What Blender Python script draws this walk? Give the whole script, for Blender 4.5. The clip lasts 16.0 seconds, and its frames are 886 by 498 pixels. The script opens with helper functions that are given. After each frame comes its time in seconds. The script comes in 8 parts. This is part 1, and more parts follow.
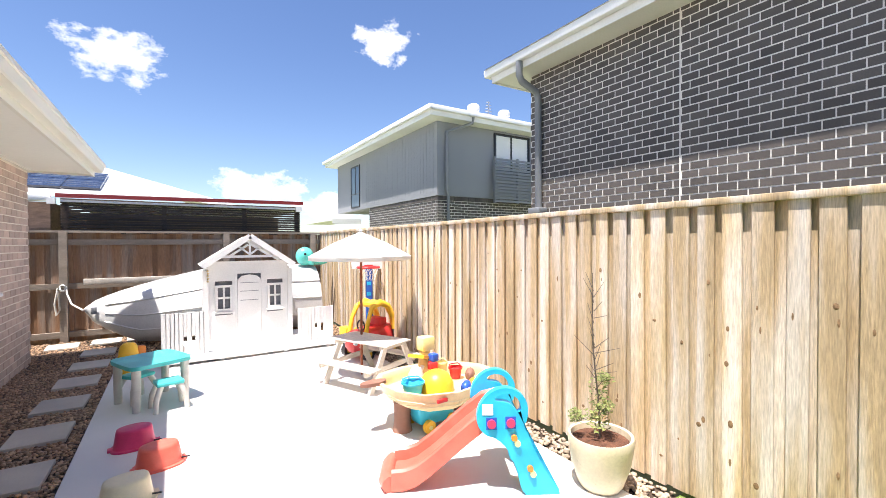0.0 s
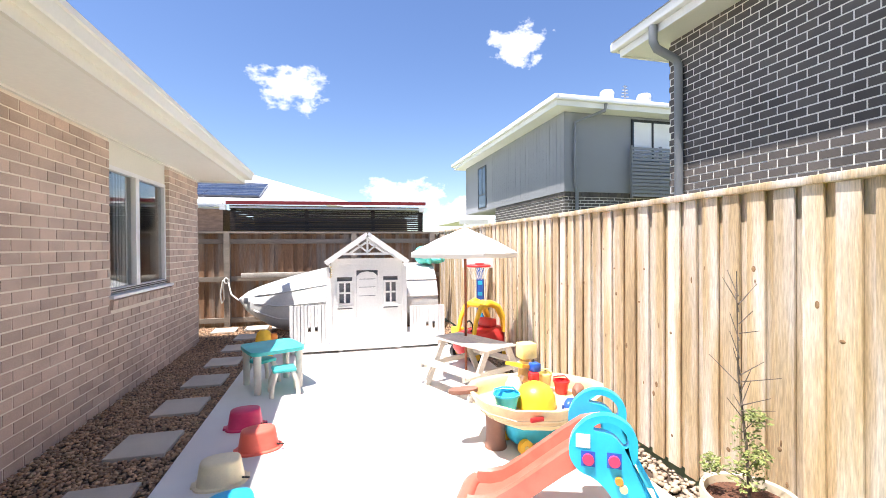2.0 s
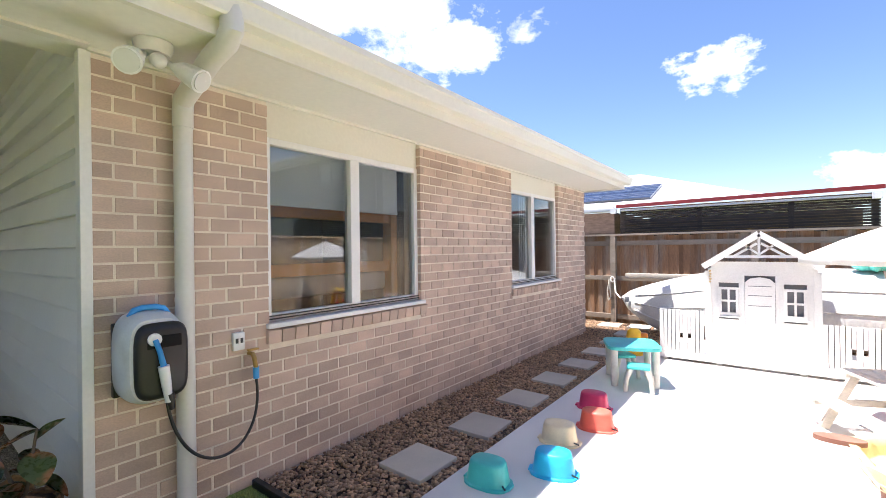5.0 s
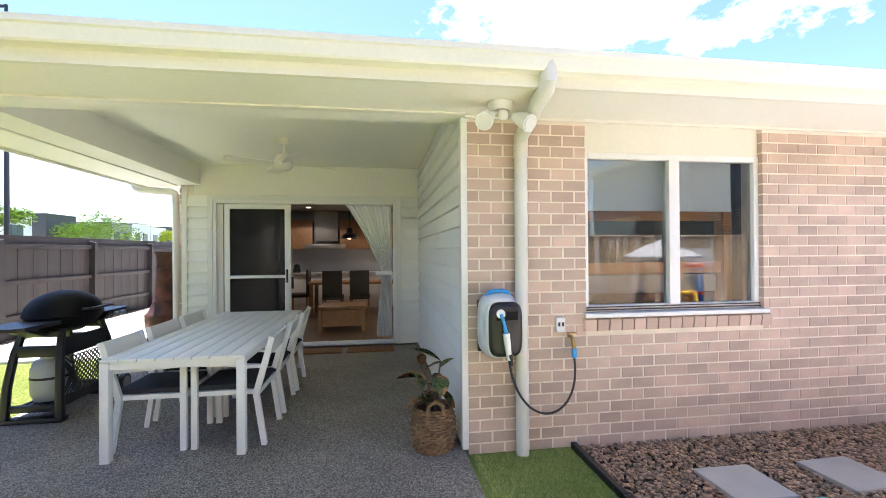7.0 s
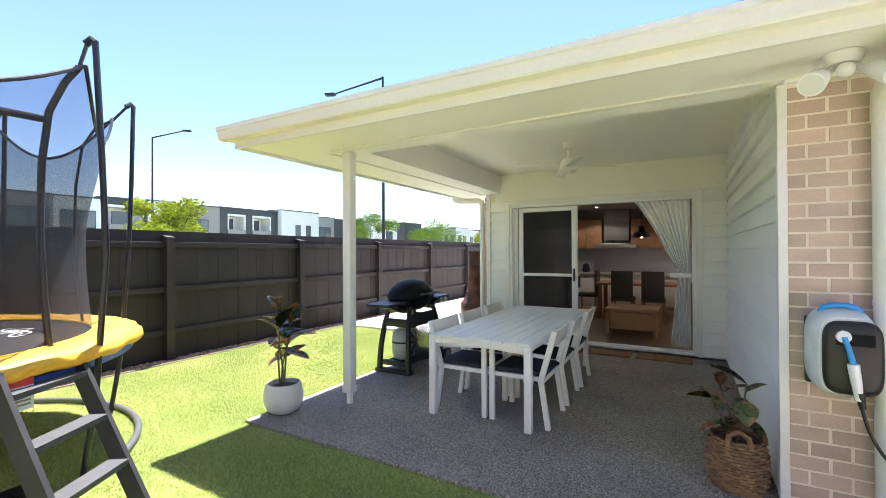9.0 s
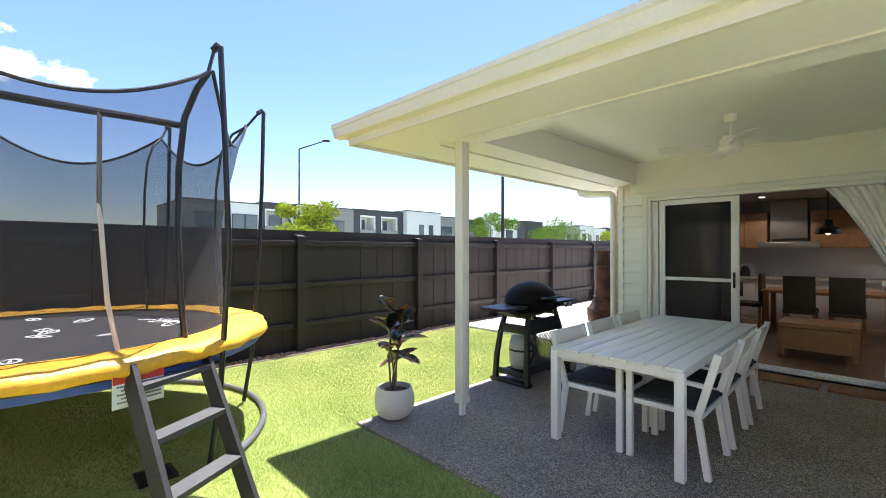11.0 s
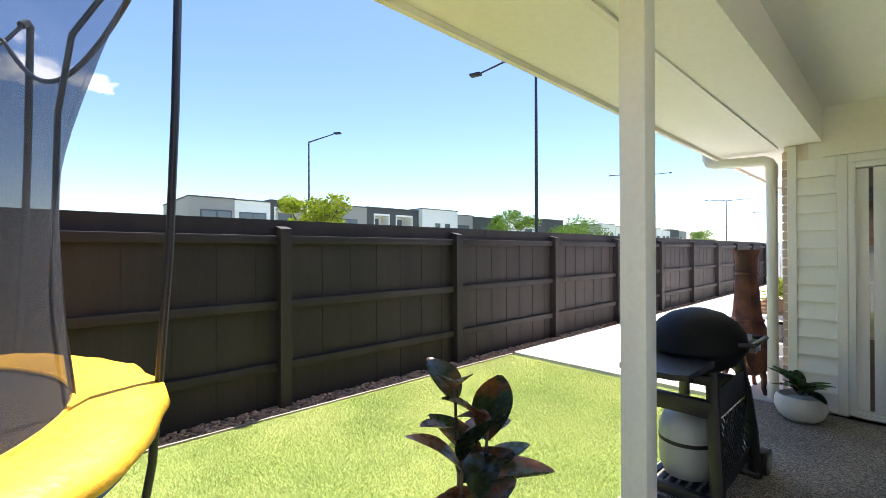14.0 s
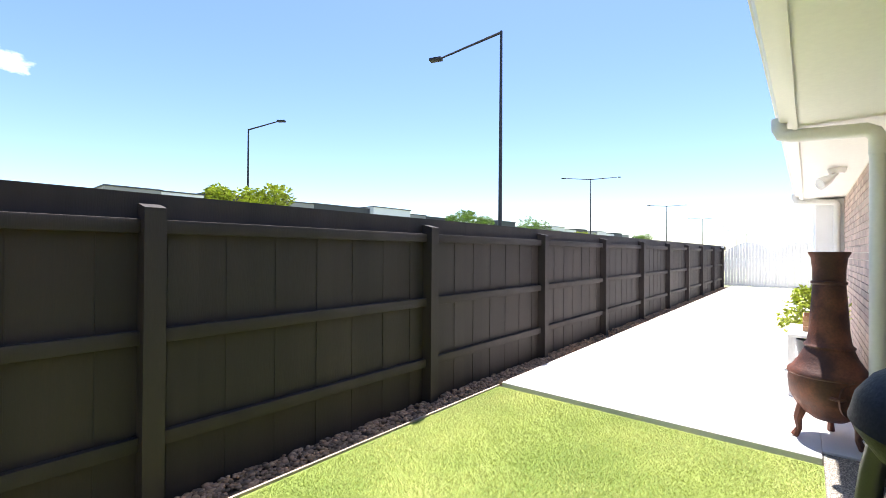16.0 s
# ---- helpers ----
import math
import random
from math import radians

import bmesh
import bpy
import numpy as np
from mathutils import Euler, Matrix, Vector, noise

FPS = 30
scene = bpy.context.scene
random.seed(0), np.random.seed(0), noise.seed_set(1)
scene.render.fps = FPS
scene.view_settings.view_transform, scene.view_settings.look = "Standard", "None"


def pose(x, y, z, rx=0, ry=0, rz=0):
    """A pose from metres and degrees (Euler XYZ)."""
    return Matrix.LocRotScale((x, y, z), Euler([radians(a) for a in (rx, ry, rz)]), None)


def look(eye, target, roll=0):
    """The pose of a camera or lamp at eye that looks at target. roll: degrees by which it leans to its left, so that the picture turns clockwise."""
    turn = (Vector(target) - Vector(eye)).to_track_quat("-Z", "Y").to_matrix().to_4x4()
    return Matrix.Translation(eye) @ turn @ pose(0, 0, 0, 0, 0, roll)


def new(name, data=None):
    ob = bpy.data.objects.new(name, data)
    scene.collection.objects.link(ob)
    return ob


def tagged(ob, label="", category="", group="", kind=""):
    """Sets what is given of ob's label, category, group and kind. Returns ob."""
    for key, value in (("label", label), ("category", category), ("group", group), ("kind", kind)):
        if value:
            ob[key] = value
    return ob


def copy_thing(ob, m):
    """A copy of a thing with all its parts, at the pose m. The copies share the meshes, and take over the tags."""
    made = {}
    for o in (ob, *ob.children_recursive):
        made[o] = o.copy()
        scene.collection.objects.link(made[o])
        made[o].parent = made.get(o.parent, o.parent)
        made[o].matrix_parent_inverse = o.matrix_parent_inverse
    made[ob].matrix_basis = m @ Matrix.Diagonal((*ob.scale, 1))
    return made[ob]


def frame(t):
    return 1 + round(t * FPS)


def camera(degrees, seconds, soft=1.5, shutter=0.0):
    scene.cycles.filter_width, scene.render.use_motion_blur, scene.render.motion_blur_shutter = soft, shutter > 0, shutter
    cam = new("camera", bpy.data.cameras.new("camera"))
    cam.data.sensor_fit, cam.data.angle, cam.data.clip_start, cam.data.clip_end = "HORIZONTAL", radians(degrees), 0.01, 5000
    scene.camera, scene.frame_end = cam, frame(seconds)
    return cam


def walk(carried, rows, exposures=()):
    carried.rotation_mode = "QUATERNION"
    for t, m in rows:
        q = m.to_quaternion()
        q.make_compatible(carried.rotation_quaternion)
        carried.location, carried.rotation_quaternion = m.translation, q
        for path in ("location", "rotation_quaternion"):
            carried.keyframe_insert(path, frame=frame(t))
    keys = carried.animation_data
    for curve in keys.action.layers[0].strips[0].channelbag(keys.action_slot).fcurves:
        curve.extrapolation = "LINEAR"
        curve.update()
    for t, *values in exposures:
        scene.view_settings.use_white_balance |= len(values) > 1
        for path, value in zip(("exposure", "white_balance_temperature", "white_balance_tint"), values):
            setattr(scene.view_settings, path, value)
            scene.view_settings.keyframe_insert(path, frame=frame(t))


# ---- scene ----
cam = camera(91.9, 16.0, soft=0.55)
PATH = [
    (0, (-0.13, -0.01, 1.508), (0.932, 1.685, 1.48), -0.3),
    (0.5, (0.051, 0.106, 1.472), (0.981, 1.876, 1.446), -0.2),
    (1, (0.192, 0.208, 1.454), (0.978, 2.047, 1.434), -0.3),
    (1.5, (0.259, 0.231, 1.443), (0.921, 2.118, 1.425), -0.3),
    (2, (0.3, 0.2, 1.441), (0.793, 2.138, 1.427), -0.4),
    (2.5, (0.355, 0.117, 1.465), (0.658, 2.094, 1.451), -0.5),
    (3, (0.441, 0.05, 1.477), (0.485, 2.049, 1.464), -0.5),
    (3.5, (0.537, 0.028, 1.47), (0.303, 2.014, 1.46), -0.6),
    (6, (1.15, -0.061, 1.479), (-0.58, 0.943, 1.481), -0.5),
    (6.5, (1.244, -0.059, 1.483), (-0.641, 0.609, 1.485), -0.4),
    (7, (1.367, -0.058, 1.484), (-0.612, 0.234, 1.492), -0.4),
    (7.5, (1.456, -0.038, 1.507), (-0.543, -0.117, 1.514), -0.4),
    (8, (1.487, -0.023, 1.504), (-0.463, -0.47, 1.512), -0.3),
    (8.5, (1.476, 0.003, 1.504), (-0.383, -0.735, 1.512), -0.3),
    (9, (1.434, 0.051, 1.494), (-0.309, -0.929, 1.506), -0.3),
    (9.5, (1.374, 0.101, 1.493), (-0.266, -1.044, 1.504), -0.3),
    (10, (1.299, 0.086, 1.504), (-0.245, -1.185, 1.507), -0.1),
    (12.5, (0.479, -1.055, 1.479), (-0.859, -2.541, 1.499), -0.2),
    (13, (0.228, -1.422, 1.489), (-1.111, -2.908, 1.504), -0.2),
    (13.5, (0.007, -1.789, 1.493), (-1.335, -3.271, 1.506), -0.2),
    (14, (-0.231, -2.169, 1.498), (-1.594, -3.633, 1.506), -0.2),
    (14.5, (-0.432, -2.48, 1.497), (-1.83, -3.91, 1.508), 0.3),
    (15, (-0.66, -2.835, 1.491), (-2.096, -4.227, 1.502), 0.3),
    (15.5, (-0.902, -3.135, 1.494), (-2.379, -4.483, 1.503), 0.4),
    (16, (-1.159, -3.437, 1.478), (-2.682, -4.734, 1.49), 0.4),
]
walk(cam, [(t, look(eye, target, roll)) for t, eye, target, roll in PATH],
     [(0, 1.12, 6500, 15), (1.5, 1.2, 6500, 15), (3.5, 1.34, 6450, 15.5), (5.9, 1.65, 6350, 16.5), (6.5, 1.9, 6300, 16.5), (7, 2.1, 6250, 16), (7.5, 2.15, 6250, 16), (8, 2.08, 6250, 16), (9, 1.93, 6250, 15.5),
      (10, 1.85, 6250, 15.5), (12.5, 1.52, 6250, 15), (14, 1.56, 6300, 15), (16, 1.52, 6350, 14.5)])

# ---- sun, sky, exposure ----
SUN_DIR = Vector((-0.745, -0.37, 2.65)).normalized()
sun_data = bpy.data.lights.new("sun", "SUN")
sun_data.energy, sun_data.angle, sun_data.color = 5.0, radians(0.53), (1.0, 0.965, 0.91)
sun = new("sun", sun_data)
sun.matrix_world = look(SUN_DIR * 30, (0, 0, 0))

world = bpy.data.worlds.new("sky")
scene.world = world
world.use_nodes = True
wn, wl = world.node_tree.nodes, world.node_tree.links
wn.clear()
w_out = wn.new("ShaderNodeOutputWorld")
w_bg = wn.new("ShaderNodeBackground")
w_bg.inputs["Strength"].default_value = 0.09
w_sky = wn.new("ShaderNodeTexSky")
w_sky.sky_type, w_sky.sun_disc = "NISHITA", False
w_sky.sun_elevation = math.asin(SUN_DIR.z)
w_sky.sun_rotation = math.atan2(SUN_DIR.x, SUN_DIR.y)
w_sky.air_density, w_sky.dust_density, w_sky.ozone_density = 1.0, 0.4, 2.2
w_tc = wn.new("ShaderNodeTexCoord")


def w_math(op, a, b=None):
    n = wn.new("ShaderNodeMath")
    n.operation = op
    for i, v in enumerate((a, b)):
        if v is None:
            continue
        if isinstance(v, (int, float)):
            n.inputs[i].default_value = v
        else:
            wl.new(v, n.inputs[i])
    return n.outputs[0]


def cloud(azimuth, elevation, wide, high, seed, cut=0.5):
    """Mask of one cumulus puff: degrees from +y to the left, degrees up, its half sizes in degrees."""
    a, e = radians(azimuth), radians(elevation)
    c = Vector((-math.sin(a) * math.cos(e), math.cos(a) * math.cos(e), math.sin(e)))
    side = Vector((math.cos(a), math.sin(a), 0))
    up = side.cross(c) * -1
    offs = []
    for axis, size in ((side, wide), (up, high)):
        d = wn.new("ShaderNodeVectorMath")
        d.operation = "DOT_PRODUCT"
        wl.new(w_tc.outputs["Generated"], d.inputs[0])
        d.inputs[1].default_value = axis
        k = w_math("SUBTRACT", d.outputs["Value"], c.dot(axis))
        k = w_math("DIVIDE", k, radians(size))
        offs.append(w_math("MULTIPLY", k, k))
    f = wn.new("ShaderNodeVectorMath")
    f.operation = "DOT_PRODUCT"
    wl.new(w_tc.outputs["Generated"], f.inputs[0])
    f.inputs[1].default_value = c
    front = w_math("GREATER_THAN", f.outputs["Value"], 0.3)
    r = w_math("SQRT", w_math("ADD", offs[0], offs[1]))
    nz = wn.new("ShaderNodeTexNoise")
    nz.inputs["Scale"].default_value = 70 / wide + 5
    nz.inputs["Detail"].default_value = 9
    nz.inputs["Roughness"].default_value = 0.62
    mp = wn.new("ShaderNodeMapping")
    mp.inputs["Location"].default_value = (seed, seed * 0.7, seed * 1.3)
    mp.inputs["Scale"].default_value = (1, 1, 1.5)
    wl.new(w_tc.outputs["Generated"], mp.inputs[0])
    wl.new(mp.outputs[0], nz.inputs["Vector"])
    v = w_math("SUBTRACT", w_math("ADD", w_math("MULTIPLY", nz.outputs["Fac"], 2.6), cut - 0.95), r)
    m = wn.new("ShaderNodeMapRange")
    m.inputs["From Min"].default_value, m.inputs["From Max"].default_value = 0.0, 0.5
    wl.new(v, m.inputs["Value"])
    return w_math("MULTIPLY", m.outputs[0], front)


# azimuth, elevation, half width, half height
CLOUDS = ((5.0, 19.5, 5.4, 3.2, 3.1, 0.4), (-24.0, 24.6, 4.3, 3.1, 7.7, 0.36), (-9, 7.0, 8, 2.2, 1.9, 0.45), (-17, 4.6, 8, 2.6, 5.2, 0.45),
          (57, 32, 22, 11, 2.4, 0.6), (36, 25, 9, 5, 9.3, 0.45), (180, 17.0, 8, 2.0, 4.4, 0.3), (187, 20, 7, 1.8, 6.4, 0.34))
w_mask = 0.0
for row in CLOUDS:
    w_mask = w_math("MAXIMUM", cloud(*row), w_mask)
w_mix = wn.new("ShaderNodeMix")
w_mix.data_type = "RGBA"
w_mix.inputs["B"].default_value = (8.5, 8.6, 8.8, 1)
wl.new(w_mask, w_mix.inputs["Factor"])
w_hs = wn.new("ShaderNodeHueSaturation")
w_hs.inputs["Saturation"].default_value = 1.12
w_hs.inputs["Hue"].default_value = 0.507
wl.new(w_sky.outputs[0], w_hs.inputs["Color"])
wl.new(w_hs.outputs[0], w_mix.inputs["A"])
wl.new(w_mix.outputs["Result"], w_bg.inputs["Color"])
wl.new(w_bg.outputs[0], w_out.inputs[0])

# ---- materials ----
def mat(name, col, rough=0.6, var=0.12, scale=3.0, fine=60.0, bump=0.15, metal=0.0, rnd=0.0, island=False, col2=None, cut=(0.42, 0.62),
        stretch=(1, 1, 1), local=False, dist=0.01, coat=0.0, spec=0.5):
    """A painted, stony or wooden surface: two scales of noise over world position, a second colour in patches, per-piece variation."""
    m = bpy.data.materials.new(name)
    m.use_nodes = True
    n, l = m.node_tree.nodes, m.node_tree.links
    b = n["Principled BSDF"]
    b.inputs["Metallic"].default_value = metal
    b.inputs["Coat Weight"].default_value = coat
    b.inputs["Specular IOR Level"].default_value = spec
    mp = n.new("ShaderNodeMapping")
    mp.inputs["Scale"].default_value = stretch
    if local:
        l.new(n.new("ShaderNodeTexCoord").outputs["Object"], mp.inputs[0])
    else:
        l.new(n.new("ShaderNodeNewGeometry").outputs["Position"], mp.inputs[0])

    def noise_at(s, detail=4.0):
        t = n.new("ShaderNodeTexNoise")
        t.inputs["Scale"].default_value, t.inputs["Detail"].default_value = s, detail
        l.new(mp.outputs[0], t.inputs["Vector"])
        return t.outputs["Fac"]

    def mixed(kind, fac, a, c):
        x = n.new("ShaderNodeMix")
        x.data_type, x.blend_type = "RGBA", kind
        for key, v in (("Factor", fac), ("A", a), ("B", c)):
            if isinstance(v, (int, float)):
                x.inputs[key].default_value = v
            elif isinstance(v, tuple):
                x.inputs[key].default_value = (*v[:3], 1)
            else:
                l.new(v, x.inputs[key])
        return x.outputs["Result"]

    def ranged(v, a, c, lo=0.3, hi=0.7):
        r = n.new("ShaderNodeMapRange")
        r.inputs["From Min"].default_value, r.inputs["From Max"].default_value = lo, hi
        r.inputs["To Min"].default_value, r.inputs["To Max"].default_value = a, c
        l.new(v, r.inputs["Value"])
        return r.outputs[0]

    big, small = noise_at(scale), noise_at(fine, 6.0)
    base = tuple(col)
    if col2:
        base = mixed("MIX", ranged(big, 0, 1, *cut), base, tuple(col2))
    tone = ranged(big, 1 - var, 1 + var)
    grain = ranged(small, 1 - var * 0.8, 1 + var * 0.8)
    mul = n.new("ShaderNodeMath")
    mul.operation = "MULTIPLY"
    l.new(tone, mul.inputs[0]), l.new(grain, mul.inputs[1])
    fac = mul.outputs[0]
    if rnd:
        src = n.new("ShaderNodeNewGeometry").outputs["Random Per Island"] if island else n.new("ShaderNodeObjectInfo").outputs["Random"]
        k = n.new("ShaderNodeMath")
        k.operation = "MULTIPLY"
        l.new(fac, k.inputs[0]), l.new(ranged(src, 1 - rnd, 1 + rnd, 0, 1), k.inputs[1])
        fac = k.outputs[0]
    vm = n.new("ShaderNodeVectorMath")
    vm.operation = "SCALE"
    if isinstance(base, tuple):
        vm.inputs[0].default_value = base
    else:
        l.new(base, vm.inputs[0])
    l.new(fac, vm.inputs["Scale"])
    l.new(vm.outputs[0], b.inputs["Base Color"])
    l.new(ranged(small, max(0.02, rough - 0.08), min(1, rough + 0.08)), b.inputs["Roughness"])
    if bump:
        bp = n.new("ShaderNodeBump")
        bp.inputs["Strength"].default_value, bp.inputs["Distance"].default_value = bump, dist
        l.new(small, bp.inputs["Height"])
        l.new(bp.outputs[0], b.inputs["Normal"])
    return m


def glass(name, tint=(0.9, 0.95, 0.95), ior=1.5):
    m = bpy.data.materials.new(name)
    m.use_nodes = True
    b = m.node_tree.nodes["Principled BSDF"]
    b.inputs["Base Color"].default_value = (*tint, 1)
    b.inputs["Roughness"].default_value, b.inputs["IOR"].default_value = 0.01, ior
    b.inputs["Transmission Weight"].default_value = 1.0
    return m


def netting(name, col, density):
    """A fine woven net: threads too thin to build, so the cloth lets part of the light through evenly."""
    m = bpy.data.materials.new(name)
    m.use_nodes = True
    n, l = m.node_tree.nodes, m.node_tree.links
    b = n["Principled BSDF"]
    b.inputs["Base Color"].default_value, b.inputs["Roughness"].default_value = (*col, 1), 0.8
    tr, mx = n.new("ShaderNodeBsdfTransparent"), n.new("ShaderNodeMixShader")
    mx.inputs[0].default_value = density
    l.new(tr.outputs[0], mx.inputs[1]), l.new(b.outputs[0], mx.inputs[2])
    l.new(mx.outputs[0], n["Material Output"].inputs["Surface"])
    return m


def glow(name, col, strength):
    m = bpy.data.materials.new(name)
    m.use_nodes = True
    b = m.node_tree.nodes["Principled BSDF"]
    b.inputs["Base Color"].default_value = (*col, 1)
    b.inputs["Emission Color"].default_value, b.inputs["Emission Strength"].default_value = (*col, 1), strength
    return m


M_BRICK = mat("pink_grey_brick", (0.555, 0.42, 0.338), 0.85, 0.14, 2.5, 90, 0.35, rnd=0.16, dist=0.004, stretch=(1, 1, 2.5))
M_BRICK_J = mat("pink_grey_brick_joined", (0.555, 0.42, 0.338), 0.85, 0.14, 2.5, 90, 0.35, rnd=0.16, island=True, dist=0.004, stretch=(1, 1, 2.5))
M_MORTAR = mat("pale_mortar", (0.82, 0.74, 0.63), 0.95, 0.1, 5, 150, 0.4, dist=0.003)
M_DARKBRICK = mat("charcoal_brick", (0.105, 0.09, 0.078), 0.7, 0.15, 2, 80, 0.3, rnd=0.22, dist=0.004)
M_DARKBRICK_J = mat("charcoal_brick_joined", (0.105, 0.09, 0.078), 0.7, 0.15, 2, 80, 0.3, rnd=0.22, island=True, dist=0.004)
M_MORTAR_W = mat("white_mortar", (0.80, 0.77, 0.70), 0.95, 0.08, 5, 120, 0.3, dist=0.003)
M_CREAM = mat("cream_paint", (0.80, 0.78, 0.69), 0.45, 0.03, 0.8, 40, 0.03)
M_SOFFIT = mat("soffit_paint", (0.87, 0.855, 0.78), 0.6, 0.03, 0.6, 30, 0.03)
M_WHITE = mat("white_paint", (0.80, 0.80, 0.77), 0.42, 0.04, 1.2, 50, 0.04)
M_BOARD = mat("painted_weatherboard", (0.86, 0.86, 0.83), 0.5, 0.03, 1.5, 60, 0.06, rnd=0.02, dist=0.003)
M_ROOF = mat("pale_metal_roof", (0.74, 0.74, 0.72), 0.4, 0.05, 0.7, 30, 0.05, metal=0.2)
M_GREYWALL = mat("grey_cladding", (0.27, 0.28, 0.29), 0.7, 0.05, 0.6, 40, 0.05)
M_GREYPIPE = mat("grey_painted_pipe", (0.22, 0.23, 0.24), 0.45, 0.05, 2, 60, 0.03)
M_PALING = mat("weathered_treated_pine", (0.60, 0.44, 0.255), 0.82, 0.30, 1.3, 30, 0.45, rnd=0.17, col2=(0.58, 0.51, 0.43), cut=(0.44, 0.62), stretch=(6, 6, 0.55), dist=0.006)
M_PALING_D = mat("aged_brown_paling", (0.33, 0.185, 0.105), 0.88, 0.25, 1.1, 22, 0.4, rnd=0.25, col2=(0.27, 0.22, 0.18), stretch=(6, 6, 0.5), dist=0.006)
M_RAIL_D = mat("aged_rail", (0.30, 0.25, 0.20), 0.88, 0.2, 1.5, 30, 0.35, stretch=(0.6, 6, 6), dist=0.006)
M_KNOT = mat("pine_knot", (0.27, 0.16, 0.08), 0.8, 0.3, 30, 120, 0.2)
M_FENCE = mat("dark_brown_fence_stain", (0.026, 0.019, 0.016), 0.75, 0.3, 0.9, 30, 0.3, rnd=0.12, stretch=(5, 5, 0.5), dist=0.004)
M_CONCRETE = mat("broomed_concrete", (0.70, 0.68, 0.64), 0.85, 0.06, 0.9, 160, 0.2, col2=(0.74, 0.72, 0.68), dist=0.003)
M_PAVER = mat("sand_paver", (0.50, 0.455, 0.385), 0.85, 0.08, 3, 140, 0.2, rnd=0.06, dist=0.003)
M_SOIL = mat("dark_soil", (0.09, 0.06, 0.04), 0.95, 0.3, 6, 80, 0.8, dist=0.03)
M_PEBBLE = mat("brown_river_pebble", (0.39, 0.245, 0.145), 0.65, 0.2, 8, 60, 0.1, rnd=0.5, island=True)
M_PEBBLE_L = mat("tan_river_pebble", (0.40, 0.31, 0.22), 0.7, 0.2, 8, 60, 0.1, rnd=0.4, island=True)
M_GRASS = mat("buffalo_grass", (0.36, 0.435, 0.10), 0.6, 0.1, 1.1, 40, 0.0, rnd=0.3, island=True, col2=(0.49, 0.49, 0.175), cut=(0.3, 0.75))
# turf darker than the blades: their self-shadowing is put into its colour
M_TURF = mat("turf_with_blade_shade", (0.14, 0.21, 0.03), 0.9, 0.25, 1.2, 90, 0.25, col2=(0.18, 0.225, 0.045), dist=0.03)
M_FAR = mat("far_ground", (0.20, 0.22, 0.10), 0.95, 0.2, 0.05, 2, 0.2)
M_ASPHALT = mat("asphalt", (0.055, 0.055, 0.055), 0.9, 0.15, 0.5, 60, 0.3)
M_BLACK = mat("black_plastic", (0.016, 0.016, 0.017), 0.42, 0.1, 4, 90, 0.08)
M_BLACKPAINT = mat("black_enamel", (0.008, 0.008, 0.0085), 0.6, 0.1, 4, 90, 0.02, spec=0.15)
M_STEEL = mat("galvanised_steel", (0.5, 0.5, 0.5), 0.35, 0.08, 4, 60, 0.05, metal=0.9)
M_ALU = mat("white_powdercoat", (0.84, 0.84, 0.83), 0.35, 0.03, 2, 60, 0.03)
M_GLASS = glass("window_glass", (0.80, 0.84, 0.84), 1.72)
# the bedroom's shade is put into this dark wall colour
M_BEDROOM = mat("bedroom_paint_shade_in_colour", (0.10, 0.095, 0.09), 0.85, 0.05, 0.8, 40, 0.02)
# pale indoor surfaces in mid grey: the dimness indoors is part of the colour
M_ROOM = mat("interior_paint_dimmed_in_colour", (0.42, 0.42, 0.42), 0.8, 0.04, 0.8, 40, 0.02)


def aggregate():
    """Exposed aggregate: small stones of several greys set in cement."""
    m = bpy.data.materials.new("exposed_aggregate")
    m.use_nodes = True
    n, l = m.node_tree.nodes, m.node_tree.links
    b = n["Principled BSDF"]
    pos = n.new("ShaderNodeNewGeometry").outputs["Position"]
    v = n.new("ShaderNodeTexVoronoi")
    v.inputs["Scale"].default_value = 150
    l.new(pos, v.inputs["Vector"])
    ramp = n.new("ShaderNodeValToRGB")
    stops = ((0.0, (0.08, 0.066, 0.05)), (0.3, (0.18, 0.155, 0.122)), (0.55, (0.29, 0.253, 0.203)), (0.8, (0.40, 0.352, 0.285)), (1.0, (0.62, 0.55, 0.45)))
    while len(ramp.color_ramp.elements) < len(stops):
        ramp.color_ramp.elements.new(0.5)
    for e, (p, c) in zip(ramp.color_ramp.elements, stops):
        e.position, e.color = p, (*c, 1)
    sep = n.new("ShaderNodeSeparateColor")
    l.new(v.outputs["Color"], sep.inputs[0])
    l.new(sep.outputs[0], ramp.inputs[0])
    big = n.new("ShaderNodeTexNoise")
    big.inputs["Scale"].default_value = 1.3
    l.new(pos, big.inputs["Vector"])
    r = n.new("ShaderNodeMapRange")
    r.inputs["From Min"].default_value, r.inputs["From Max"].default_value = 0.3, 0.7
    r.inputs["To Min"].default_value, r.inputs["To Max"].default_value = 0.78, 1.12
    l.new(big.outputs["Fac"], r.inputs["Value"])
    sc = n.new("ShaderNodeVectorMath")
    sc.operation = "SCALE"
    l.new(ramp.outputs[0], sc.inputs[0]), l.new(r.outputs[0], sc.inputs["Scale"])
    l.new(sc.outputs[0], b.inputs["Base Color"])
    b.inputs["Roughness"].default_value = 0.75
    bp = n.new("ShaderNodeBump")
    bp.inputs["Strength"].default_value, bp.inputs["Distance"].default_value = 0.6, 0.006
    bp.invert = True
    l.new(v.outputs["Distance"], bp.inputs["Height"])
    l.new(bp.outputs[0], b.inputs["Normal"])
    return m


M_AGG = aggregate()


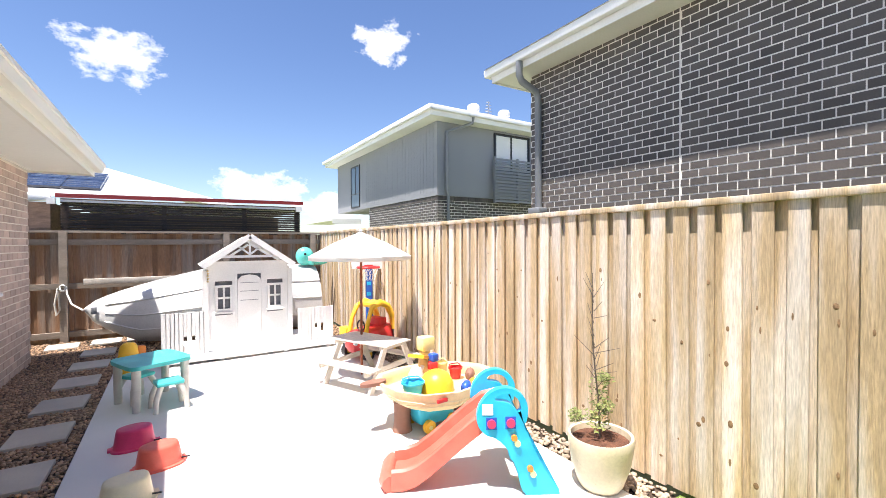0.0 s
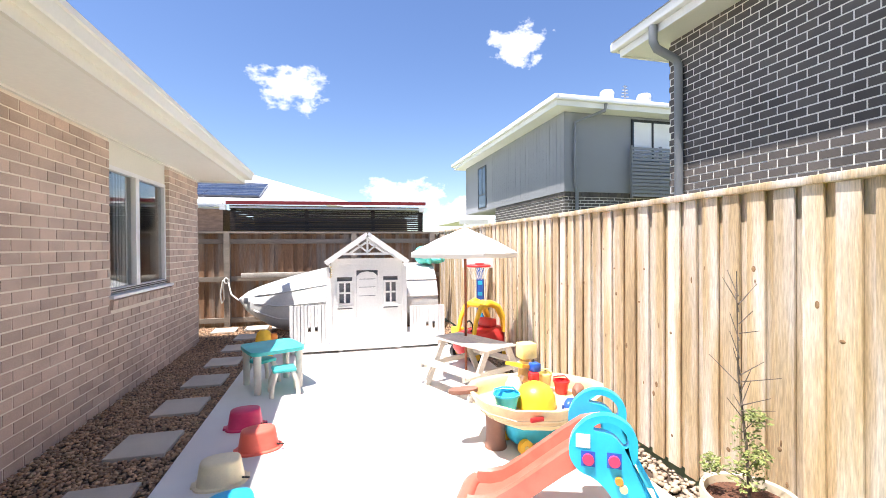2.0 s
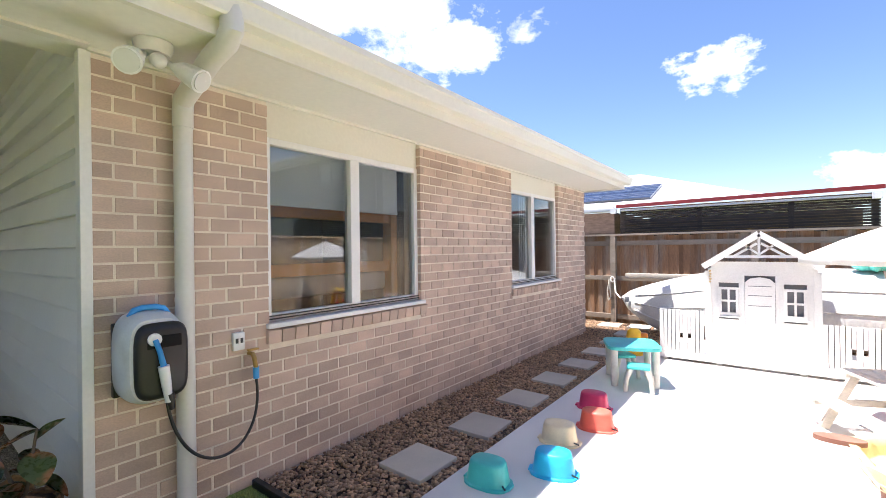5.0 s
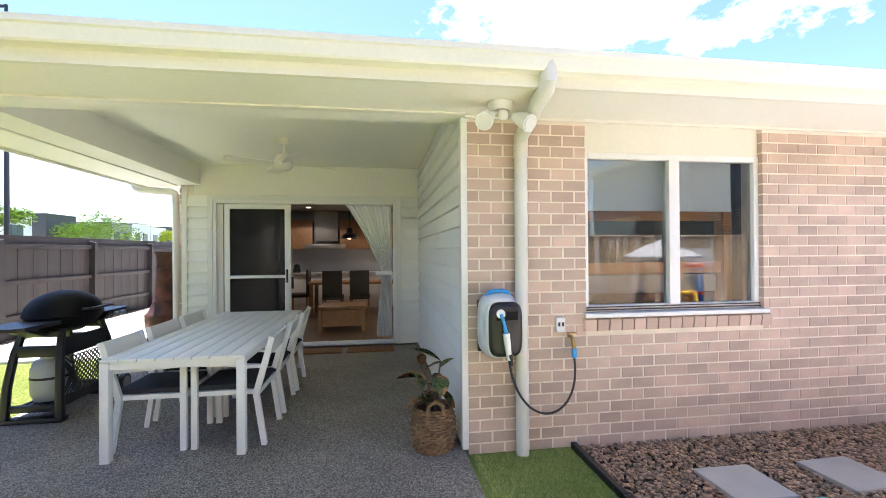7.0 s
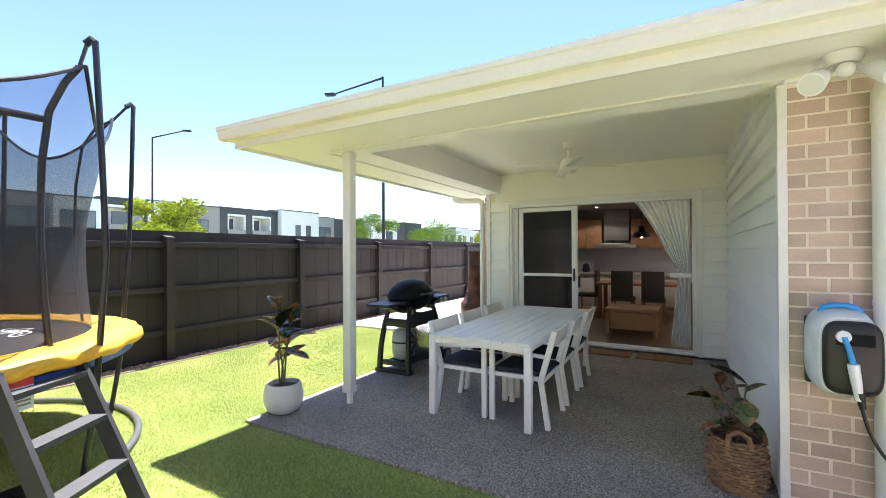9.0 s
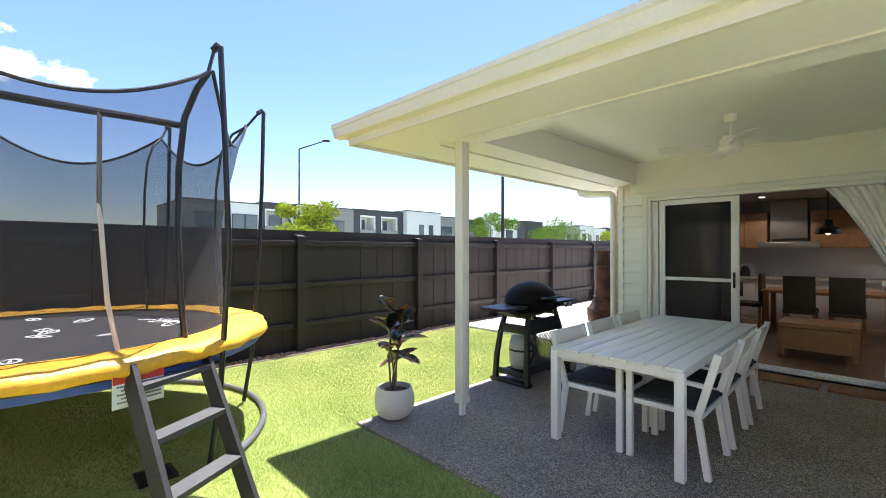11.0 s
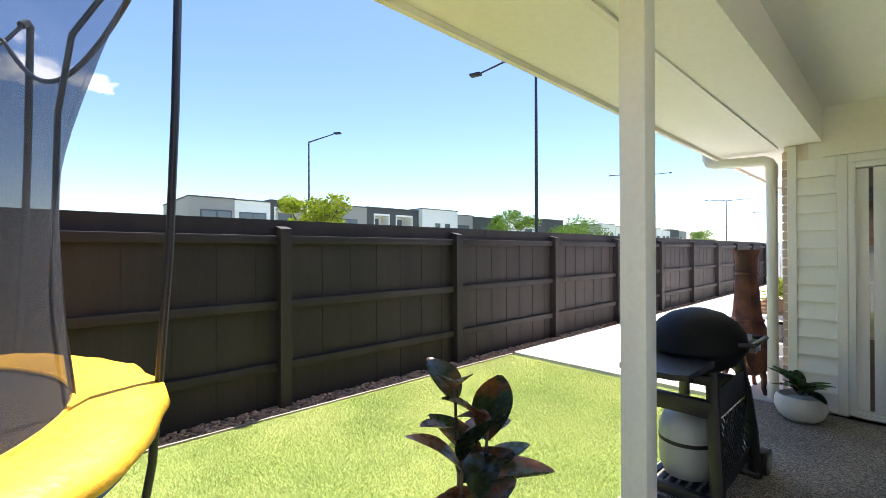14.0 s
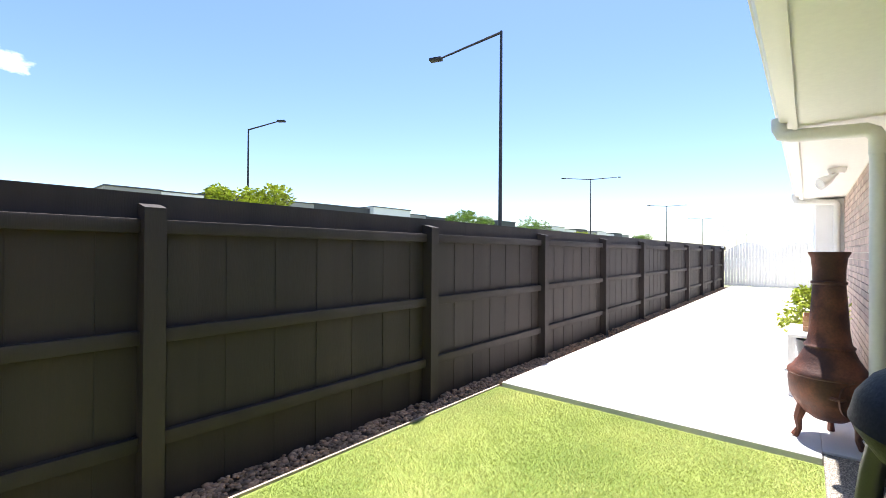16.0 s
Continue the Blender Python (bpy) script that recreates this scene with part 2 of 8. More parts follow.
def plastic(name, col, rough=0.38):
    return mat(name, col, rough, 0.05, 6, 120, 0.05, col2=tuple(min(1, c * 1.12 + 0.01) for c in col))

# ---- mesh helpers ----
def box(bm, x0, y0, z0, x1, y1, z1, bevel=0.0):
    made = bmesh.ops.create_cube(bm, size=1.0)["verts"]
    bmesh.ops.scale(bm, vec=(abs(x1 - x0), abs(y1 - y0), abs(z1 - z0)), verts=made)
    bmesh.ops.translate(bm, vec=((x0 + x1) / 2, (y0 + y1) / 2, (z0 + z1) / 2), verts=made)
    if bevel:
        edges = list({e for v in made for e in v.link_edges})
        bmesh.ops.bevel(bm, geom=edges, offset=bevel, segments=2, affect="EDGES", profile=0.5)
    return bm


def bars(*rows, bevel=0.0):
    bm = bmesh.new()
    for r in rows:
        box(bm, *r, bevel=bevel)
    return bm


def ring(bm, centre, u, v, r, seg):
    return [bm.verts.new(centre + (u * math.cos(a) + v * math.sin(a)) * r) for a in (2 * math.pi * i / seg for i in range(seg))]


def tube(bm, pts, radii, seg=10, caps=True, flat=1.0):
    """A round bar along points; radii: one number or one a point."""
    pts = [Vector(p) for p in pts]
    rs = [radii] * len(pts) if isinstance(radii, (int, float)) else list(radii)
    rings, u = [], None
    for i, p in enumerate(pts):
        d = (pts[min(i + 1, len(pts) - 1)] - pts[max(i - 1, 0)]).normalized()
        if u is None:
            u = d.orthogonal().normalized()
        u = (u - d * u.dot(d)).normalized()
        rings.append(ring(bm, p, u, d.cross(u) * flat, rs[i], seg))
    for a, b in zip(rings, rings[1:]):
        for i in range(seg):
            bm.faces.new((a[i], a[(i + 1) % seg], b[(i + 1) % seg], b[i]))
    if caps:
        bm.faces.new(rings[0][::-1]), bm.faces.new(rings[-1])
    return bm


def beam(bm, a, b, w, h, up=(0, 0, 1)):
    """A straight rectangular bar from a to b, w across and h along up."""
    a, b = Vector(a), Vector(b)
    d = (b - a).normalized()
    s = d.cross(Vector(up))
    s = s.normalized() if s.length > 1e-4 else d.orthogonal().normalized()
    t = s.cross(d).normalized()
    q = [[bm.verts.new(p + s * (w / 2 * i) + t * (h / 2 * j)) for i, j in ((-1, -1), (1, -1), (1, 1), (-1, 1))] for p in (a, b)]
    for i in range(4):
        bm.faces.new((q[0][i], q[0][(i + 1) % 4], q[1][(i + 1) % 4], q[1][i]))
    bm.faces.new(q[0][::-1]), bm.faces.new(q[1])
    return bm


def lathe(bm, profile, seg=28, centre=(0, 0, 0), sx=1.0, sy=1.0):
    """Turns a profile of (radius, height) round z; open or closed as it is given."""
    c = Vector(centre)
    rings = []
    for r, z in profile:
        if r < 1e-5:
            rings.append([bm.verts.new(c + Vector((0, 0, z)))])
        else:
            rings.append([bm.verts.new(c + Vector((r * sx * math.cos(2 * math.pi * i / seg), r * sy * math.sin(2 * math.pi * i / seg), z))) for i in range(seg)])
    for a, b in zip(rings, rings[1:]):
        for i in range(seg):
            j = (i + 1) % seg
            if len(a) == 1 and len(b) > 1:
                bm.faces.new((a[0], b[j], b[i]))
            elif len(b) == 1 and len(a) > 1:
                bm.faces.new((a[i], a[j], b[0]))
            elif len(a) > 1:
                bm.faces.new((a[i], a[j], b[j], b[i]))
    return bm


def slab(bm, outline, depth, axis="z", at=0.0, hole=None):
    """A plate: a closed outline of 2D points pushed out by depth. axis: the direction of its thickness."""
    def put(p, w):
        a, b = p
        return {"z": (a, b, w), "y": (a, w, b), "x": (w, a, b)}[axis]
    lo = [bm.verts.new(put(p, at)) for p in outline]
    hi = [bm.verts.new(put(p, at + depth)) for p in outline]
    n = len(outline)
    for i in range(n):
        bm.faces.new((lo[i], lo[(i + 1) % n], hi[(i + 1) % n], hi[i]))
    if hole is None:
        bm.faces.new(lo[::-1]), bm.faces.new(hi)
    else:
        hl, hh = [bm.verts.new(put(p, at)) for p in hole], [bm.verts.new(put(p, at + depth)) for p in hole]
        for i in range(n):
            j = (i + 1) % n
            bm.faces.new((hl[j], hl[i], hh[i], hh[j]))
            bm.faces.new((lo[j], lo[i], hl[i], hl[j]))
            bm.faces.new((hi[i], hi[j], hh[j], hh[i]))
    bmesh.ops.recalc_face_normals(bm, faces=bm.faces)
    return bm


def oval(cx, cy, a, b, n=24, power=2.0):
    out = []
    for i in range(n):
        t = 2 * math.pi * i / n
        c, s = math.cos(t), math.sin(t)
        out.append((cx + a * math.copysign(abs(c) ** (2 / power), c), cy + b * math.copysign(abs(s) ** (2 / power), s)))
    return out


def ball(bm, centre, r, sub=2, squash=(1, 1, 1)):
    made = bmesh.ops.create_icosphere(bm, subdivisions=sub, radius=1.0)["verts"]
    bmesh.ops.scale(bm, vec=tuple(r * s for s in squash), verts=made)
    bmesh.ops.translate(bm, vec=centre, verts=made)
    return bm


def mesh_of(name, bm, material, smooth=None):
    bmesh.ops.recalc_face_normals(bm, faces=bm.faces)
    me = bpy.data.meshes.new(name)
    bm.to_mesh(me)
    bm.free()
    me.materials.append(material)
    if smooth:
        me.polygons.foreach_set("use_smooth", [True] * len(me.polygons))
        me.set_sharp_from_angle(angle=radians(smooth))
    return me


def part(name, bm, material, parent, label="", smooth=40, kind=""):
    ob = new(name, mesh_of(name, bm, material, smooth))
    ob.parent = parent
    return tagged(ob, label=label, kind=kind)


def thing(name, label, category, x=0.0, y=0.0, z=0.0, rz=0.0, group="", kind=""):
    ob = new(name)
    ob.empty_display_size = 0.1
    ob.matrix_basis = pose(x, y, z, 0, 0, rz)
    return tagged(ob, label, category, group, kind)


def setting(name, bm, material, label="", category="", smooth=0, kind="structure"):
    return tagged(new(name, mesh_of(name, bm, material, smooth)), label, category, kind=kind)


def raw(name, verts, faces, material, smooth=False):
    me = bpy.data.meshes.new(name)
    me.from_pydata(verts, [], faces)
    me.materials.append(material)
    if smooth:
        me.polygons.foreach_set("use_smooth", [True] * len(me.polygons))
    return me

# ---- ground ----
WX, WS, WN = -1.72, 0.56, 7.51            # east wall's face, its south and north ends
BX, BS = -5.40, -2.965                      # back wall of the patio, its south corner
PF, BF, GF = 2.44, 8.80, -6.35             # paling fence x, back fence y, road fence y
SOFFIT, EAVE_X, EAVE_S, EAVE_N = 2.475, -0.96, -3.61, 7.55

bm = bmesh.new()
for x0, y0, x1, y1 in ((-400, -400, 400, 400),):
    box(bm, x0, y0, -0.5, x1, y1, -0.08)
setting("ground", bm, M_FAR, "flat dry ground of the suburb", "ground")
setting("lawn_soil", bars((-5.2, -6.05, -0.3, 2.7, 1.40, -0.012)), M_TURF, "turf under the mown lawn", "lawn")
setting("soil_bed", bars((-2.3, 1.40, -0.3, PF - 0.02, BF - 0.02, -0.03)), M_SOIL, "soil under pebbles beside the house", "soil")
setting("soil_strip", bars((-24.2, GF + 0.02, -0.3, PF, -6.05, -0.03)), M_SOIL, "soil strip along the dark fence", "soil")
setting("yard_slab", bars((-0.76, 1.42, -0.25, 2.17, 6.85, 0.0), bevel=0.008), M_CONCRETE, "pale broomed concrete slab of the play yard", "concrete slab")
setting("patio_slab", bars((BX, -3.35, -0.25, -1.02, WS, 0.012), bevel=0.008), M_AGG, "grey exposed aggregate patio slab", "patio")
setting("side_path", bars((-24.2, -6.05, -0.25, -5.26, -3.355, 0.02), (-24.2, -3.355, -0.25, BX - 0.02, BS, 0.02), bevel=0.008), M_CONCRETE, "bright concrete path beside the house", "path")
setting("lawn_edging", bars((WX + 0.02, 1.36, -0.1, -1.0, 1.40, 0.035), (-1.02, 1.36, -0.1, -0.78, 1.42, 0.03), bevel=0.004), M_BLACK, "black plastic garden edging", "edging")
setting("timber_edge", bars((-5.2, -6.062, -0.1, 2.5, -6.042, 0.006)), M_RAIL_D, "thin timber edge between lawn and pebbles", "edging")
setting("road", bars((-120, -24, -0.2, 120, -9, -0.07)), M_ASPHALT, "asphalt road beyond the fence", "road")

# ---- house shell ----
W1, W2 = (1.50, 3.05), (4.83, 6.33)      # window openings along y
SILL, HEAD = 1.00, 2.24
bm = bars((WX - 0.22, WS + 0.02, -0.12, WX - 0.005, W1[0], 2.6), (WX - 0.22, W1[0], -0.12, WX - 0.005, W1[1], SILL - 0.02), (WX - 0.22, W1[1], -0.12, WX - 0.005, W2[0], 2.6),
          (WX - 0.22, W2[0], -0.12, WX - 0.005, W2[1], SILL - 0.02), (WX - 0.22, W2[1], -0.12, WX - 0.005, WN - 0.012, 2.6), (-5.0, WN - 0.22, -0.12, WX - 0.22, WN - 0.012, 2.6))
wall_east = setting("wall_east", bm, M_MORTAR, "pinkish grey brick wall with pale mortar", "wall")
for i, (a, b) in enumerate((W1, W2)):
    setting("lintel_panel", bars((WX - 0.2, a, HEAD, WX - 0.05, b, 2.6)), M_CREAM, "cream panel above the window", "panel")
setting("wall_south", bars((-22.0, BS + 0.02, -0.12, BX - 0.02, BS + 0.2, 2.6)), M_MORTAR, "brick side wall of the house", "wall")
bay = setting("wall_bay", bars((-17.0, BS - 0.37, 0.0, -11.3, BS + 0.02, 2.45)), M_BOARD, "white clad projection of the side wall", "wall")
setting("wall_west_close", bars((-22.2, BS, -0.12, -22.0, 8.0, 2.6)), M_MORTAR, "end wall of the house", "wall")

# patio: back wall round the sliding door, side wall
DOOR = (-2.50, 0.20, 2.26)
bm = bars((BX - 0.2, BS + 0.2, -0.1, BX - 0.02, DOOR[0], 2.88), (BX - 0.2, DOOR[1], -0.1, BX - 0.02, WS, 2.88), (BX - 0.2, DOOR[0], DOOR[2], BX - 0.003, DOOR[1], 2.88),
          (BX - 0.2, DOOR[0], -0.1, BX - 0.02, DOOR[1], 0.045))
wall_patio = setting("wall_patio", bm, M_BOARD, "white weatherboard wall round the patio door", "wall")
wall_side = setting("wall_side", bars((BX - 0.2, WS + 0.02, -0.1, WX - 0.07, WS + 0.2, 2.82)), M_BOARD, "white weatherboard side wall of the patio", "wall")
setting("frieze_panel", bars((BX - 0.02, BS + 0.3, DOOR[2] + 0.075, BX + 0.014, WS, 2.78)), M_SOFFIT, "plain cream panel above the patio door", "panel")
setting("corner_trim", bars((WX - 0.07, WS - 0.03, 0.03, WX + 0.012, WS + 0.018, 2.46), (BX - 0.02, BS + 0.05, 0.03, BX + 0.03, BS + 0.12, 2.46), bevel=0.004), M_WHITE, "white corner trim", "trim")
setting("door_trim", bars((BX - 0.02, DOOR[0] - 0.07, 0.03, BX + 0.02, DOOR[0], DOOR[2] + 0.07), (BX - 0.02, DOOR[1], 0.03, BX + 0.02, DOOR[1] + 0.07, DOOR[2] + 0.07),
                          (BX - 0.02, DOOR[0], DOOR[2], BX + 0.02, DOOR[1], DOOR[2] + 0.07), bevel=0.004), M_WHITE, "white timber trim round the door", "trim")

# ceilings, beams, eaves
setting("patio_ceiling", bars((BX, BS + 0.3, 2.78, -1.92, WS + 0.02, 2.84)), M_SOFFIT, "cream patio ceiling", "ceiling")
setting("patio_beam", bars((-1.92, BS - 0.02, SOFFIT, -1.66, WS, 2.79), (BX, BS - 0.02, SOFFIT, -1.92, BS + 0.3, 2.79)), M_SOFFIT, "cream boxed patio beam", "beam")
bm = bars((-1.66, EAVE_S + 0.11, SOFFIT, EAVE_X - 0.12, WS, SOFFIT + 0.02), (WX - 0.15, WS, SOFFIT, EAVE_X - 0.12, EAVE_N - 0.02, SOFFIT + 0.02),
          (BX, EAVE_S + 0.11, SOFFIT, -1.66, BS - 0.02, SOFFIT + 0.02), (-22.0, EAVE_S + 0.11, SOFFIT, BX, BS + 0.1, SOFFIT + 0.02), (-5, WN, SOFFIT, WX - 0.15, EAVE_N - 0.02, SOFFIT + 0.02))
setting("soffit_ceiling", bm, M_SOFFIT, "cream eave lining", "ceiling")
setting("soffit_batten", bars((-1.70, BS, SOFFIT - 0.014, -1.64, WS, SOFFIT - 0.001), (WX + 0.004, WS, SOFFIT - 0.02, WX + 0.03, WN, SOFFIT - 0.001), (BX, BS - 0.05, SOFFIT - 0.014, -1.7, BS - 0.02, SOFFIT - 0.001)), M_CREAM, "thin cream batten under the eaves", "trim")
setting("fascia", bars((EAVE_X - 0.12, EAVE_S + 0.08, SOFFIT - 0.03, EAVE_X - 0.09, EAVE_N, 2.60), (-22.0, EAVE_S + 0.08, SOFFIT - 0.03, EAVE_X - 0.12, EAVE_S + 0.11, 2.60), (-5, EAVE_N - 0.02, SOFFIT - 0.03, EAVE_X - 0.12, EAVE_N, 2.6)), M_CREAM, "cream fascia board", "fascia")


def gutter(name, a, b, out):
    """A quad gutter: a small folded channel along a to b, standing off towards out."""
    prof = [(0.0, 0.0), (0.075, 0.0), (0.085, 0.012), (0.10, 0.075), (0.112, 0.082), (0.115, 0.115), (0.104, 0.118), (0.098, 0.094), (0.088, 0.088), (0.072, 0.02), (0.012, 0.012), (0.012, 0.10), (0.0, 0.10)]
    a, b, o = Vector(a), Vector(b), Vector(out)
    bm = bmesh.new()
    ends = [[bm.verts.new(p + o * u + Vector((0, 0, v))) for u, v in prof] for p in (a, b)]
    n = len(prof)
    for i in range(n):
        bm.faces.new((ends[0][i], ends[0][(i + 1) % n], ends[1][(i + 1) % n], ends[1][i]))
    bm.faces.new(ends[0][::-1]), bm.faces.new(ends[1])
    return setting(name, bm, M_CREAM, "cream metal roof gutter", "gutter")


gutter("gutter", (EAVE_X - 0.09, EAVE_S - 0.03, 2.515), (EAVE_X - 0.09, EAVE_N + 0.1, 2.515), (1, 0, 0))
gutter("gutter", (-22.0, EAVE_S + 0.08, 2.515), (EAVE_X - 0.092, EAVE_S + 0.08, 2.515), (0, -1, 0))

# hip roof of corrugated sheet
bm = bmesh.new()
z0, rise = 2.61, math.tan(radians(21))
pa = [(EAVE_X - 0.06, EAVE_S + 0.06, z0), (EAVE_X - 0.06, EAVE_N, z0), (-9.5, EAVE_N, z0), (-22, EAVE_S + 0.06, z0)]
ridge_y = (EAVE_S + EAVE_N) / 2
run = (EAVE_N - EAVE_S) / 2
q = [bm.verts.new(p) for p in (pa[0], pa[1], (EAVE_X - 0.06 - run, ridge_y, z0 + run * rise), (-22, ridge_y, z0 + run * rise), pa[3], (-22, EAVE_N, z0))]
bm.faces.new((q[0], q[1], q[2])), bm.faces.new((q[0], q[2], q[3], q[4])), bm.faces.new((q[1], q[5], q[3], q[2]))
low = bmesh.ops.extrude_face_region(bm, geom=bm.faces[:])["geom"]
bmesh.ops.translate(bm, vec=(0, 0, -0.03), verts=[g for g in low if isinstance(g, bmesh.types.BMVert)])
setting("roof", bm, M_ROOF, "pale metal hip roof", "roof")

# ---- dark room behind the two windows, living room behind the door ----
# walls and floor coloured dark to stand in for the unlit bedroom
setting("bedroom_shell", bars((-4.6, 0.8, 0.0, -4.5, 7.4, 2.6), (-4.5, 4.0, 0.0, WX - 0.22, 4.08, 2.6), (-4.5, 0.79, -0.02, WX - 0.22, 7.4, 0.0), (-4.5, 0.79, 2.5, WX - 0.22, 7.4, 2.56)), M_BEDROOM, "plain bedroom walls and floor, dark colour for the room's shade", "room")
setting("living_floor", bars((-10.6, -2.7, -0.02, BX - 0.02, 2.6, 0.04)), mat("oak_floor", (0.19, 0.12, 0.07), 0.4, 0.2, 2, 30, 0.05, stretch=(0.6, 8, 1)), "brown timber living room floor", "floor")
setting("living_wall", bars((-10.7, -2.7, 0.0, -10.6, 2.6, 2.6), (-10.6, 2.6, 0.0, BX - 0.2, 2.7, 2.6), (-10.6, -2.74, 0.0, BX - 0.2, -2.70, 2.6)), M_ROOM, "pale kitchen and living room walls, greyed in colour for indoor shade", "wall")
setting("living_ceiling", bars((-10.6, -2.7, 2.56, BX - 0.2, 2.6, 2.62)), M_ROOM, "white living room ceiling, greyed in colour for indoor shade", "ceiling")

# ---- dark road fence: posts, rails, capping, boards ----
fence_road = thing("road_fence", "dark brown stained timber fence with square posts", "fence", 0, GF, 0, kind="structure")
POST_X = [-1.95 - 2.385 * i for i in range(-2, 10)]
for px in POST_X:
    bm = bars((px - 0.055, -0.02, -0.2, px + 0.055, 0.11, 1.745))
    top = [v for v in bm.verts if v.co.z > 1.6]
    for v in top:
        v.co.z -= 0.03 if v.co.y > 0.05 else 0.0
    part("post", bm, M_FENCE, fence_road)
for a, b in zip(POST_X, POST_X[1:]):
    for z in (0.377, 0.977, 1.612):
        part("rail", bars((b + 0.056, 0.0, z - 0.04, a - 0.056, 0.05, z + 0.04), bevel=0.004), M_FENCE, fence_road)
x = 3.0
while x > -23.0:
    part("capping", bars((x - 4.0, -0.045, 1.62, x - 0.004, -0.022, 1.807)), M_FENCE, fence_road)
    x -= 4.0

# ---- white gate at the end of the path ----
gate = thing("side_gate", "white slatted double gate with a dished top", "gate", -23.6, -4.50, 0.02)
for s in (-1, 1):
    for z in (0.10, 1.20):
        part("gate_rail", bars((-0.03, min(0, s * 1.74), z, 0.0, max(0, s * 1.74), z + 0.08)), M_WHITE, gate)
    for i in range(16):
        y = s * (0.055 + i * 0.108)
        h = 1.53 + 0.42 * math.sin(math.pi * (i + 0.5) / 16)
        part("slat", bars((0.0, y - 0.049, 0.06, 0.022, y + 0.049, h)), M_WHITE, gate)
for y in (-1.82, 1.82):
    part("gate_post", bars((-0.05, y - 0.05, -0.02, 0.05, y + 0.05, 1.78)), M_WHITE, gate)

# ---- paling fences ----
rng = random.Random(5)


def paling_fence(name, label, length, height, material, rail_mat, rails_seen, cap):
    """Lapped palings along +x of the fence, their faces towards -y; rails behind or in front."""
    f = thing(name, label, "fence", kind="structure")
    kinds = []
    for k in range(5):
        w = (0.092, 0.098, 0.095, 0.09, 0.1)[k]
        kinds.append(mesh_of("paling", bars((-w / 2, 0, 0.02, w / 2, 0.017, height), bevel=0.003), material))
    x, i = 0.0, 0
    while x < length:
        ob = new("paling", kinds[rng.randrange(5)])
        ob.parent = f
        front = i % 2 == 0
        ob.matrix_basis = pose(x, -0.046 if front else -0.018, rng.uniform(-0.015, 0.004), 0, rng.uniform(-0.25, 0.25), rng.uniform(-1.2, 1.2))
        x += 0.0698 + rng.uniform(-0.006, 0.006)
        i += 1
    for z in (0.25, 0.98, height - 0.12):
        part("rail", bars((0, 0.0, z - 0.045, length, 0.04, z + 0.045)), rail_mat, f)
    if cap:
        part("capping", bars((0, -0.062, height - 0.012, length, 0.05, height + 0.028), bevel=0.005), rail_mat, f)
    return f


pf = paling_fence("paling_fence", "tall pale weathered pine paling fence", 11.2, 1.722, M_PALING, M_PALING, False, True)
pf.matrix_basis = pose(PF + 0.02, BF, 0, 0, 0, -90)

kr = random.Random(21)
for k in range(110):
    bm = bmesh.new()
    lathe(bm, [(0.0, 0.0025), (0.35, 0.002), (0.7, 0.0015), (1.0, 0.0)], 14, (0, 0, 0))
    bmesh.ops.scale(bm, vec=(0.008 * kr.uniform(0.5, 1.7), 0.013 * kr.uniform(0.5, 1.7), 1), verts=bm.verts)
    bmesh.ops.rotate(bm, cent=(0, 0, 0), matrix=Matrix.Rotation(radians(90), 3, "X"), verts=bm.verts)
    d = kr.uniform(2.5, 9.5)
    bmesh.ops.translate(bm, vec=(round(d / 0.1396) * 0.1396 + kr.uniform(-0.03, 0.03), -0.0465, kr.uniform(0.15, 1.6)), verts=bm.verts)
    part("knot", bm, M_KNOT, pf)

# boards of the road fence
board_mesh = mesh_of("fence_board", bars((-0.0865, -0.02, -0.06, 0.0865, -0.002, 1.66)), M_FENCE)
x = 3.0
while x > -23.6:
    ob = new("board", board_mesh)
    ob.parent = fence_road
    ob.matrix_basis = pose(x, -0.0045 * (round(x / 0.171) % 2), rng.uniform(-0.006, 0.0), 0, 0, rng.uniform(-0.4, 0.4))
    x -= 0.171

# ---- back fence, seen from its rail side ----
back = thing("back_fence", "aged brown paling fence with rails and posts showing", "fence", 0, BF, 0, kind="structure")
pal = [mesh_of("paling", bars((-w / 2, 0.045, -0.08, w / 2, 0.062, 1.70)), M_PALING_D) for w in (0.098, 0.104, 0.094)]
x = -3.6
i = 0
while x < PF + 0.02:
    ob = new("paling", pal[rng.randrange(3)])
    ob.parent = back
    ob.matrix_basis = pose(x, 0.018 * (i % 2), rng.uniform(-0.02, 0.02), 0, rng.uniform(-0.4, 0.4), 0)
    x += 0.086
    i += 1
for px in (-3.6, -1.6, 0.68, 2.25):
    part("post", bars((px - 0.05, -0.055, -0.1, px + 0.05, 0.04, 1.70)), M_RAIL_D, back)
for z in (0.10, 0.86, 1.55):
    part("rail", bars((-3.6, 0.0, z - 0.045, PF, 0.044, z + 0.045)), M_RAIL_D, back)
part("capping", bars((-3.6, -0.05, 1.70, PF, 0.09, 1.735)), M_RAIL_D, back)
timber = thing("loose_timber_rail", "loose pale timber plank fixed along the back fence", "plank", -1.35, BF - 0.11, 0.88)
part("plank", bars((0, 0, 0, 3.2, 0.05, 0.09), bevel=0.004), mat("sun_bleached_plank", (0.52, 0.47, 0.4), 0.8, 0.15, 2, 40, 0.2), timber)

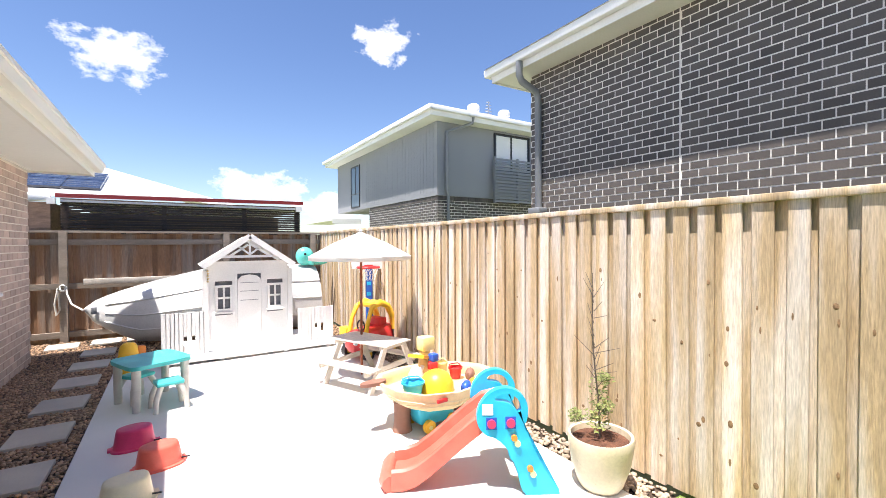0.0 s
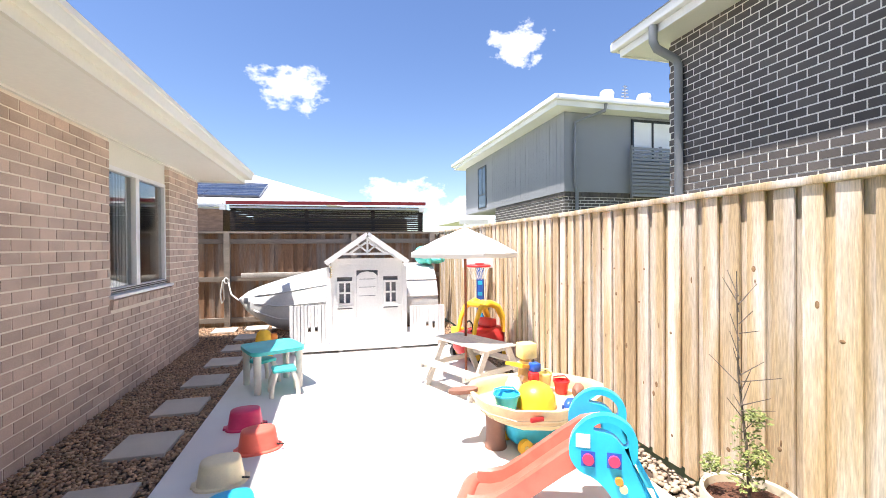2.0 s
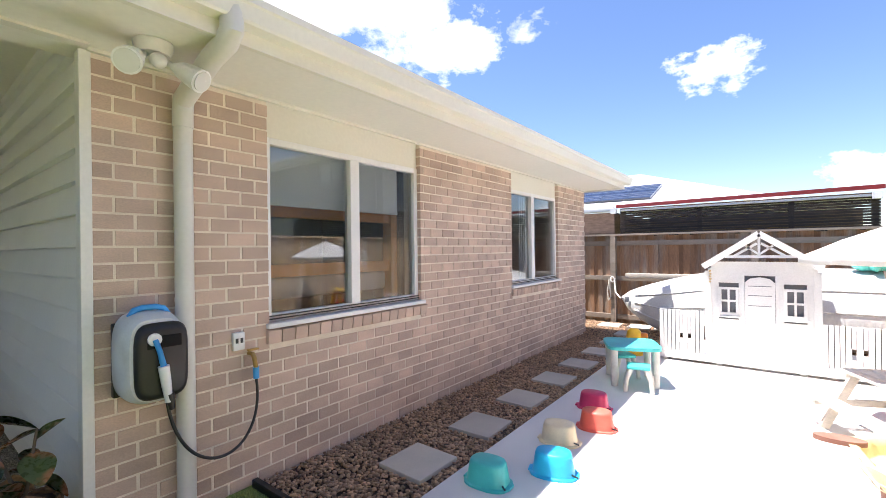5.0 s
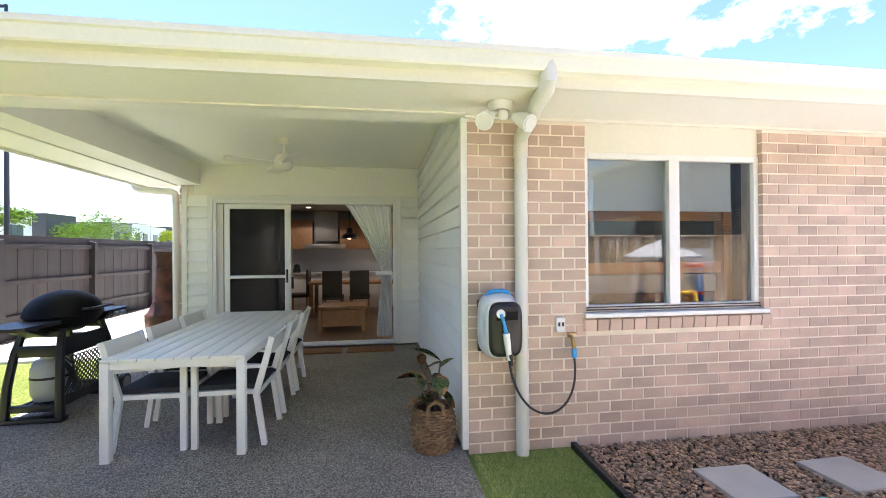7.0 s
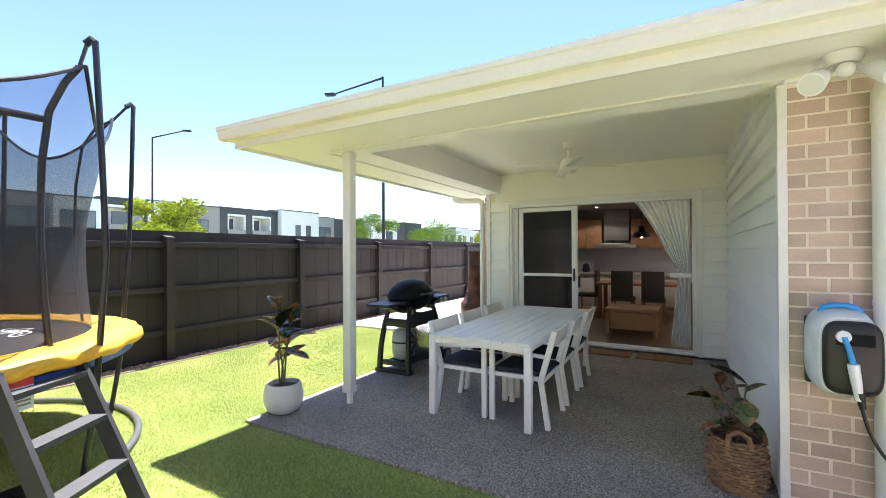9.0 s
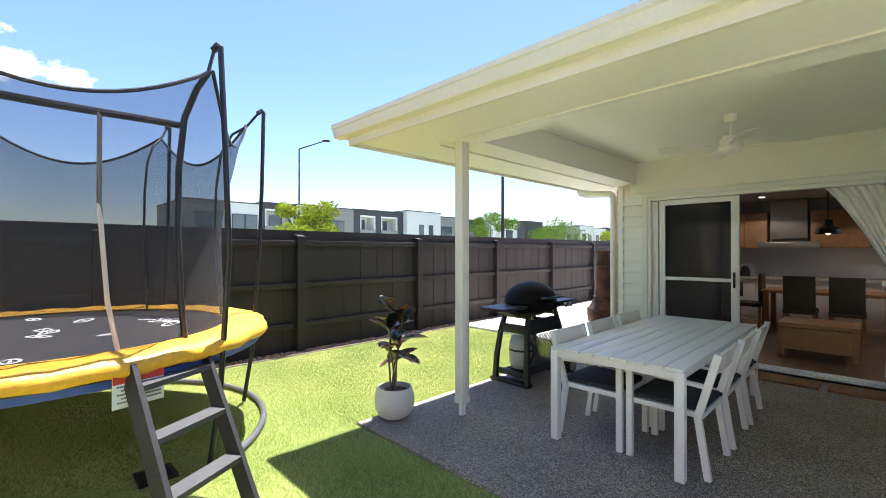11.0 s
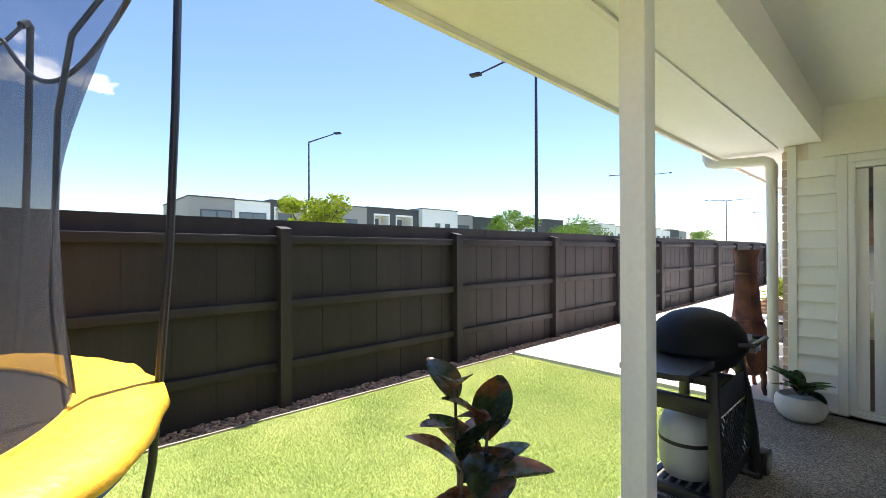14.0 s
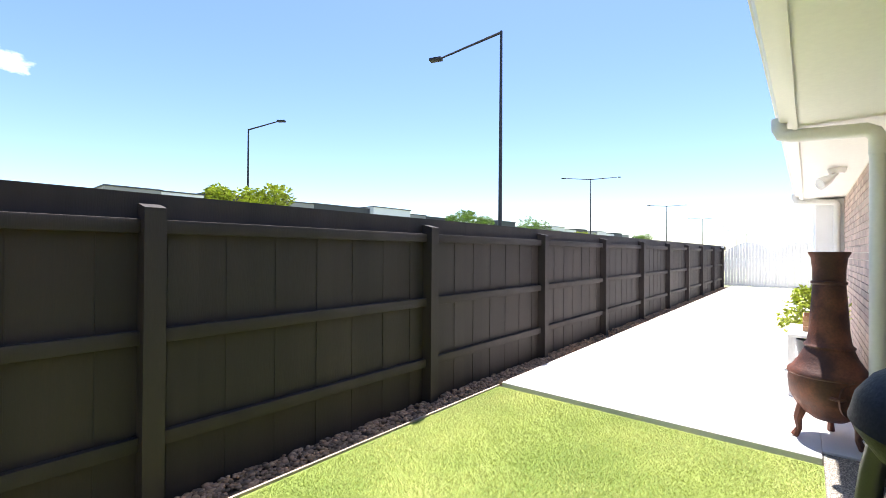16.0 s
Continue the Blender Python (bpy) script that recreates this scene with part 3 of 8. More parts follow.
# ---- neighbour A: dark brick wall, eaves, downpipe ----
AX, AN, AZ = 4.50, 4.84, 4.02
house_a = thing("neighbour_house", "two-storey charcoal brick house with white eaves", "house", kind="structure")
part("wall", bars((AX + 0.004, -9.0, -0.1, AX + 0.2, AN - 0.012, 4.3), (AX + 0.2, AN - 0.2, -0.1, 14, AN - 0.012, 4.3)), M_MORTAR_W, house_a)
part("soffit", bars((AX - 0.36, -9.0, AZ, AX + 0.2, AN + 0.42, AZ + 0.02), (AX + 0.2, AN - 0.2, AZ, 14, AN + 0.42, AZ + 0.02)), M_WHITE, house_a)
part("fascia", bars((AX - 0.39, -9.0, AZ - 0.02, AX - 0.36, AN + 0.45, AZ + 0.17), (AX - 0.36, AN + 0.42, AZ - 0.02, 14, AN + 0.45, AZ + 0.17)), M_WHITE, house_a)
part("gutter", bars((AX - 0.48, -9.0, AZ + 0.07, AX - 0.392, AN + 0.55, AZ + 0.19), (AX - 0.39, AN + 0.452, AZ + 0.07, 14, AN + 0.55, AZ + 0.19), bevel=0.02), M_WHITE, house_a)
bm = bmesh.new()
rv = [bm.verts.new(p) for p in ((AX - 0.5, -9, AZ + 0.18), (AX - 0.5, AN + 0.5, AZ + 0.18), (AX + 4.5, AN - 4.5, AZ + 2.2), (AX + 4.5, -9, AZ + 2.2), (14, AN + 0.5, AZ + 0.18), (14, AN - 4.5, AZ + 2.2))]
bm.faces.new((rv[0], rv[1], rv[2], rv[3])), bm.faces.new((rv[1], rv[4], rv[5], rv[2]))
part("roof", bm, M_ROOF, house_a)
dp = part("downpipe", tube(bmesh.new(), [(AX - 0.43, AN - 0.22, AZ + 0.07), (AX - 0.43, AN - 0.22, AZ - 0.12), (AX - 0.38, AN - 0.22, AZ - 0.2), (AX - 0.1, AN - 0.22, AZ - 0.3), (AX - 0.06, AN - 0.22, AZ - 0.38), (AX - 0.06, AN - 0.22, 0)], 0.05, 12), M_GREYPIPE, house_a)
part("rain_head", bars((AX - 0.16, AN - 0.34, 1.93, AX, AN - 0.10, 2.02), bevel=0.01), M_GREYPIPE, dp)
part("movement_joint", bars((AX - 0.002, 2.55, 0, AX + 0.003, 2.565, AZ)), M_MORTAR_W, house_a)


def grid_window(name, parent, x0, y0, z0, x1, z1, mid, frame_mat, depth=0.06):
    """A framed window in a wall that faces -y, split by mullions at the fractions mid."""
    w = part(name, bars((x0, y0, z0, x0 + 0.05, y0 + depth, z1), (x1 - 0.05, y0, z0, x1, y0 + depth, z1), (x0 + 0.05, y0, z1 - 0.05, x1 - 0.05, y0 + depth, z1), (x0 + 0.05, y0, z0, x1 - 0.05, y0 + depth, z0 + 0.05),
                        *((x0 + f * (x1 - x0) - 0.025, y0, z0 + 0.05, x0 + f * (x1 - x0) + 0.025, y0 + depth, z1 - 0.05) for f in mid)), frame_mat, parent)
    part("pane", bars((x0 + 0.05, y0 + depth * 0.6, z0 + 0.05, x1 - 0.05, y0 + depth, z1 - 0.05)), M_PANE, w)
    return w


M_PANE = mat("reflective_dark_pane", (0.10, 0.13, 0.16), 0.05, 0.05, 1, 3, 0.0, spec=0.9)
M_BLIND = mat("pale_blind", (0.82, 0.83, 0.82), 0.8, 0.04, 2, 60, 0.05)

# ---- neighbour B: rendered upper storey over a dark brick base ----
CX, CS, CZ, CB = 6.36, 10.65, 5.06, 3.0
house_b = thing("neighbour_house", "two-storey grey rendered house with a dark brick base", "house", kind="structure")
part("upper_wall", bars((CX, CS, CB - 0.1, CX + 9, CS + 8.9, CZ + 0.1)), M_GREYWALL, house_b)
part("brick_base", bars((CX + 0.04, CS + 0.04, -0.1, CX + 9, CS + 5.2, CB - 0.1)), M_MORTAR_W, house_b)
part("soffit", bars((CX - 0.45, CS - 0.45, CZ, CX + 9.4, CS + 9.35, CZ + 0.02)), M_WHITE, house_b)
part("fascia", bars((CX - 0.47, CS - 0.47, CZ - 0.01, CX - 0.45, CS + 9.35, CZ + 0.2), (CX - 0.45, CS - 0.47, CZ - 0.01, CX + 9.4, CS - 0.45, CZ + 0.2)), M_WHITE, house_b)
part("gutter", bars((CX - 0.58, CS - 0.58, CZ + 0.12, CX - 0.472, CS + 9.4, CZ + 0.26), (CX - 0.472, CS - 0.58, CZ + 0.12, CX + 9.4, CS - 0.472, CZ + 0.26), bevel=0.02), M_WHITE, house_b)
bm = bmesh.new()
rv = [bm.verts.new(p) for p in ((CX - 0.5, CS - 0.5, CZ + 0.22), (CX + 9.5, CS - 0.5, CZ + 0.22), (CX + 4.5, CS + 4.4, CZ + 1.9), (CX - 0.5, CS + 9.4, CZ + 0.22), (CX + 9.5, CS + 9.4, CZ + 0.22))]
bm.faces.new((rv[0], rv[1], rv[2])), bm.faces.new((rv[0], rv[2], rv[3])), bm.faces.new((rv[1], rv[4], rv[2]))
part("roof", bm, M_ROOF, house_b)
part("downpipe", tube(bmesh.new(), [(CX + 0.95, CS - 0.5, CZ + 0.14), (CX + 0.95, CS - 0.45, CZ - 0.05), (CX + 0.3, CS - 0.08, CZ - 0.3), (CX + 0.3, CS - 0.06, CB + 0.1), (CX + 0.36, CS - 0.04, CB - 0.1), (CX + 0.36, CS - 0.04, 0)], 0.05, 10), M_GREYPIPE, house_b)
for i in range(27):
    y = CS + 5.4 - i * 0.2
    part("cladding_batten", bars((CX - 0.005, y, CB, CX - 0.001, y + 0.01, CZ)), M_GREYWALL, house_b)
w = grid_window("window", house_b, CX + 2.1, CS - 0.04, 3.75, CX + 3.6, CZ - 0.08, (0.47,), M_BLACK)
part("blind", bars((CX + 2.2, CS - 0.015, 3.85, CX + 3.5, CS - 0.008, CZ - 0.15)), M_BLIND, w)
scr = part("screen_frame", bars((CX + 1.95, CS - 0.22, 2.75, CX + 2.0, CS - 0.16, 4.2), (CX + 4.0, CS - 0.22, 2.75, CX + 4.05, CS - 0.16, 4.2), (CX + 2.9, CS - 0.22, 2.75, CX + 2.95, CS - 0.16, 4.2)), M_GREYPIPE, house_b)
for i in range(14):
    part("slat", bars((CX + 1.95, CS - 0.24, 2.78 + i * 0.1, CX + 4.05, CS - 0.222, 2.85 + i * 0.1)), M_GREYPIPE, scr)
wv = part("window_frame", bars((CX - 0.03, CS + 6.1, 3.0, CX + 0.03, CS + 6.16, 4.75), (CX - 0.03, CS + 7.04, 3.0, CX + 0.03, CS + 7.1, 4.75), (CX - 0.03, CS + 6.16, 4.69, CX + 0.03, CS + 7.04, 4.75), (CX - 0.03, CS + 6.16, 3.0, CX + 0.03, CS + 7.04, 3.06),
                                (CX - 0.03, CS + 6.16, 3.55, CX + 0.03, CS + 7.04, 3.6), (CX - 0.03, CS + 6.55, 3.6, CX + 0.03, CS + 6.6, 4.69)), M_BLACK, house_b)
part("pane", bars((CX - 0.02, CS + 6.16, 3.06, CX - 0.005, CS + 7.04, 4.69)), M_PANE, wv)
part("flat_roof", bars((CX - 1.2, CS + 6.0, 2.42, CX + 0.0, CS + 10, 2.5), (CX - 1.2, CS + 5.98, 2.3, CX, CS + 6.0, 2.5)), M_WHITE, house_b)
for dx, dy in ((1.9, 0.8), (3.2, 0.8)):
    part("roof_vent", lathe(bmesh.new(), [(0.12, -0.15), (0.12, 0.1), (0.2, 0.12), (0.21, 0.25), (0.17, 0.32), (0.0, 0.36)], 16, (CX + dx, CS + dy, CZ + 0.66)), M_WHITE, house_b)
ant = part("antenna", tube(bmesh.new(), [(CX + 2.6, CS + 0.9, CZ + 0.5), (CX + 2.6, CS + 0.9, CZ + 1.25)], 0.02, 6), M_STEEL, house_b)
for i in range(5):
    part("antenna_bar", bars((CX + 2.45 + 0.02 * i, CS + 0.88, CZ + 0.8 + i * 0.1, CX + 2.75 - 0.02 * i, CS + 0.92, CZ + 0.83 + i * 0.1)), M_STEEL, ant)
sp = part("solar_panel", beam(bmesh.new(), (CX + 2.4, CS - 0.0, CZ + 0.42), (CX + 6.0, CS - 0.0, CZ + 0.42), 1.0, 0.04, (0, -0.35, 1)), M_BLACK, house_b)

# ---- carport house behind the back fence ----
house_c = thing("carport_house", "brick house with a slatted carport and red roof edge", "house", kind="structure")
M_RED = mat("deep_red_colorbond", (0.24, 0.02, 0.02), 0.4, 0.08, 2, 40, 0.02)
M_SLAT = mat("dark_stained_slat", (0.035, 0.022, 0.016), 0.55, 0.2, 2, 40, 0.1, rnd=0.4)
M_REDBRICK = mat("brown_face_brick", (0.20, 0.13, 0.10), 0.85, 0.25, 6, 60, 0.3, stretch=(1, 1, 4))
CP = 10.42
part("wall", bars((-9, CP + 0.1, 0, -2.06, CP + 0.3, 2.30), (-2.2, CP + 0.3, 0, -2.06, CP + 9, 2.30)), M_REDBRICK, house_c)
# back lining: the carport's inner shade is put into its dark colour
part("back_wall", bars((-2, CP + 3.5, 0, 2.6, CP + 3.6, 2.3)), mat("timber_lining_dimmed_in_colour", (0.16, 0.11, 0.06), 0.8, 0.2, 1, 20, 0.1), house_c)
part("carport_roof", bars((-1.88, CP - 0.1, 2.30, 2.40, CP + 3.6, 2.34)), M_WHITE, house_c)
part("red_fascia", beam(bmesh.new(), (-1.95, CP - 0.12, 2.41), (2.44, CP - 0.12, 2.455), 0.05, 0.075), M_RED, house_c)
for px in (-1.84, -0.3, 1.2, 2.34):
    part("carport_post", bars((px - 0.045, CP + 0.02, 0, px + 0.045, CP + 0.11, 2.30)), M_SLAT, house_c)
for i in range(15):
    z = 1.62 + i * 0.0505
    part("slat", bars((-1.9, CP - 0.02, z, 2.40, CP + 0.006, z + 0.036 + 0.004 * (i % 3))), M_SLAT, house_c)
for px in (-2.0, 2.34):
    part("bracket", bars((px - 0.06, CP - 0.2, 2.25, px + 0.06, CP - 0.1, 2.36)), M_WHITE, house_c)
part("gutter", bars((-9, CP - 0.12, 2.30, -2.02, CP + 0.02, 2.42), bevel=0.02), M_WHITE, house_c)
# added yellow plate, painted as a gap of light inside the carport
part("stacked_sheet", bars((0.9, CP + 3.4, 1.55, 2.2, CP + 3.48, 1.80)), mat("yellow_light_gap", (0.55, 0.33, 0.07), 0.6, 0.15, 2, 30, 0.05), house_c)
bm = bmesh.new()
rv = [bm.verts.new(p) for p in ((-9, CP + 0.2, 2.42), (0.35, CP + 0.2, 2.42), (2.0, CP + 2.6, 2.40), (2.0, CP + 9, 2.40), (-2.4, CP + 4.2, 3.78), (-9, CP + 4.2, 3.78))]
bm.faces.new((rv[0], rv[1], rv[4], rv[5])), bm.faces.new((rv[1], rv[2], rv[4])), bm.faces.new((rv[2], rv[3], rv[4]))
part("roof", bm, M_ROOF, house_c)
M_SOLAR = mat("solar_cell", (0.02, 0.025, 0.045), 0.25, 0.1, 2, 40, 0.0, coat=0.6)
u, v = Vector((1, 0, 0)), Vector((0, 4.0, 1.36)).normalized()
o = Vector((-4.5, CP + 0.75, 2.65))
for i in range(5):
    for j in range(2):
        bm = bmesh.new()
        c = o + u * (i * 0.62 + 0.31) + v * (j * 0.78 + 0.38)
        beam(bm, c - u * 0.30, c + u * 0.30, 0.74, 0.04, u.cross(v))
        p = part("solar_panel", bm, M_SOLAR, house_c)
        for k in range(1, 4):
            d = c + u.cross(v) * 0.022 + v * (k * 0.185 - 0.37)
            part("panel_seam", beam(bmesh.new(), d - u * 0.30, d + u * 0.30, 0.012, 0.004, u.cross(v)), M_STEEL, p)

# ---- townhouses across the road ----
M_TH_W = mat("white_render", (0.86, 0.86, 0.85), 0.8, 0.04, 0.3, 10, 0.05)
M_TH_G = mat("mid_grey_render", (0.34, 0.335, 0.33), 0.8, 0.05, 0.3, 10, 0.05)
M_TH_D = mat("charcoal_cladding", (0.075, 0.078, 0.085), 0.7, 0.05, 0.3, 10, 0.05)
M_TH_C = mat("cream_brick_veneer", (0.62, 0.58, 0.52), 0.8, 0.06, 0.4, 14, 0.05)


def townhouse(x0, x1, h, body, label, windows=(), recesses=(), y0=-38.0, cap=None):
    """A flat-roofed unit between x0 and x1: windows as (middle, width, foot, head), recessed balconies as (from, to)."""
    w = x1 - x0
    th = thing("townhouse", label + " two-storey flat-roofed townhouse across the road", "house", x0, y0, -0.07, 0, "row of townhouses")
    deep = [(a, b) for a, b in recesses]
    edges = [0.0] + [e for ab in deep for e in ab] + [w]
    blocks = [(0, -9, 0, w, 0, 3.1), (0, -9, 5.3, w, 0, h)] if deep else [(0, -9, 0, w, 0, h)]
    if deep:
        blocks += [(edges[i], -9, 3.1, edges[i + 1], 0, 5.3) for i in range(0, len(edges), 2)]
    part("body", bars(*blocks), body, th)
    part("parapet", bars((-0.06, -9.06, h, w + 0.06, 0.08, h + 0.09)), cap or M_TH_D, th)
    for a, b in deep:
        rc = part("balcony", bars((a, -1.4, 3.1, b, -1.3, 5.3), (a, -1.3, 3.1, a + 0.12, 0.06, 5.3), (b - 0.12, -1.3, 3.1, b, 0.06, 5.3), (a + 0.12, -1.3, 5.12, b - 0.12, 0.06, 5.3)), M_TH_W, th)
        part("balcony_door", bars((a + 0.5, -1.29, 3.1, b - 0.9, -1.2, 4.9)), M_PANE, rc)
        part("balcony_wall", bars((a, 0.0, 3.1, b, 0.08, 3.8)), M_TH_G, rc)
    for c, ww, z0, z1 in windows:
        fr = part("window", bars((c - ww / 2, -0.02, z0, c + ww / 2, 0.05, z1)), M_TH_D, th)
        for s in (-1, 1):
            part("pane", bars((c + s * ww / 4 - ww / 4 + 0.06, 0.051, z0 + 0.08, c + s * ww / 4 + ww / 4 - 0.06, 0.065, z1 - 0.08)), M_PANE, fr)
    return th


townhouse(3.6, 13.0, 5.35, M_TH_C, "cream brick", ((1.6, 1.1, 3.2, 4.6), (5.2, 1.1, 3.2, 4.6)))
townhouse(-11.2, -8.0, 5.66, M_TH_G, "mid grey rendered", ((1.3, 2.2, 3.5, 4.75),), cap=M_TH_D)
townhouse(-14.0, -11.21, 5.62, M_TH_W, "white rendered", ((1.4, 2.1, 3.4, 4.7),))
townhouse(-17.2, -14.01, 5.8, M_TH_D, "charcoal clad", (), ((0.3, 2.9),))
townhouse(-20.3, -17.21, 5.86, M_TH_W, "white rendered")
townhouse(-23.4, -20.31, 5.8, M_TH_G, "mid grey rendered", ((1.9, 1.6, 3.1, 4.6),))
townhouse(-30.0, -23.41, 5.85, M_TH_D, "charcoal clad", (), ((0.9, 3.1), (3.9, 5.8)))
townhouse(-35.35, -30.01, 6.08, M_TH_W, "white rendered", ((1.6, 0.7, 3.2, 4.6), (3.1, 0.7, 3.2, 4.6)), y0=-37.4)
townhouse(-38.55, -35.36, 5.75, M_TH_G, "mid grey rendered", ((1.6, 1.9, 3.4, 4.6),))
townhouse(-43.4, -38.56, 5.65, M_TH_D, "charcoal clad", ((2.4, 2.2, 3.4, 4.6),))
townhouse(-52.0, -45.5, 5.6, M_TH_W, "white rendered", ((2.0, 1.6, 3.4, 4.6),))
townhouse(-59.0, -54.0, 6.1, M_TH_D, "charcoal clad")
for k in range(9):
    x = -66.0 - k * 5.4
    townhouse(x - 5.2, x, 5.9 + 0.25 * (k % 2), (M_TH_G, M_TH_W, M_TH_W, M_TH_D)[k % 4], ("mid grey rendered", "white rendered", "white rendered", "charcoal clad")[k % 4], ((1.5, 1.3, 3.2, 4.6), (3.7, 1.3, 3.2, 4.6)))

# ---- street lamps ----


def street_lamp(x, y, h, arms, out=1.9, facing=0.0, droop=0.0, r=0.085):
    s = thing("street_lamp", "tall dark street lamp with " + ("a single arm" if arms == 1 else "two arms"), "street lamp", x, y, -0.07, facing, "street lamps along the road")
    part("pole", tube(bmesh.new(), [(0, 0, 0), (0, 0, h)], [r, r * 0.55], 10), M_BLACK, s)
    for k in range(arms):
        d = 1 if k == 0 else -1
        a = part("arm", tube(bmesh.new(), [(0, 0, h - 0.05), (d * out, 0, h - droop)], [0.05, 0.035], 8), M_BLACK, s)
        part("lamp_head", bars((d * out - 0.1, -0.14, h - droop - 0.06, d * out + 0.4 * d, 0.14, h - droop + 0.05), bevel=0.03), M_BLACK, a)
    return s


street_lamp(-14.42, -12.0, 9.64, 1, 2.45, -72, 0.62)
street_lamp(-13.66, -30.2, 9.16, 1, 2.0, 125, -0.45)
for i in range(6):
    street_lamp(-50.2 - i * 36.5, -22.7 - i * 0.3, 10.1, 2, 2.9, -60, -0.15)

# ---- street trees ----
def leaf_cloud(name, blobs, count, size, material, parent, seed, kind="stuff"):
    """Many small folded leaves scattered through rounded clumps."""
    r = random.Random(seed)
    vs, fs = [], []
    for _ in range(count):
        c, rad, sq = blobs[r.randrange(len(blobs))]
        d = Vector((r.gauss(0, 1), r.gauss(0, 1), r.gauss(0, 1))).normalized() * rad * (r.random() ** 0.4)
        p = Vector(c) + Vector((d.x, d.y, d.z * sq))
        a = Vector((r.gauss(0, 1), r.gauss(0, 1), r.gauss(0, 0.7))).normalized()
        b = a.orthogonal().normalized()
        s = size * r.uniform(0.6, 1.3)
        k = len(vs)
        n = a.cross(b) * s * 0.18
        vs += [p - a * s, p + b * s * 0.42 + n, p + a * s, p - b * s * 0.42 + n]
        fs += [(k, k + 1, k + 2), (k, k + 2, k + 3)]
    ob = new(name, raw(name, vs, fs, material))
    ob.parent = parent
    return tagged(ob, kind=kind)


M_LEAF = mat("bright_tree_leaf", (0.40, 0.46, 0.04), 0.5, 0.2, 3, 30, 0.0, rnd=0.4, island=True)
M_LEAF_D = mat("mid_green_leaf", (0.12, 0.20, 0.04), 0.5, 0.2, 3, 30, 0.0, rnd=0.4, island=True)
M_LEAF_M = mat("fresh_green_leaf", (0.20, 0.31, 0.05), 0.5, 0.2, 3, 30, 0.0, rnd=0.4, island=True)
M_BARK = mat("grey_bark", (0.14, 0.11, 0.085), 0.9, 0.25, 8, 40, 0.5, stretch=(4, 4, 1))
for n, (x, y, top, wide, m) in enumerate(((-7.6, -17.0, 3.62, 1.65, M_LEAF), (-40.7, -34.0, 6.4, 3.3, M_LEAF_M), (-56.5, -34.4, 6.4, 4.6, M_LEAF_M), (-76, -34.0, 5.2, 3.0, M_LEAF), (-110, -34.0, 5.6, 4.0, M_LEAF_M))):
    tree = thing("street_tree", ("bright lime green" if m is M_LEAF else "mid green") + " young street tree with a loose crown", "tree", x, y, -0.07, 0, "street trees")
    tr = random.Random(n + 40)
    tk = part("trunk", tube(bmesh.new(), [(0, 0, 0), (0.03, 0.02, top * 0.35), (-0.02, 0.03, top * 0.75)], [0.09, 0.07, 0.04], 8), M_BARK, tree)
    blobs = []
    for i in range(9):
        a = i * 2.4
        rr = wide * (0.35 + 0.5 * tr.random())
        e = Vector((math.cos(a) * rr, math.sin(a) * rr, top * (0.55 + 0.34 * tr.random())))
        part("limb", tube(bmesh.new(), [(0, 0, top * 0.3 + 0.05 * i), e * 0.6 + Vector((0, 0, top * 0.15)), e], [0.035, 0.025, 0.01], 6), M_BARK, tk)
        blobs.append((e + Vector((0, 0, 0.1)), wide * (0.22 + 0.16 * tr.random()), 0.8))
    blobs.append((Vector((0, 0, top * 0.88)), wide * 0.35, 0.7))
    leaf_cloud("crown", blobs, 3400, 0.085 * (2.0 if wide > 2.5 else 1.25), m, tree, n)

# ---- windows ----
def sliding_window(name, y0, y1, split, blind_to, label):
    w = thing(name, label, "window", WX - 0.052, 0, 0, kind="structure")
    x0, x1 = -0.06, 0.01
    fr = part("window_frame", bars((x0, y0, SILL, x1, y0 + 0.045, HEAD), (x0, y1 - 0.045, SILL, x1, y1, HEAD), (x0, y0 + 0.045, HEAD - 0.045, x1, y1 - 0.045, HEAD), (x0, y0 + 0.045, SILL, x1, y1 - 0.045, SILL + 0.05), bevel=0.003), M_ALU, w)
    ym = y0 + split * (y1 - y0)
    part("mullion", bars((x0, ym - 0.045, SILL + 0.05, x1 + 0.012, ym + 0.045, HEAD - 0.045), bevel=0.003), M_ALU, w)
    part("track", bars((x1, y0, SILL + 0.012, x1 + 0.015, y1, SILL + 0.02), (x1, y0, SILL + 0.032, x1 + 0.012, y1, SILL + 0.04)), M_BLACK, w)
    for a, b in ((y0 + 0.045, ym - 0.045), (ym + 0.045, y1 - 0.045)):
        p = part("pane", bars((-0.034, a, SILL + 0.05, -0.028, b, HEAD - 0.045)), M_GLASS, w)
        p.visible_shadow = False
    part("window_sill", bars((x0, y0 - 0.02, SILL - 0.035, 0.09, y1 + 0.02, SILL - 0.004), bevel=0.004), M_ALU, w)
    if blind_to:
        part("roller_blind", bars((-0.13, y0 + 0.03, blind_to, -0.126, y1 - 0.14, HEAD)), M_BLIND, w)
        part("blind_bar", bars((-0.14, y0 + 0.03, blind_to - 0.025, -0.118, y1 - 0.14, blind_to)), M_ALU, w)
    return w


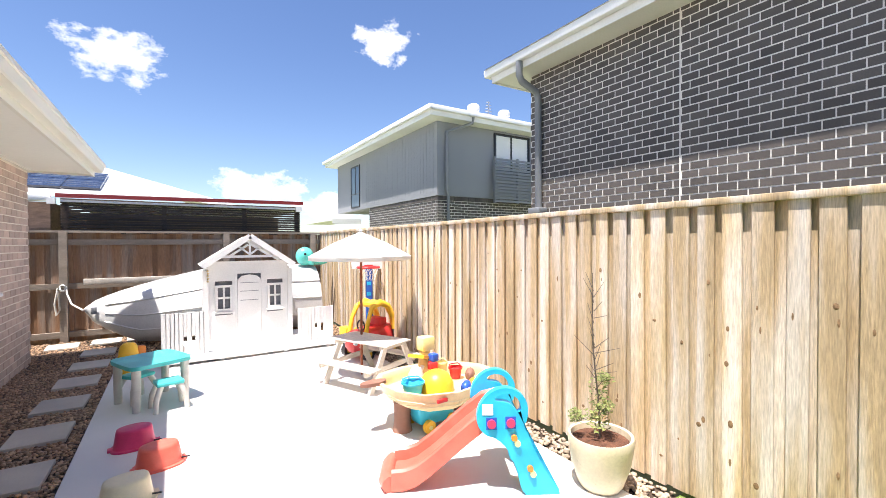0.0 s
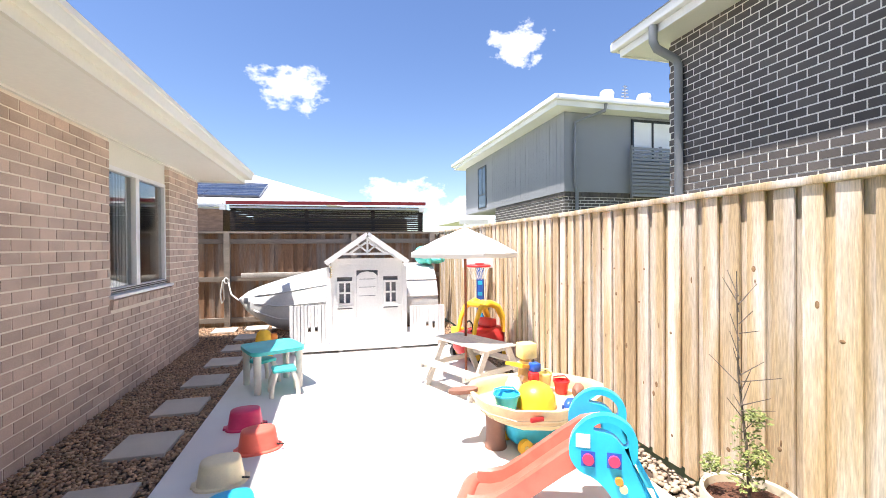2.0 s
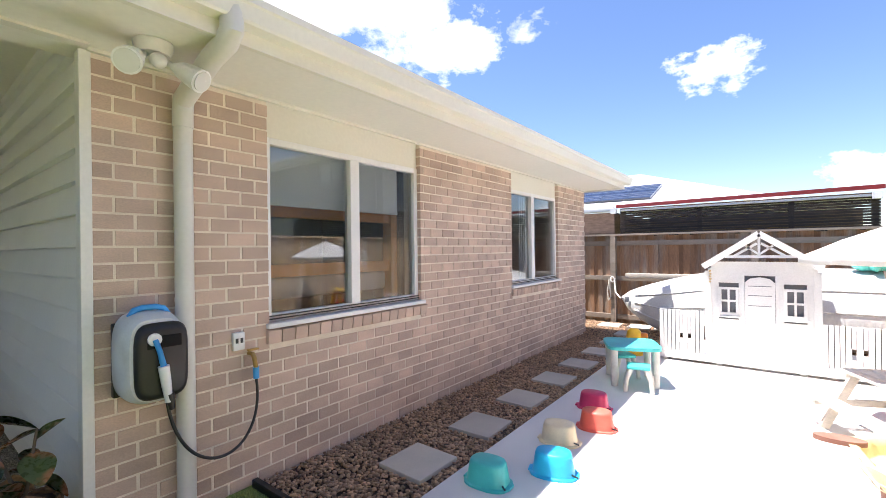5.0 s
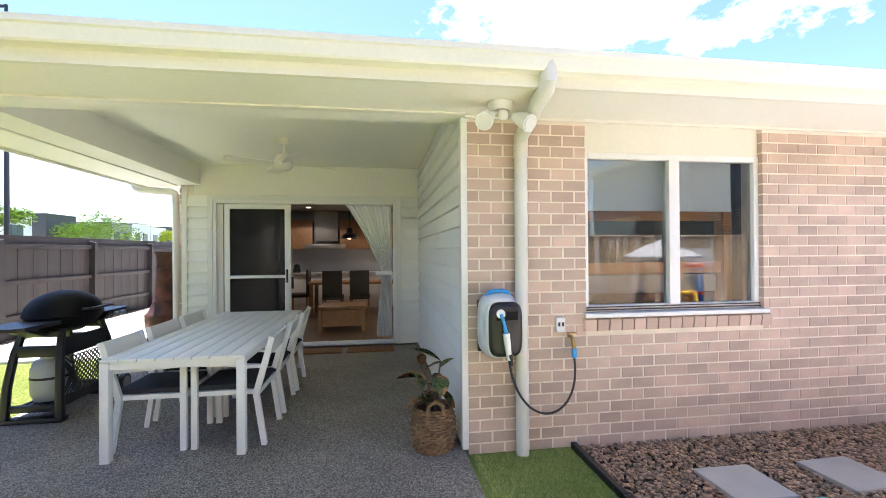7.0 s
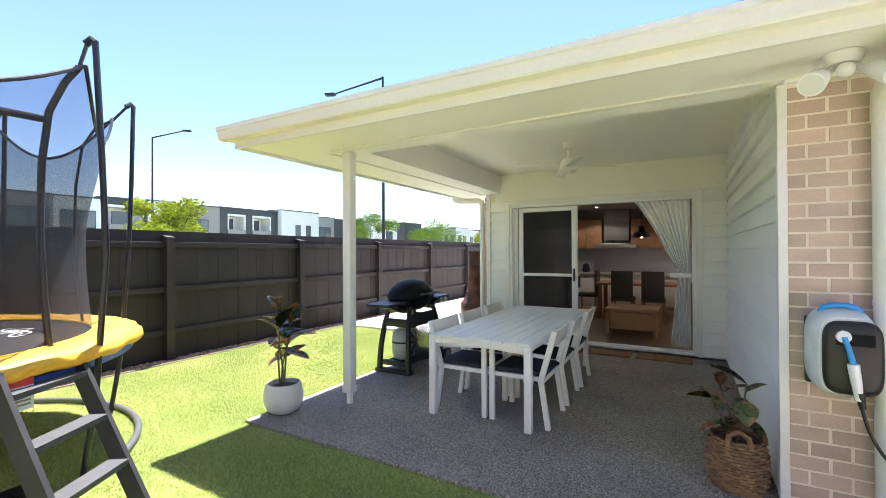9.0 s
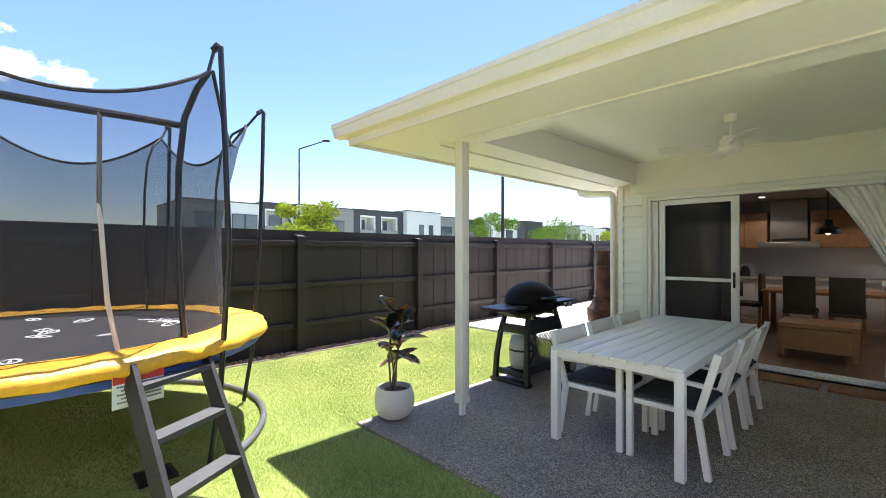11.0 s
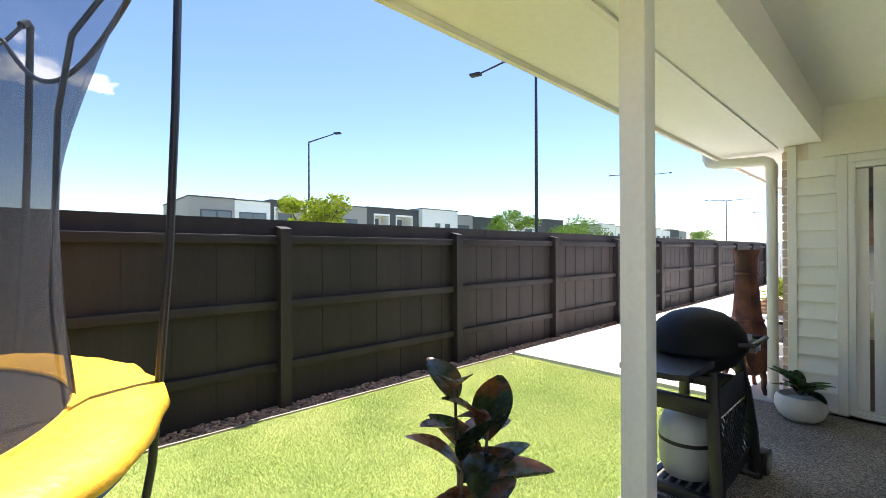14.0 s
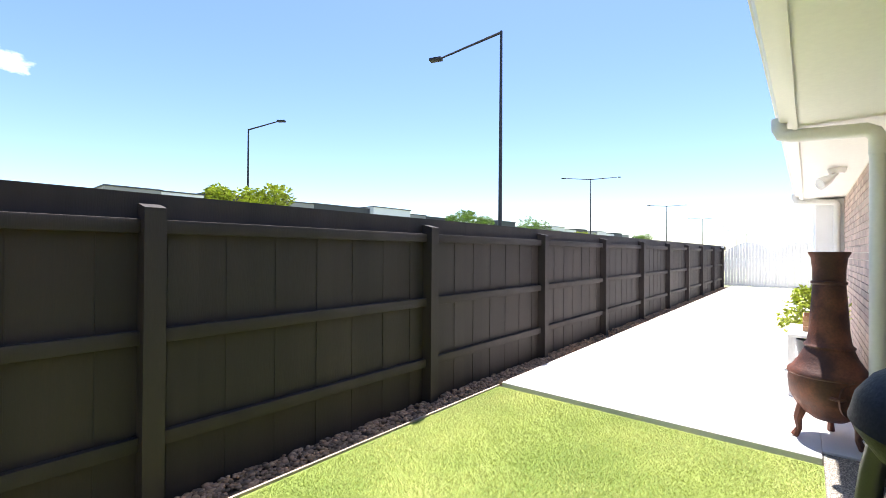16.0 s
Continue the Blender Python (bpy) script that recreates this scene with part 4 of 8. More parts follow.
sliding_window("window_1", W1[0], W1[1], 0.50, 1.825, "white framed sliding window with a half-lowered blind")
sliding_window("window_2", W2[0], W2[1], 0.45, 0, "white framed sliding bedroom window")
M_ORANGE = mat("honey_pine", (0.50, 0.20, 0.06), 0.5, 0.15, 2, 40, 0.05, stretch=(4, 0.6, 4))
bed = thing("bunk_bed", "honey pine bunk bed inside the bedroom", "bed", -2.06, 1.75, 0)
part("upper_rail", bars((0, -0.85, 1.73, 0.03, 1.22, 1.83)), M_ORANGE, bed)
part("lower_rail", bars((0, -0.85, 1.275, 0.03, 1.22, 1.37)), M_ORANGE, bed)
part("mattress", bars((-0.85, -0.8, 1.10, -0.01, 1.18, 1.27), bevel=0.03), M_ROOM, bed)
for y in (-0.85, 1.22):
    part("bed_post", bars((-0.05, y - 0.04, 0, 0.06, y + 0.04, 1.86)), M_ORANGE, bed)
cur2 = thing("bedroom_curtain", "pale sheer curtain behind the window", "curtain", WX - 0.34, 6.18, 0.0)
bm = bmesh.new()
for i in range(24):
    tube(bm, [(0.02 * math.sin(i * 1.9), -0.5 + i * 0.022, 0.95), (0.02 * math.sin(i * 1.9), -0.5 + i * 0.022, 2.3)], 0.014, 6)
part("curtain_folds", bm, M_BLIND, cur2)

# ---- sliding patio door ----
door = thing("door_1", "open white aluminium sliding patio door with flyscreen", "door", BX, 0, 0, kind="structure")
d0, d1, dz = DOOR
part("door_frame", bars((-0.12, d0, 0.05, 0.012, d0 + 0.05, dz), (-0.12, d1 - 0.05, 0.05, 0.012, d1, dz), (-0.12, d0 + 0.05, dz - 0.05, 0.012, d1 - 0.05, dz), bevel=0.003), M_ALU, door)
part("sill_track", bars((-0.12, d0 + 0.05, 0.046, 0.03, d1 - 0.05, 0.075), (-0.02, d0 + 0.05, 0.076, 0.0, d1 - 0.05, 0.095), (-0.08, d0 + 0.05, 0.076, -0.06, d1 - 0.05, 0.095)), M_ALU, door)
yl, yr = d0 + 0.16, -1.42
lf = part("sliding_leaf", bars((-0.03, yl, 0.10, 0.005, yl + 0.075, dz - 0.06), (-0.03, yr - 0.06, 0.10, 0.005, yr + 0.03, dz - 0.06), (-0.03, yl + 0.075, dz - 0.13, 0.005, yr - 0.06, dz - 0.06), (-0.03, yl + 0.075, 0.10, 0.005, yr - 0.06, 0.18), (-0.03, yl + 0.075, 1.09, 0.005, yr - 0.06, 1.135), bevel=0.003), M_ALU, door)
part("fixed_stile", bars((-0.07, d0 + 0.05, 0.1, -0.035, d0 + 0.13, dz - 0.06)), M_ALU, door)
part("pane", bars((-0.05, d0 + 0.13, 0.1, -0.044, yr - 0.03, dz - 0.06)), M_GLASS, door).visible_shadow = False
part("flyscreen", bars((-0.016, yl + 0.075, 0.18, -0.015, yr - 0.06, dz - 0.13)), netting("black_flyscreen", (0.012, 0.012, 0.012), 0.55), lf)
part("door_handle", bars((0.006, yr - 0.035, 1.02, 0.035, yr - 0.01, 1.22), bevel=0.006), M_BLACK, lf)
part("door_lock", bars((-0.05, yr + 0.031, 0.92, -0.02, yr + 0.06, 1.10), bevel=0.006), M_BLACK, lf)

# tied white curtain at the open side
M_SHEER = mat("white_sheer", (0.93, 0.925, 0.91), 0.9, 0.04, 3, 60, 0.05)
cur = thing("door_curtain", "white sheer curtain gathered and tied beside the door", "curtain", BX - 0.15, 0, 0)
bm = bmesh.new()
cols, rows_n = 46, 30
grid = []
for j in range(rows_n + 1):
    z = 2.24 - j * (2.24 - 0.13) / rows_n
    f = (2.24 - z) / (2.24 - 1.15)
    left = -0.62 + 0.60 * min(1, max(0, f)) ** 0.8 if z > 1.15 else -0.02 - 0.09 * min(1, (1.15 - z) / 0.9)
    right = 0.13
    grid.append([bm.verts.new((0.025 * math.sin(i * 1.35 + 0.2 * math.sin(j * 0.3)) * (0.6 + 0.4 * f), left + (right - left) * i / cols, z + 0.012 * math.sin(i * 0.9) * (j == rows_n))) for i in range(cols + 1)])
for a, b in zip(grid, grid[1:]):
    for i in range(cols):
        bm.faces.new((a[i], a[i + 1], b[i + 1], b[i]))
cloth = part("cloth", bm, M_SHEER, cur, smooth=80)
cloth.modifiers.new("thickness", "SOLIDIFY").thickness = 0.003
part("tie", bars((-0.04, -0.13, 1.10, 0.04, 0.14, 1.17), bevel=0.015), M_SHEER, cur)
part("curtain_rod", tube(bmesh.new(), [(0, -2.4, 2.27), (0, 0.18, 2.27)], 0.012, 8), M_ALU, cur)

# ---- living room and kitchen seen through the door ----
M_OAK = mat("light_oak", (0.42, 0.235, 0.12), 0.45, 0.12, 2, 30, 0.05, stretch=(1, 6, 6))
M_TAUPE = mat("taupe_fabric", (0.10, 0.095, 0.085), 0.9, 0.1, 3, 120, 0.2)
M_BENCH = mat("pale_benchtop", (0.6, 0.6, 0.58), 0.3, 0.05, 3, 60, 0.0)
M_SPLASH = mat("blue_white_glass_splashback", (0.42, 0.47, 0.56), 0.15, 0.03, 2, 30, 0.0)
ct = thing("coffee_table", "chunky light oak coffee table", "coffee table", -6.85, -0.74, 0.04)
part("tabletop", bars((-0.35, -0.42, 0.40, 0.35, 0.42, 0.46), bevel=0.006), M_OAK, ct)
for sx in (-1, 1):
    for sy in (-1, 1):
        part("leg", bars((sx * 0.345 - 0.05 * (sx > 0) , sy * 0.415 - 0.06 * (sy > 0), 0, sx * 0.345 + 0.05 * (sx < 0), sy * 0.415 + 0.06 * (sy < 0), 0.40)), M_OAK, ct)
part("apron", bars((-0.34, -0.35, 0.10, 0.34, 0.35, 0.39)), M_OAK, ct)
dt = thing("dining_table", "light oak dining table in the living room", "dining table", -8.95, -0.7, 0.04)
part("tabletop", bars((-0.45, -0.95, 0.70, 0.45, 0.95, 0.75), bevel=0.006), M_OAK, dt)
for sx in (-1, 1):
    for sy in (-1, 1):
        part("leg", bars((sx * 0.4 - 0.04, sy * 0.88 - 0.04, 0, sx * 0.4 + 0.04, sy * 0.88 + 0.04, 0.70)), M_OAK, dt)


def upholstered_chair(x, y, rz):
    c = thing("dining_chair", "taupe upholstered high-backed dining chair", "chair", x, y, 0.04, rz, "chairs at the indoor table")
    part("seat", bars((-0.22, -0.22, 0.40, 0.22, 0.22, 0.48), bevel=0.02), M_TAUPE, c)
    part("backrest", bars((0.17, -0.21, 0.48, 0.23, 0.21, 1.03), bevel=0.02), M_TAUPE, c)
    for sx in (-0.19, 0.19):
        for sy in (-0.19, 0.19):
            part("leg", bars((sx - 0.02, sy - 0.02, 0, sx + 0.02, sy + 0.02, 0.40)), M_OAK, c)
    return c


for x, y, r in ((-8.35, -1.08, 0), (-8.35, -0.50, 0), (-8.95, -1.90, 90)):
    upholstered_chair(x, y, r)
KX = -10.56
for i, (a, b) in enumerate(((-2.6, -1.80), (-1.10, 0.6))):
    k = thing("wall_cabinet", "light oak overhead kitchen cabinet", "cabinet", KX, 0, 0, 0, "overhead cabinets")
    part("body", bars((0.0, a, 1.55, 0.33, b, 2.3)), M_OAK, k)
    for j in range(2):
        m0, m1 = a + (b - a) * j / 2 + 0.004, a + (b - a) * (j + 1) / 2 - 0.004
        part("door", bars((0.332, m0, 1.56, 0.35, m1, 2.29), bevel=0.002), M_OAK, k)
hood = thing("range_hood", "stainless steel canopy range hood", "range hood", KX, -1.45, 0)
part("flue", bars((0.0, -0.30, 1.75, 0.30, 0.30, 2.55)), mat("brushed_steel", (0.28, 0.27, 0.26), 0.4, 0.08, 3, 60, 0.02, metal=0.8), hood)
part("canopy", bars((0.0, -0.5, 1.55, 0.5, 0.5, 1.68), bevel=0.02), M_STEEL, hood)
setting("splashback", bars((KX - 0.04, -2.6, 0.95, KX - 0.0, 1.4, 1.56)), M_SPLASH, "blue-white glass kitchen splashback", "splashback")
kb = thing("kitchen_counter", "white kitchen base units with a pale benchtop", "cabinet", KX, 0, 0.04)
part("benchtop", bars((0.0, -2.6, 0.86, 0.64, 1.2, 0.90)), M_BENCH, kb)
for i in range(6):
    part("door", bars((0.58, -2.58 + i * 0.63, 0.1, 0.60, -1.98 + i * 0.63, 0.85), bevel=0.003), M_ALU, kb)
part("carcass", bars((0.0, -2.6, 0.0, 0.575, 1.2, 0.855)), M_ALU, kb)
fr = thing("fridge", "tall silver refrigerator in the kitchen", "fridge", KX, 1.55, 0.04)
part("body", bars((0, -0.3, 0, 0.65, 0.3, 1.75), bevel=0.01), M_STEEL, fr)
ket = thing("kettle", "black kettle on the kitchen benchtop", "kettle", KX + 0.3, -2.2, 0.94)
part("body", lathe(bmesh.new(), [(0.0, 0), (0.09, 0), (0.1, 0.05), (0.07, 0.2), (0.0, 0.24)], 16), M_BLACK, ket)
for y in (-0.75, -0.05):
    pl = thing("pendant_lamp", "black metal dome pendant lamp over the table", "lamp", -8.75, y, 1.78, 0, "pendant lamps")
    part("shade", lathe(bmesh.new(), [(0.19, 0.0), (0.17, 0.08), (0.07, 0.14), (0.06, 0.24), (0.0, 0.26)], 20), M_BLACK, pl)
    part("cord", tube(bmesh.new(), [(0, 0, 0.25), (0, 0, 0.78)], 0.008, 6), M_BLACK, pl)
    part("bulb", ball(bmesh.new(), (0, 0, 0.03), 0.045), glow("warm_bulb", (1.0, 0.45, 0.18), 6), pl)
for x, y in ((-9.3, -1.75), (-9.3, 0.6), (-7.2, 0.9)):
    dl = thing("downlight", "small round recessed ceiling downlight", "lamp", x, y, 2.535, 0, "downlights")
    part("trim_ring", lathe(bmesh.new(), [(0.045, 0.02), (0.045, 0.0), (0.06, 0.0), (0.06, 0.024), (0.045, 0.02)], 16), M_ALU, dl)
    lamp = bpy.data.lights.new("downlight", "SPOT")
    lamp.energy, lamp.spot_size, lamp.shadow_soft_size, lamp.color = 7, radians(140), 0.05, (1.0, 0.86, 0.7)
    new("downlight_lamp", lamp).matrix_world = look((x, y, 2.52), (x, y + 0.01, 0))
    part("lens", lathe(bmesh.new(), [(0.0, 0.006), (0.044, 0.006), (0.044, 0.02), (0.0, 0.02)], 16), glow("downlight_lens", (1.0, 0.9, 0.75), 12), dl)

# ---- patio post, downpipes, flood lights, fan ----
post = thing("patio_post", "square white painted patio post on a steel stirrup", "post", -1.79, -2.818, 0.012)
part("shaft", bars((-0.046, -0.046, 0.13, 0.046, 0.046, 2.463), bevel=0.004), M_WHITE, post)
part("collar", bars((-0.052, -0.052, 0.11, 0.052, 0.052, 0.17), bevel=0.003), M_WHITE, post)
part("stirrup", bars((-0.022, -0.022, 0.0, 0.022, 0.022, 0.11)), M_ALU, post)


def downpipe(x, y, pts, z_elbow, label):
    d = thing("downpipe", label, "downpipe", x, y, 0)
    part("pipe", tube(bmesh.new(), [(0, 0, -0.02), (0, 0, z_elbow)], 0.047, 16), M_PIPE, d)
    part("elbow", tube(bmesh.new(), pts, 0.052, 16), M_PIPE, d)
    part("strap", tube(bmesh.new(), [(0, 0, 1.2), (0, 0, 1.225)], 0.049, 16), M_PIPE, d)
    return d


M_PIPE = mat("cream_pvc", (0.72, 0.71, 0.66), 0.4, 0.03, 3, 40, 0.02)
downpipe(WX + 0.055, 0.97, [(0, 0, 2.16), (0, 0, 2.24), (0.03, -0.005, 2.31), (0.42, -0.03, 2.42), (0.60, -0.045, 2.435), (0.66, -0.05, 2.47), (0.66, -0.05, 2.62)], 2.2, "cream round downpipe down the brick pier")
downpipe(-5.52, BS - 0.09, [(0, 0, 2.2), (0, 0, 2.32), (0, -0.02, 2.36), (0, -0.06, 2.385), (0, -0.48, 2.41), (0, -0.54, 2.43), (0, -0.56, 2.48), (0, -0.56, 2.56)], 2.3, "cream round downpipe at the house corner")
downpipe(-11.22, BS - 0.09, [(0, 0, 2.2), (0, 0, 2.32), (0, -0.02, 2.36), (0, -0.06, 2.385), (0, -0.48, 2.41), (0, -0.54, 2.43), (0, -0.56, 2.48), (0, -0.56, 2.56)], 2.3, "cream downpipe along the side wall")


def flood_light(x, y, rz):
    f = thing("flood_light", "white twin-head sensor flood light under the eave", "light", x, y, SOFFIT - 0.003, rz, "flood lights")
    f.scale = (1.12, 1.12, 1.12)
    part("base", lathe(bmesh.new(), [(0.0, 0.0), (0.075, 0.0), (0.075, -0.02), (0.06, -0.05), (0.0, -0.055)], 24), M_ALU, f)
    for s in (-1, 1):
        h = part("lamp_head", tube(bmesh.new(), [(0.0, s * 0.03, -0.05), (0.03, s * 0.06, -0.085), (0.055, s * 0.085, -0.10), (0.10, s * 0.115, -0.13), (0.135, s * 0.135, -0.155)], [0.014, 0.014, 0.036, 0.048, 0.052], 16), M_ALU, f)
        part("lens", tube(bmesh.new(), [(0.136, s * 0.136, -0.1555), (0.139, s * 0.138, -0.1575)], 0.044, 16), mat("frosted_lens", (0.75, 0.75, 0.72), 0.2, 0.02, 3, 30, 0), h)
    part("sensor", ball(bmesh.new(), (0.05, 0.0, -0.085), 0.034, 2), M_ALU, f)
    return f


flood_light(-1.42, 0.75, 0)
flood_light(-7.9, -3.18, -90)
fan = thing("ceiling_fan", "white four-bladed patio ceiling fan at rest", "ceiling fan", -3.72, -1.14, 2.78)
fan.scale = (0.95, 0.95, 1.2)
part("canopy", lathe(bmesh.new(), [(0.0, 0.0), (0.065, 0.0), (0.055, -0.06), (0.0, -0.07)], 20), M_CREAM, fan)
part("rod", tube(bmesh.new(), [(0, 0, -0.06), (0, 0, -0.17)], 0.014, 8), M_CREAM, fan)
part("motor", lathe(bmesh.new(), [(0.0, -0.16), (0.07, -0.165), (0.075, -0.19), (0.095, -0.2), (0.1, -0.225), (0.11, -0.235), (0.112, -0.275), (0.08, -0.30), (0.0, -0.305)], 28), M_CREAM, fan)
for k in range(4):
    a = radians(25 + 90 * k)
    c, s = math.cos(a), math.sin(a)
    bm = bmesh.new()
    slab(bm, [(0.09, -0.035), (0.2, -0.06), (0.60, -0.07), (0.64, -0.04), (0.64, 0.04), (0.60, 0.07), (0.2, 0.06), (0.09, 0.035)], 0.008, "z", -0.25)
    bmesh.ops.rotate(bm, cent=(0, 0, -0.25), matrix=Matrix.Rotation(radians(10), 3, "X"), verts=bm.verts)
    bmesh.ops.rotate(bm, cent=(0, 0, 0), matrix=Matrix.Rotation(a, 3, "Z"), verts=bm.verts)
    part("blade", bm, M_CREAM, fan)

# ---- hose reel, outlet, tap, hose ----
reel = thing("hose_reel", "grey and black retractable hose reel with blue handle on the pier", "hose reel", WX + 0.003, 0.775, 0.72)
M_REELG = plastic("light_grey_plastic", (0.58, 0.62, 0.64))
M_BLUE = plastic("sky_blue_plastic", (0.04, 0.33, 0.72))
part("bracket", bars((0, -0.13, 0.03, 0.04, 0.13, 0.40), bevel=0.006), M_BLACK, reel)


def loft(rings, n=40, power=3.6):
    """A closed shell through oval rings (x, cy, cz, half width, half height) that face +x."""
    bm, prev = bmesh.new(), None
    for x, cy, cz, a, b in rings:
        row = [bm.verts.new((x, py, pz)) for py, pz in oval(cy, cz, a, b, n, power)]
        if prev:
            for i in range(n):
                bm.faces.new((prev[i], prev[(i + 1) % n], row[(i + 1) % n], row[i]))
        else:
            bm.faces.new(row[::-1])
        prev = row
    bm.faces.new(prev)
    return bm


part("case", loft([(0.03, -0.005, 0.235, 0.125, 0.20), (0.06, -0.005, 0.235, 0.137, 0.222), (0.13, 0.0, 0.232, 0.137, 0.226), (0.19, 0.004, 0.226, 0.130, 0.216), (0.212, 0.006, 0.224, 0.118, 0.20)]), M_REELG, reel, smooth=40)
cover = part("front_cover", loft([(0.18, 0.022, 0.218, 0.120, 0.190), (0.225, 0.022, 0.218, 0.118, 0.188), (0.243, 0.022, 0.217, 0.108, 0.174), (0.25, 0.022, 0.216, 0.09, 0.155)], 40, 4.5), M_BLACK, reel, smooth=40)
# blacker slab on the cover stands in for the shaded hose recess
part("hose_slot", bars((0.249, -0.05, 0.285, 0.253, 0.10, 0.345), bevel=0.001), M_BLACKPAINT, cover)
part("handle", tube(bmesh.new(), [(0.12, -0.085, 0.435), (0.12, -0.065, 0.466), (0.12, -0.03, 0.476), (0.12, 0.03, 0.476), (0.12, 0.065, 0.466), (0.12, 0.085, 0.435)], 0.015, 10), M_BLUE, reel)
part("hose_outlet", tube(bmesh.new(), [(0.235, -0.02, 0.33), (0.262, -0.02, 0.33)], [0.034, 0.03], 16), M_ALU, reel)
noz = part("nozzle", tube(bmesh.new(), [(0.262, -0.02, 0.33), (0.275, -0.005, 0.27), (0.275, 0.01, 0.20)], [0.012, 0.012, 0.014], 10), M_BLUE, reel)
part("spray_head", tube(bmesh.new(), [(0.275, 0.01, 0.2), (0.275, 0.022, 0.10), (0.275, 0.032, 0.02)], [0.025, 0.022, 0.016], 12), M_ALU, noz)
part("grip", tube(bmesh.new(), [(0.275, 0.033, 0.06), (0.272, 0.045, -0.02)], [0.022, 0.014], 10), M_BLACK, noz)
outlet = thing("power_outlet", "white weatherproof power outlet on the brick wall", "power outlet", WX + 0.001, 1.285, 0.92)
part("plate", bars((0, -0.036, -0.055, 0.03, 0.036, 0.055), bevel=0.006), M_ALU, outlet)
for y in (-0.015, 0.015):
    part("socket", bars((0.03, y - 0.008, -0.01, 0.033, y + 0.008, 0.02)), M_BLACK, outlet)
tap = thing("garden_tap", "brass garden tap on the brick wall", "tap", WX + 0.001, 1.36, 0.80)
M_BRASS = mat("aged_brass", (0.38, 0.26, 0.09), 0.35, 0.15, 8, 80, 0.05, metal=0.9)
part("body", tube(bmesh.new(), [(0, 0, 0.03), (0.05, 0, 0.03), (0.065, 0, 0.01), (0.065, 0.01, -0.05)], 0.014, 12), M_BRASS, tap)
part("tap_handle", bars((0.035, -0.035, 0.055, 0.065, 0.035, 0.067), bevel=0.004), M_BRASS, tap)
part("connector", tube(bmesh.new(), [(0.065, 0.01, -0.05), (0.065, 0.012, -0.12)], [0.02, 0.018], 12), M_BLUE, tap)
hose = thing("garden_hose", "black garden hose looped from tap to reel", "hose", WX, 1.1, 0)
part("tube", tube(bmesh.new(), [tuple(Vector((0.066, 0.27, 0.69)) * (1 - t) ** 3 + Vector((0.08, 0.34, 0.17)) * 3 * t * (1 - t) ** 2 + Vector((0.17, -0.22, 0.15)) * 3 * t * t * (1 - t) + Vector((0.12, -0.25, 0.735)) * t ** 3) for t in (i / 28 for i in range(29))], 0.0085, 10), M_BLACK, hose, smooth=80)
M_MAT = mat("coir_timber_mat", (0.23, 0.115, 0.05), 0.9, 0.2, 3, 40, 0.2, stretch=(8, 1, 1))
for y in (-0.95, -0.2):
    dm = thing("doormat", "brown slatted timber doormat by the sliding door", "doormat", -5.14, y, 0.013, 0, "mats at the door")
    for k in range(6):
        part("slat", bars((-0.17 + k * 0.058, -0.34, 0, -0.122 + k * 0.058, 0.34, 0.022), bevel=0.003), M_MAT, dm)

# ---- outdoor dining set ----
M_CUSH = mat("charcoal_cushion", (0.028, 0.029, 0.034), 0.9, 0.15, 3, 160, 0.3)
table = thing("outdoor_table", "long white slatted aluminium outdoor dining table", "table", -3.13, -1.515, 0.012)
L, W, H = 1.20, 0.48, 0.725
for k in range(8):
    y = -W + 0.003 + k * 0.12
    part("slat", bars((-L, y, H - 0.022, L, y + 0.113, H), bevel=0.003), M_ALU, table)
for s in (-1, 1):
    part("apron", bars((-L + 0.06, s * (W - 0.03) - 0.012, H - 0.075, L - 0.06, s * (W - 0.03) + 0.012, H - 0.024)), M_ALU, table)
    part("end_apron", bars((s * (L - 0.03) - 0.012, -W + 0.06, H - 0.075, s * (L - 0.03) + 0.012, W - 0.06, H - 0.024)), M_ALU, table)
    for q in (-1, 1):
        part("leg", bars((s * (L - 0.03) - 0.03, q * (W - 0.03) - 0.03, 0, s * (L - 0.03) + 0.03, q * (W - 0.03) + 0.03, H - 0.024), bevel=0.004), M_ALU, table)


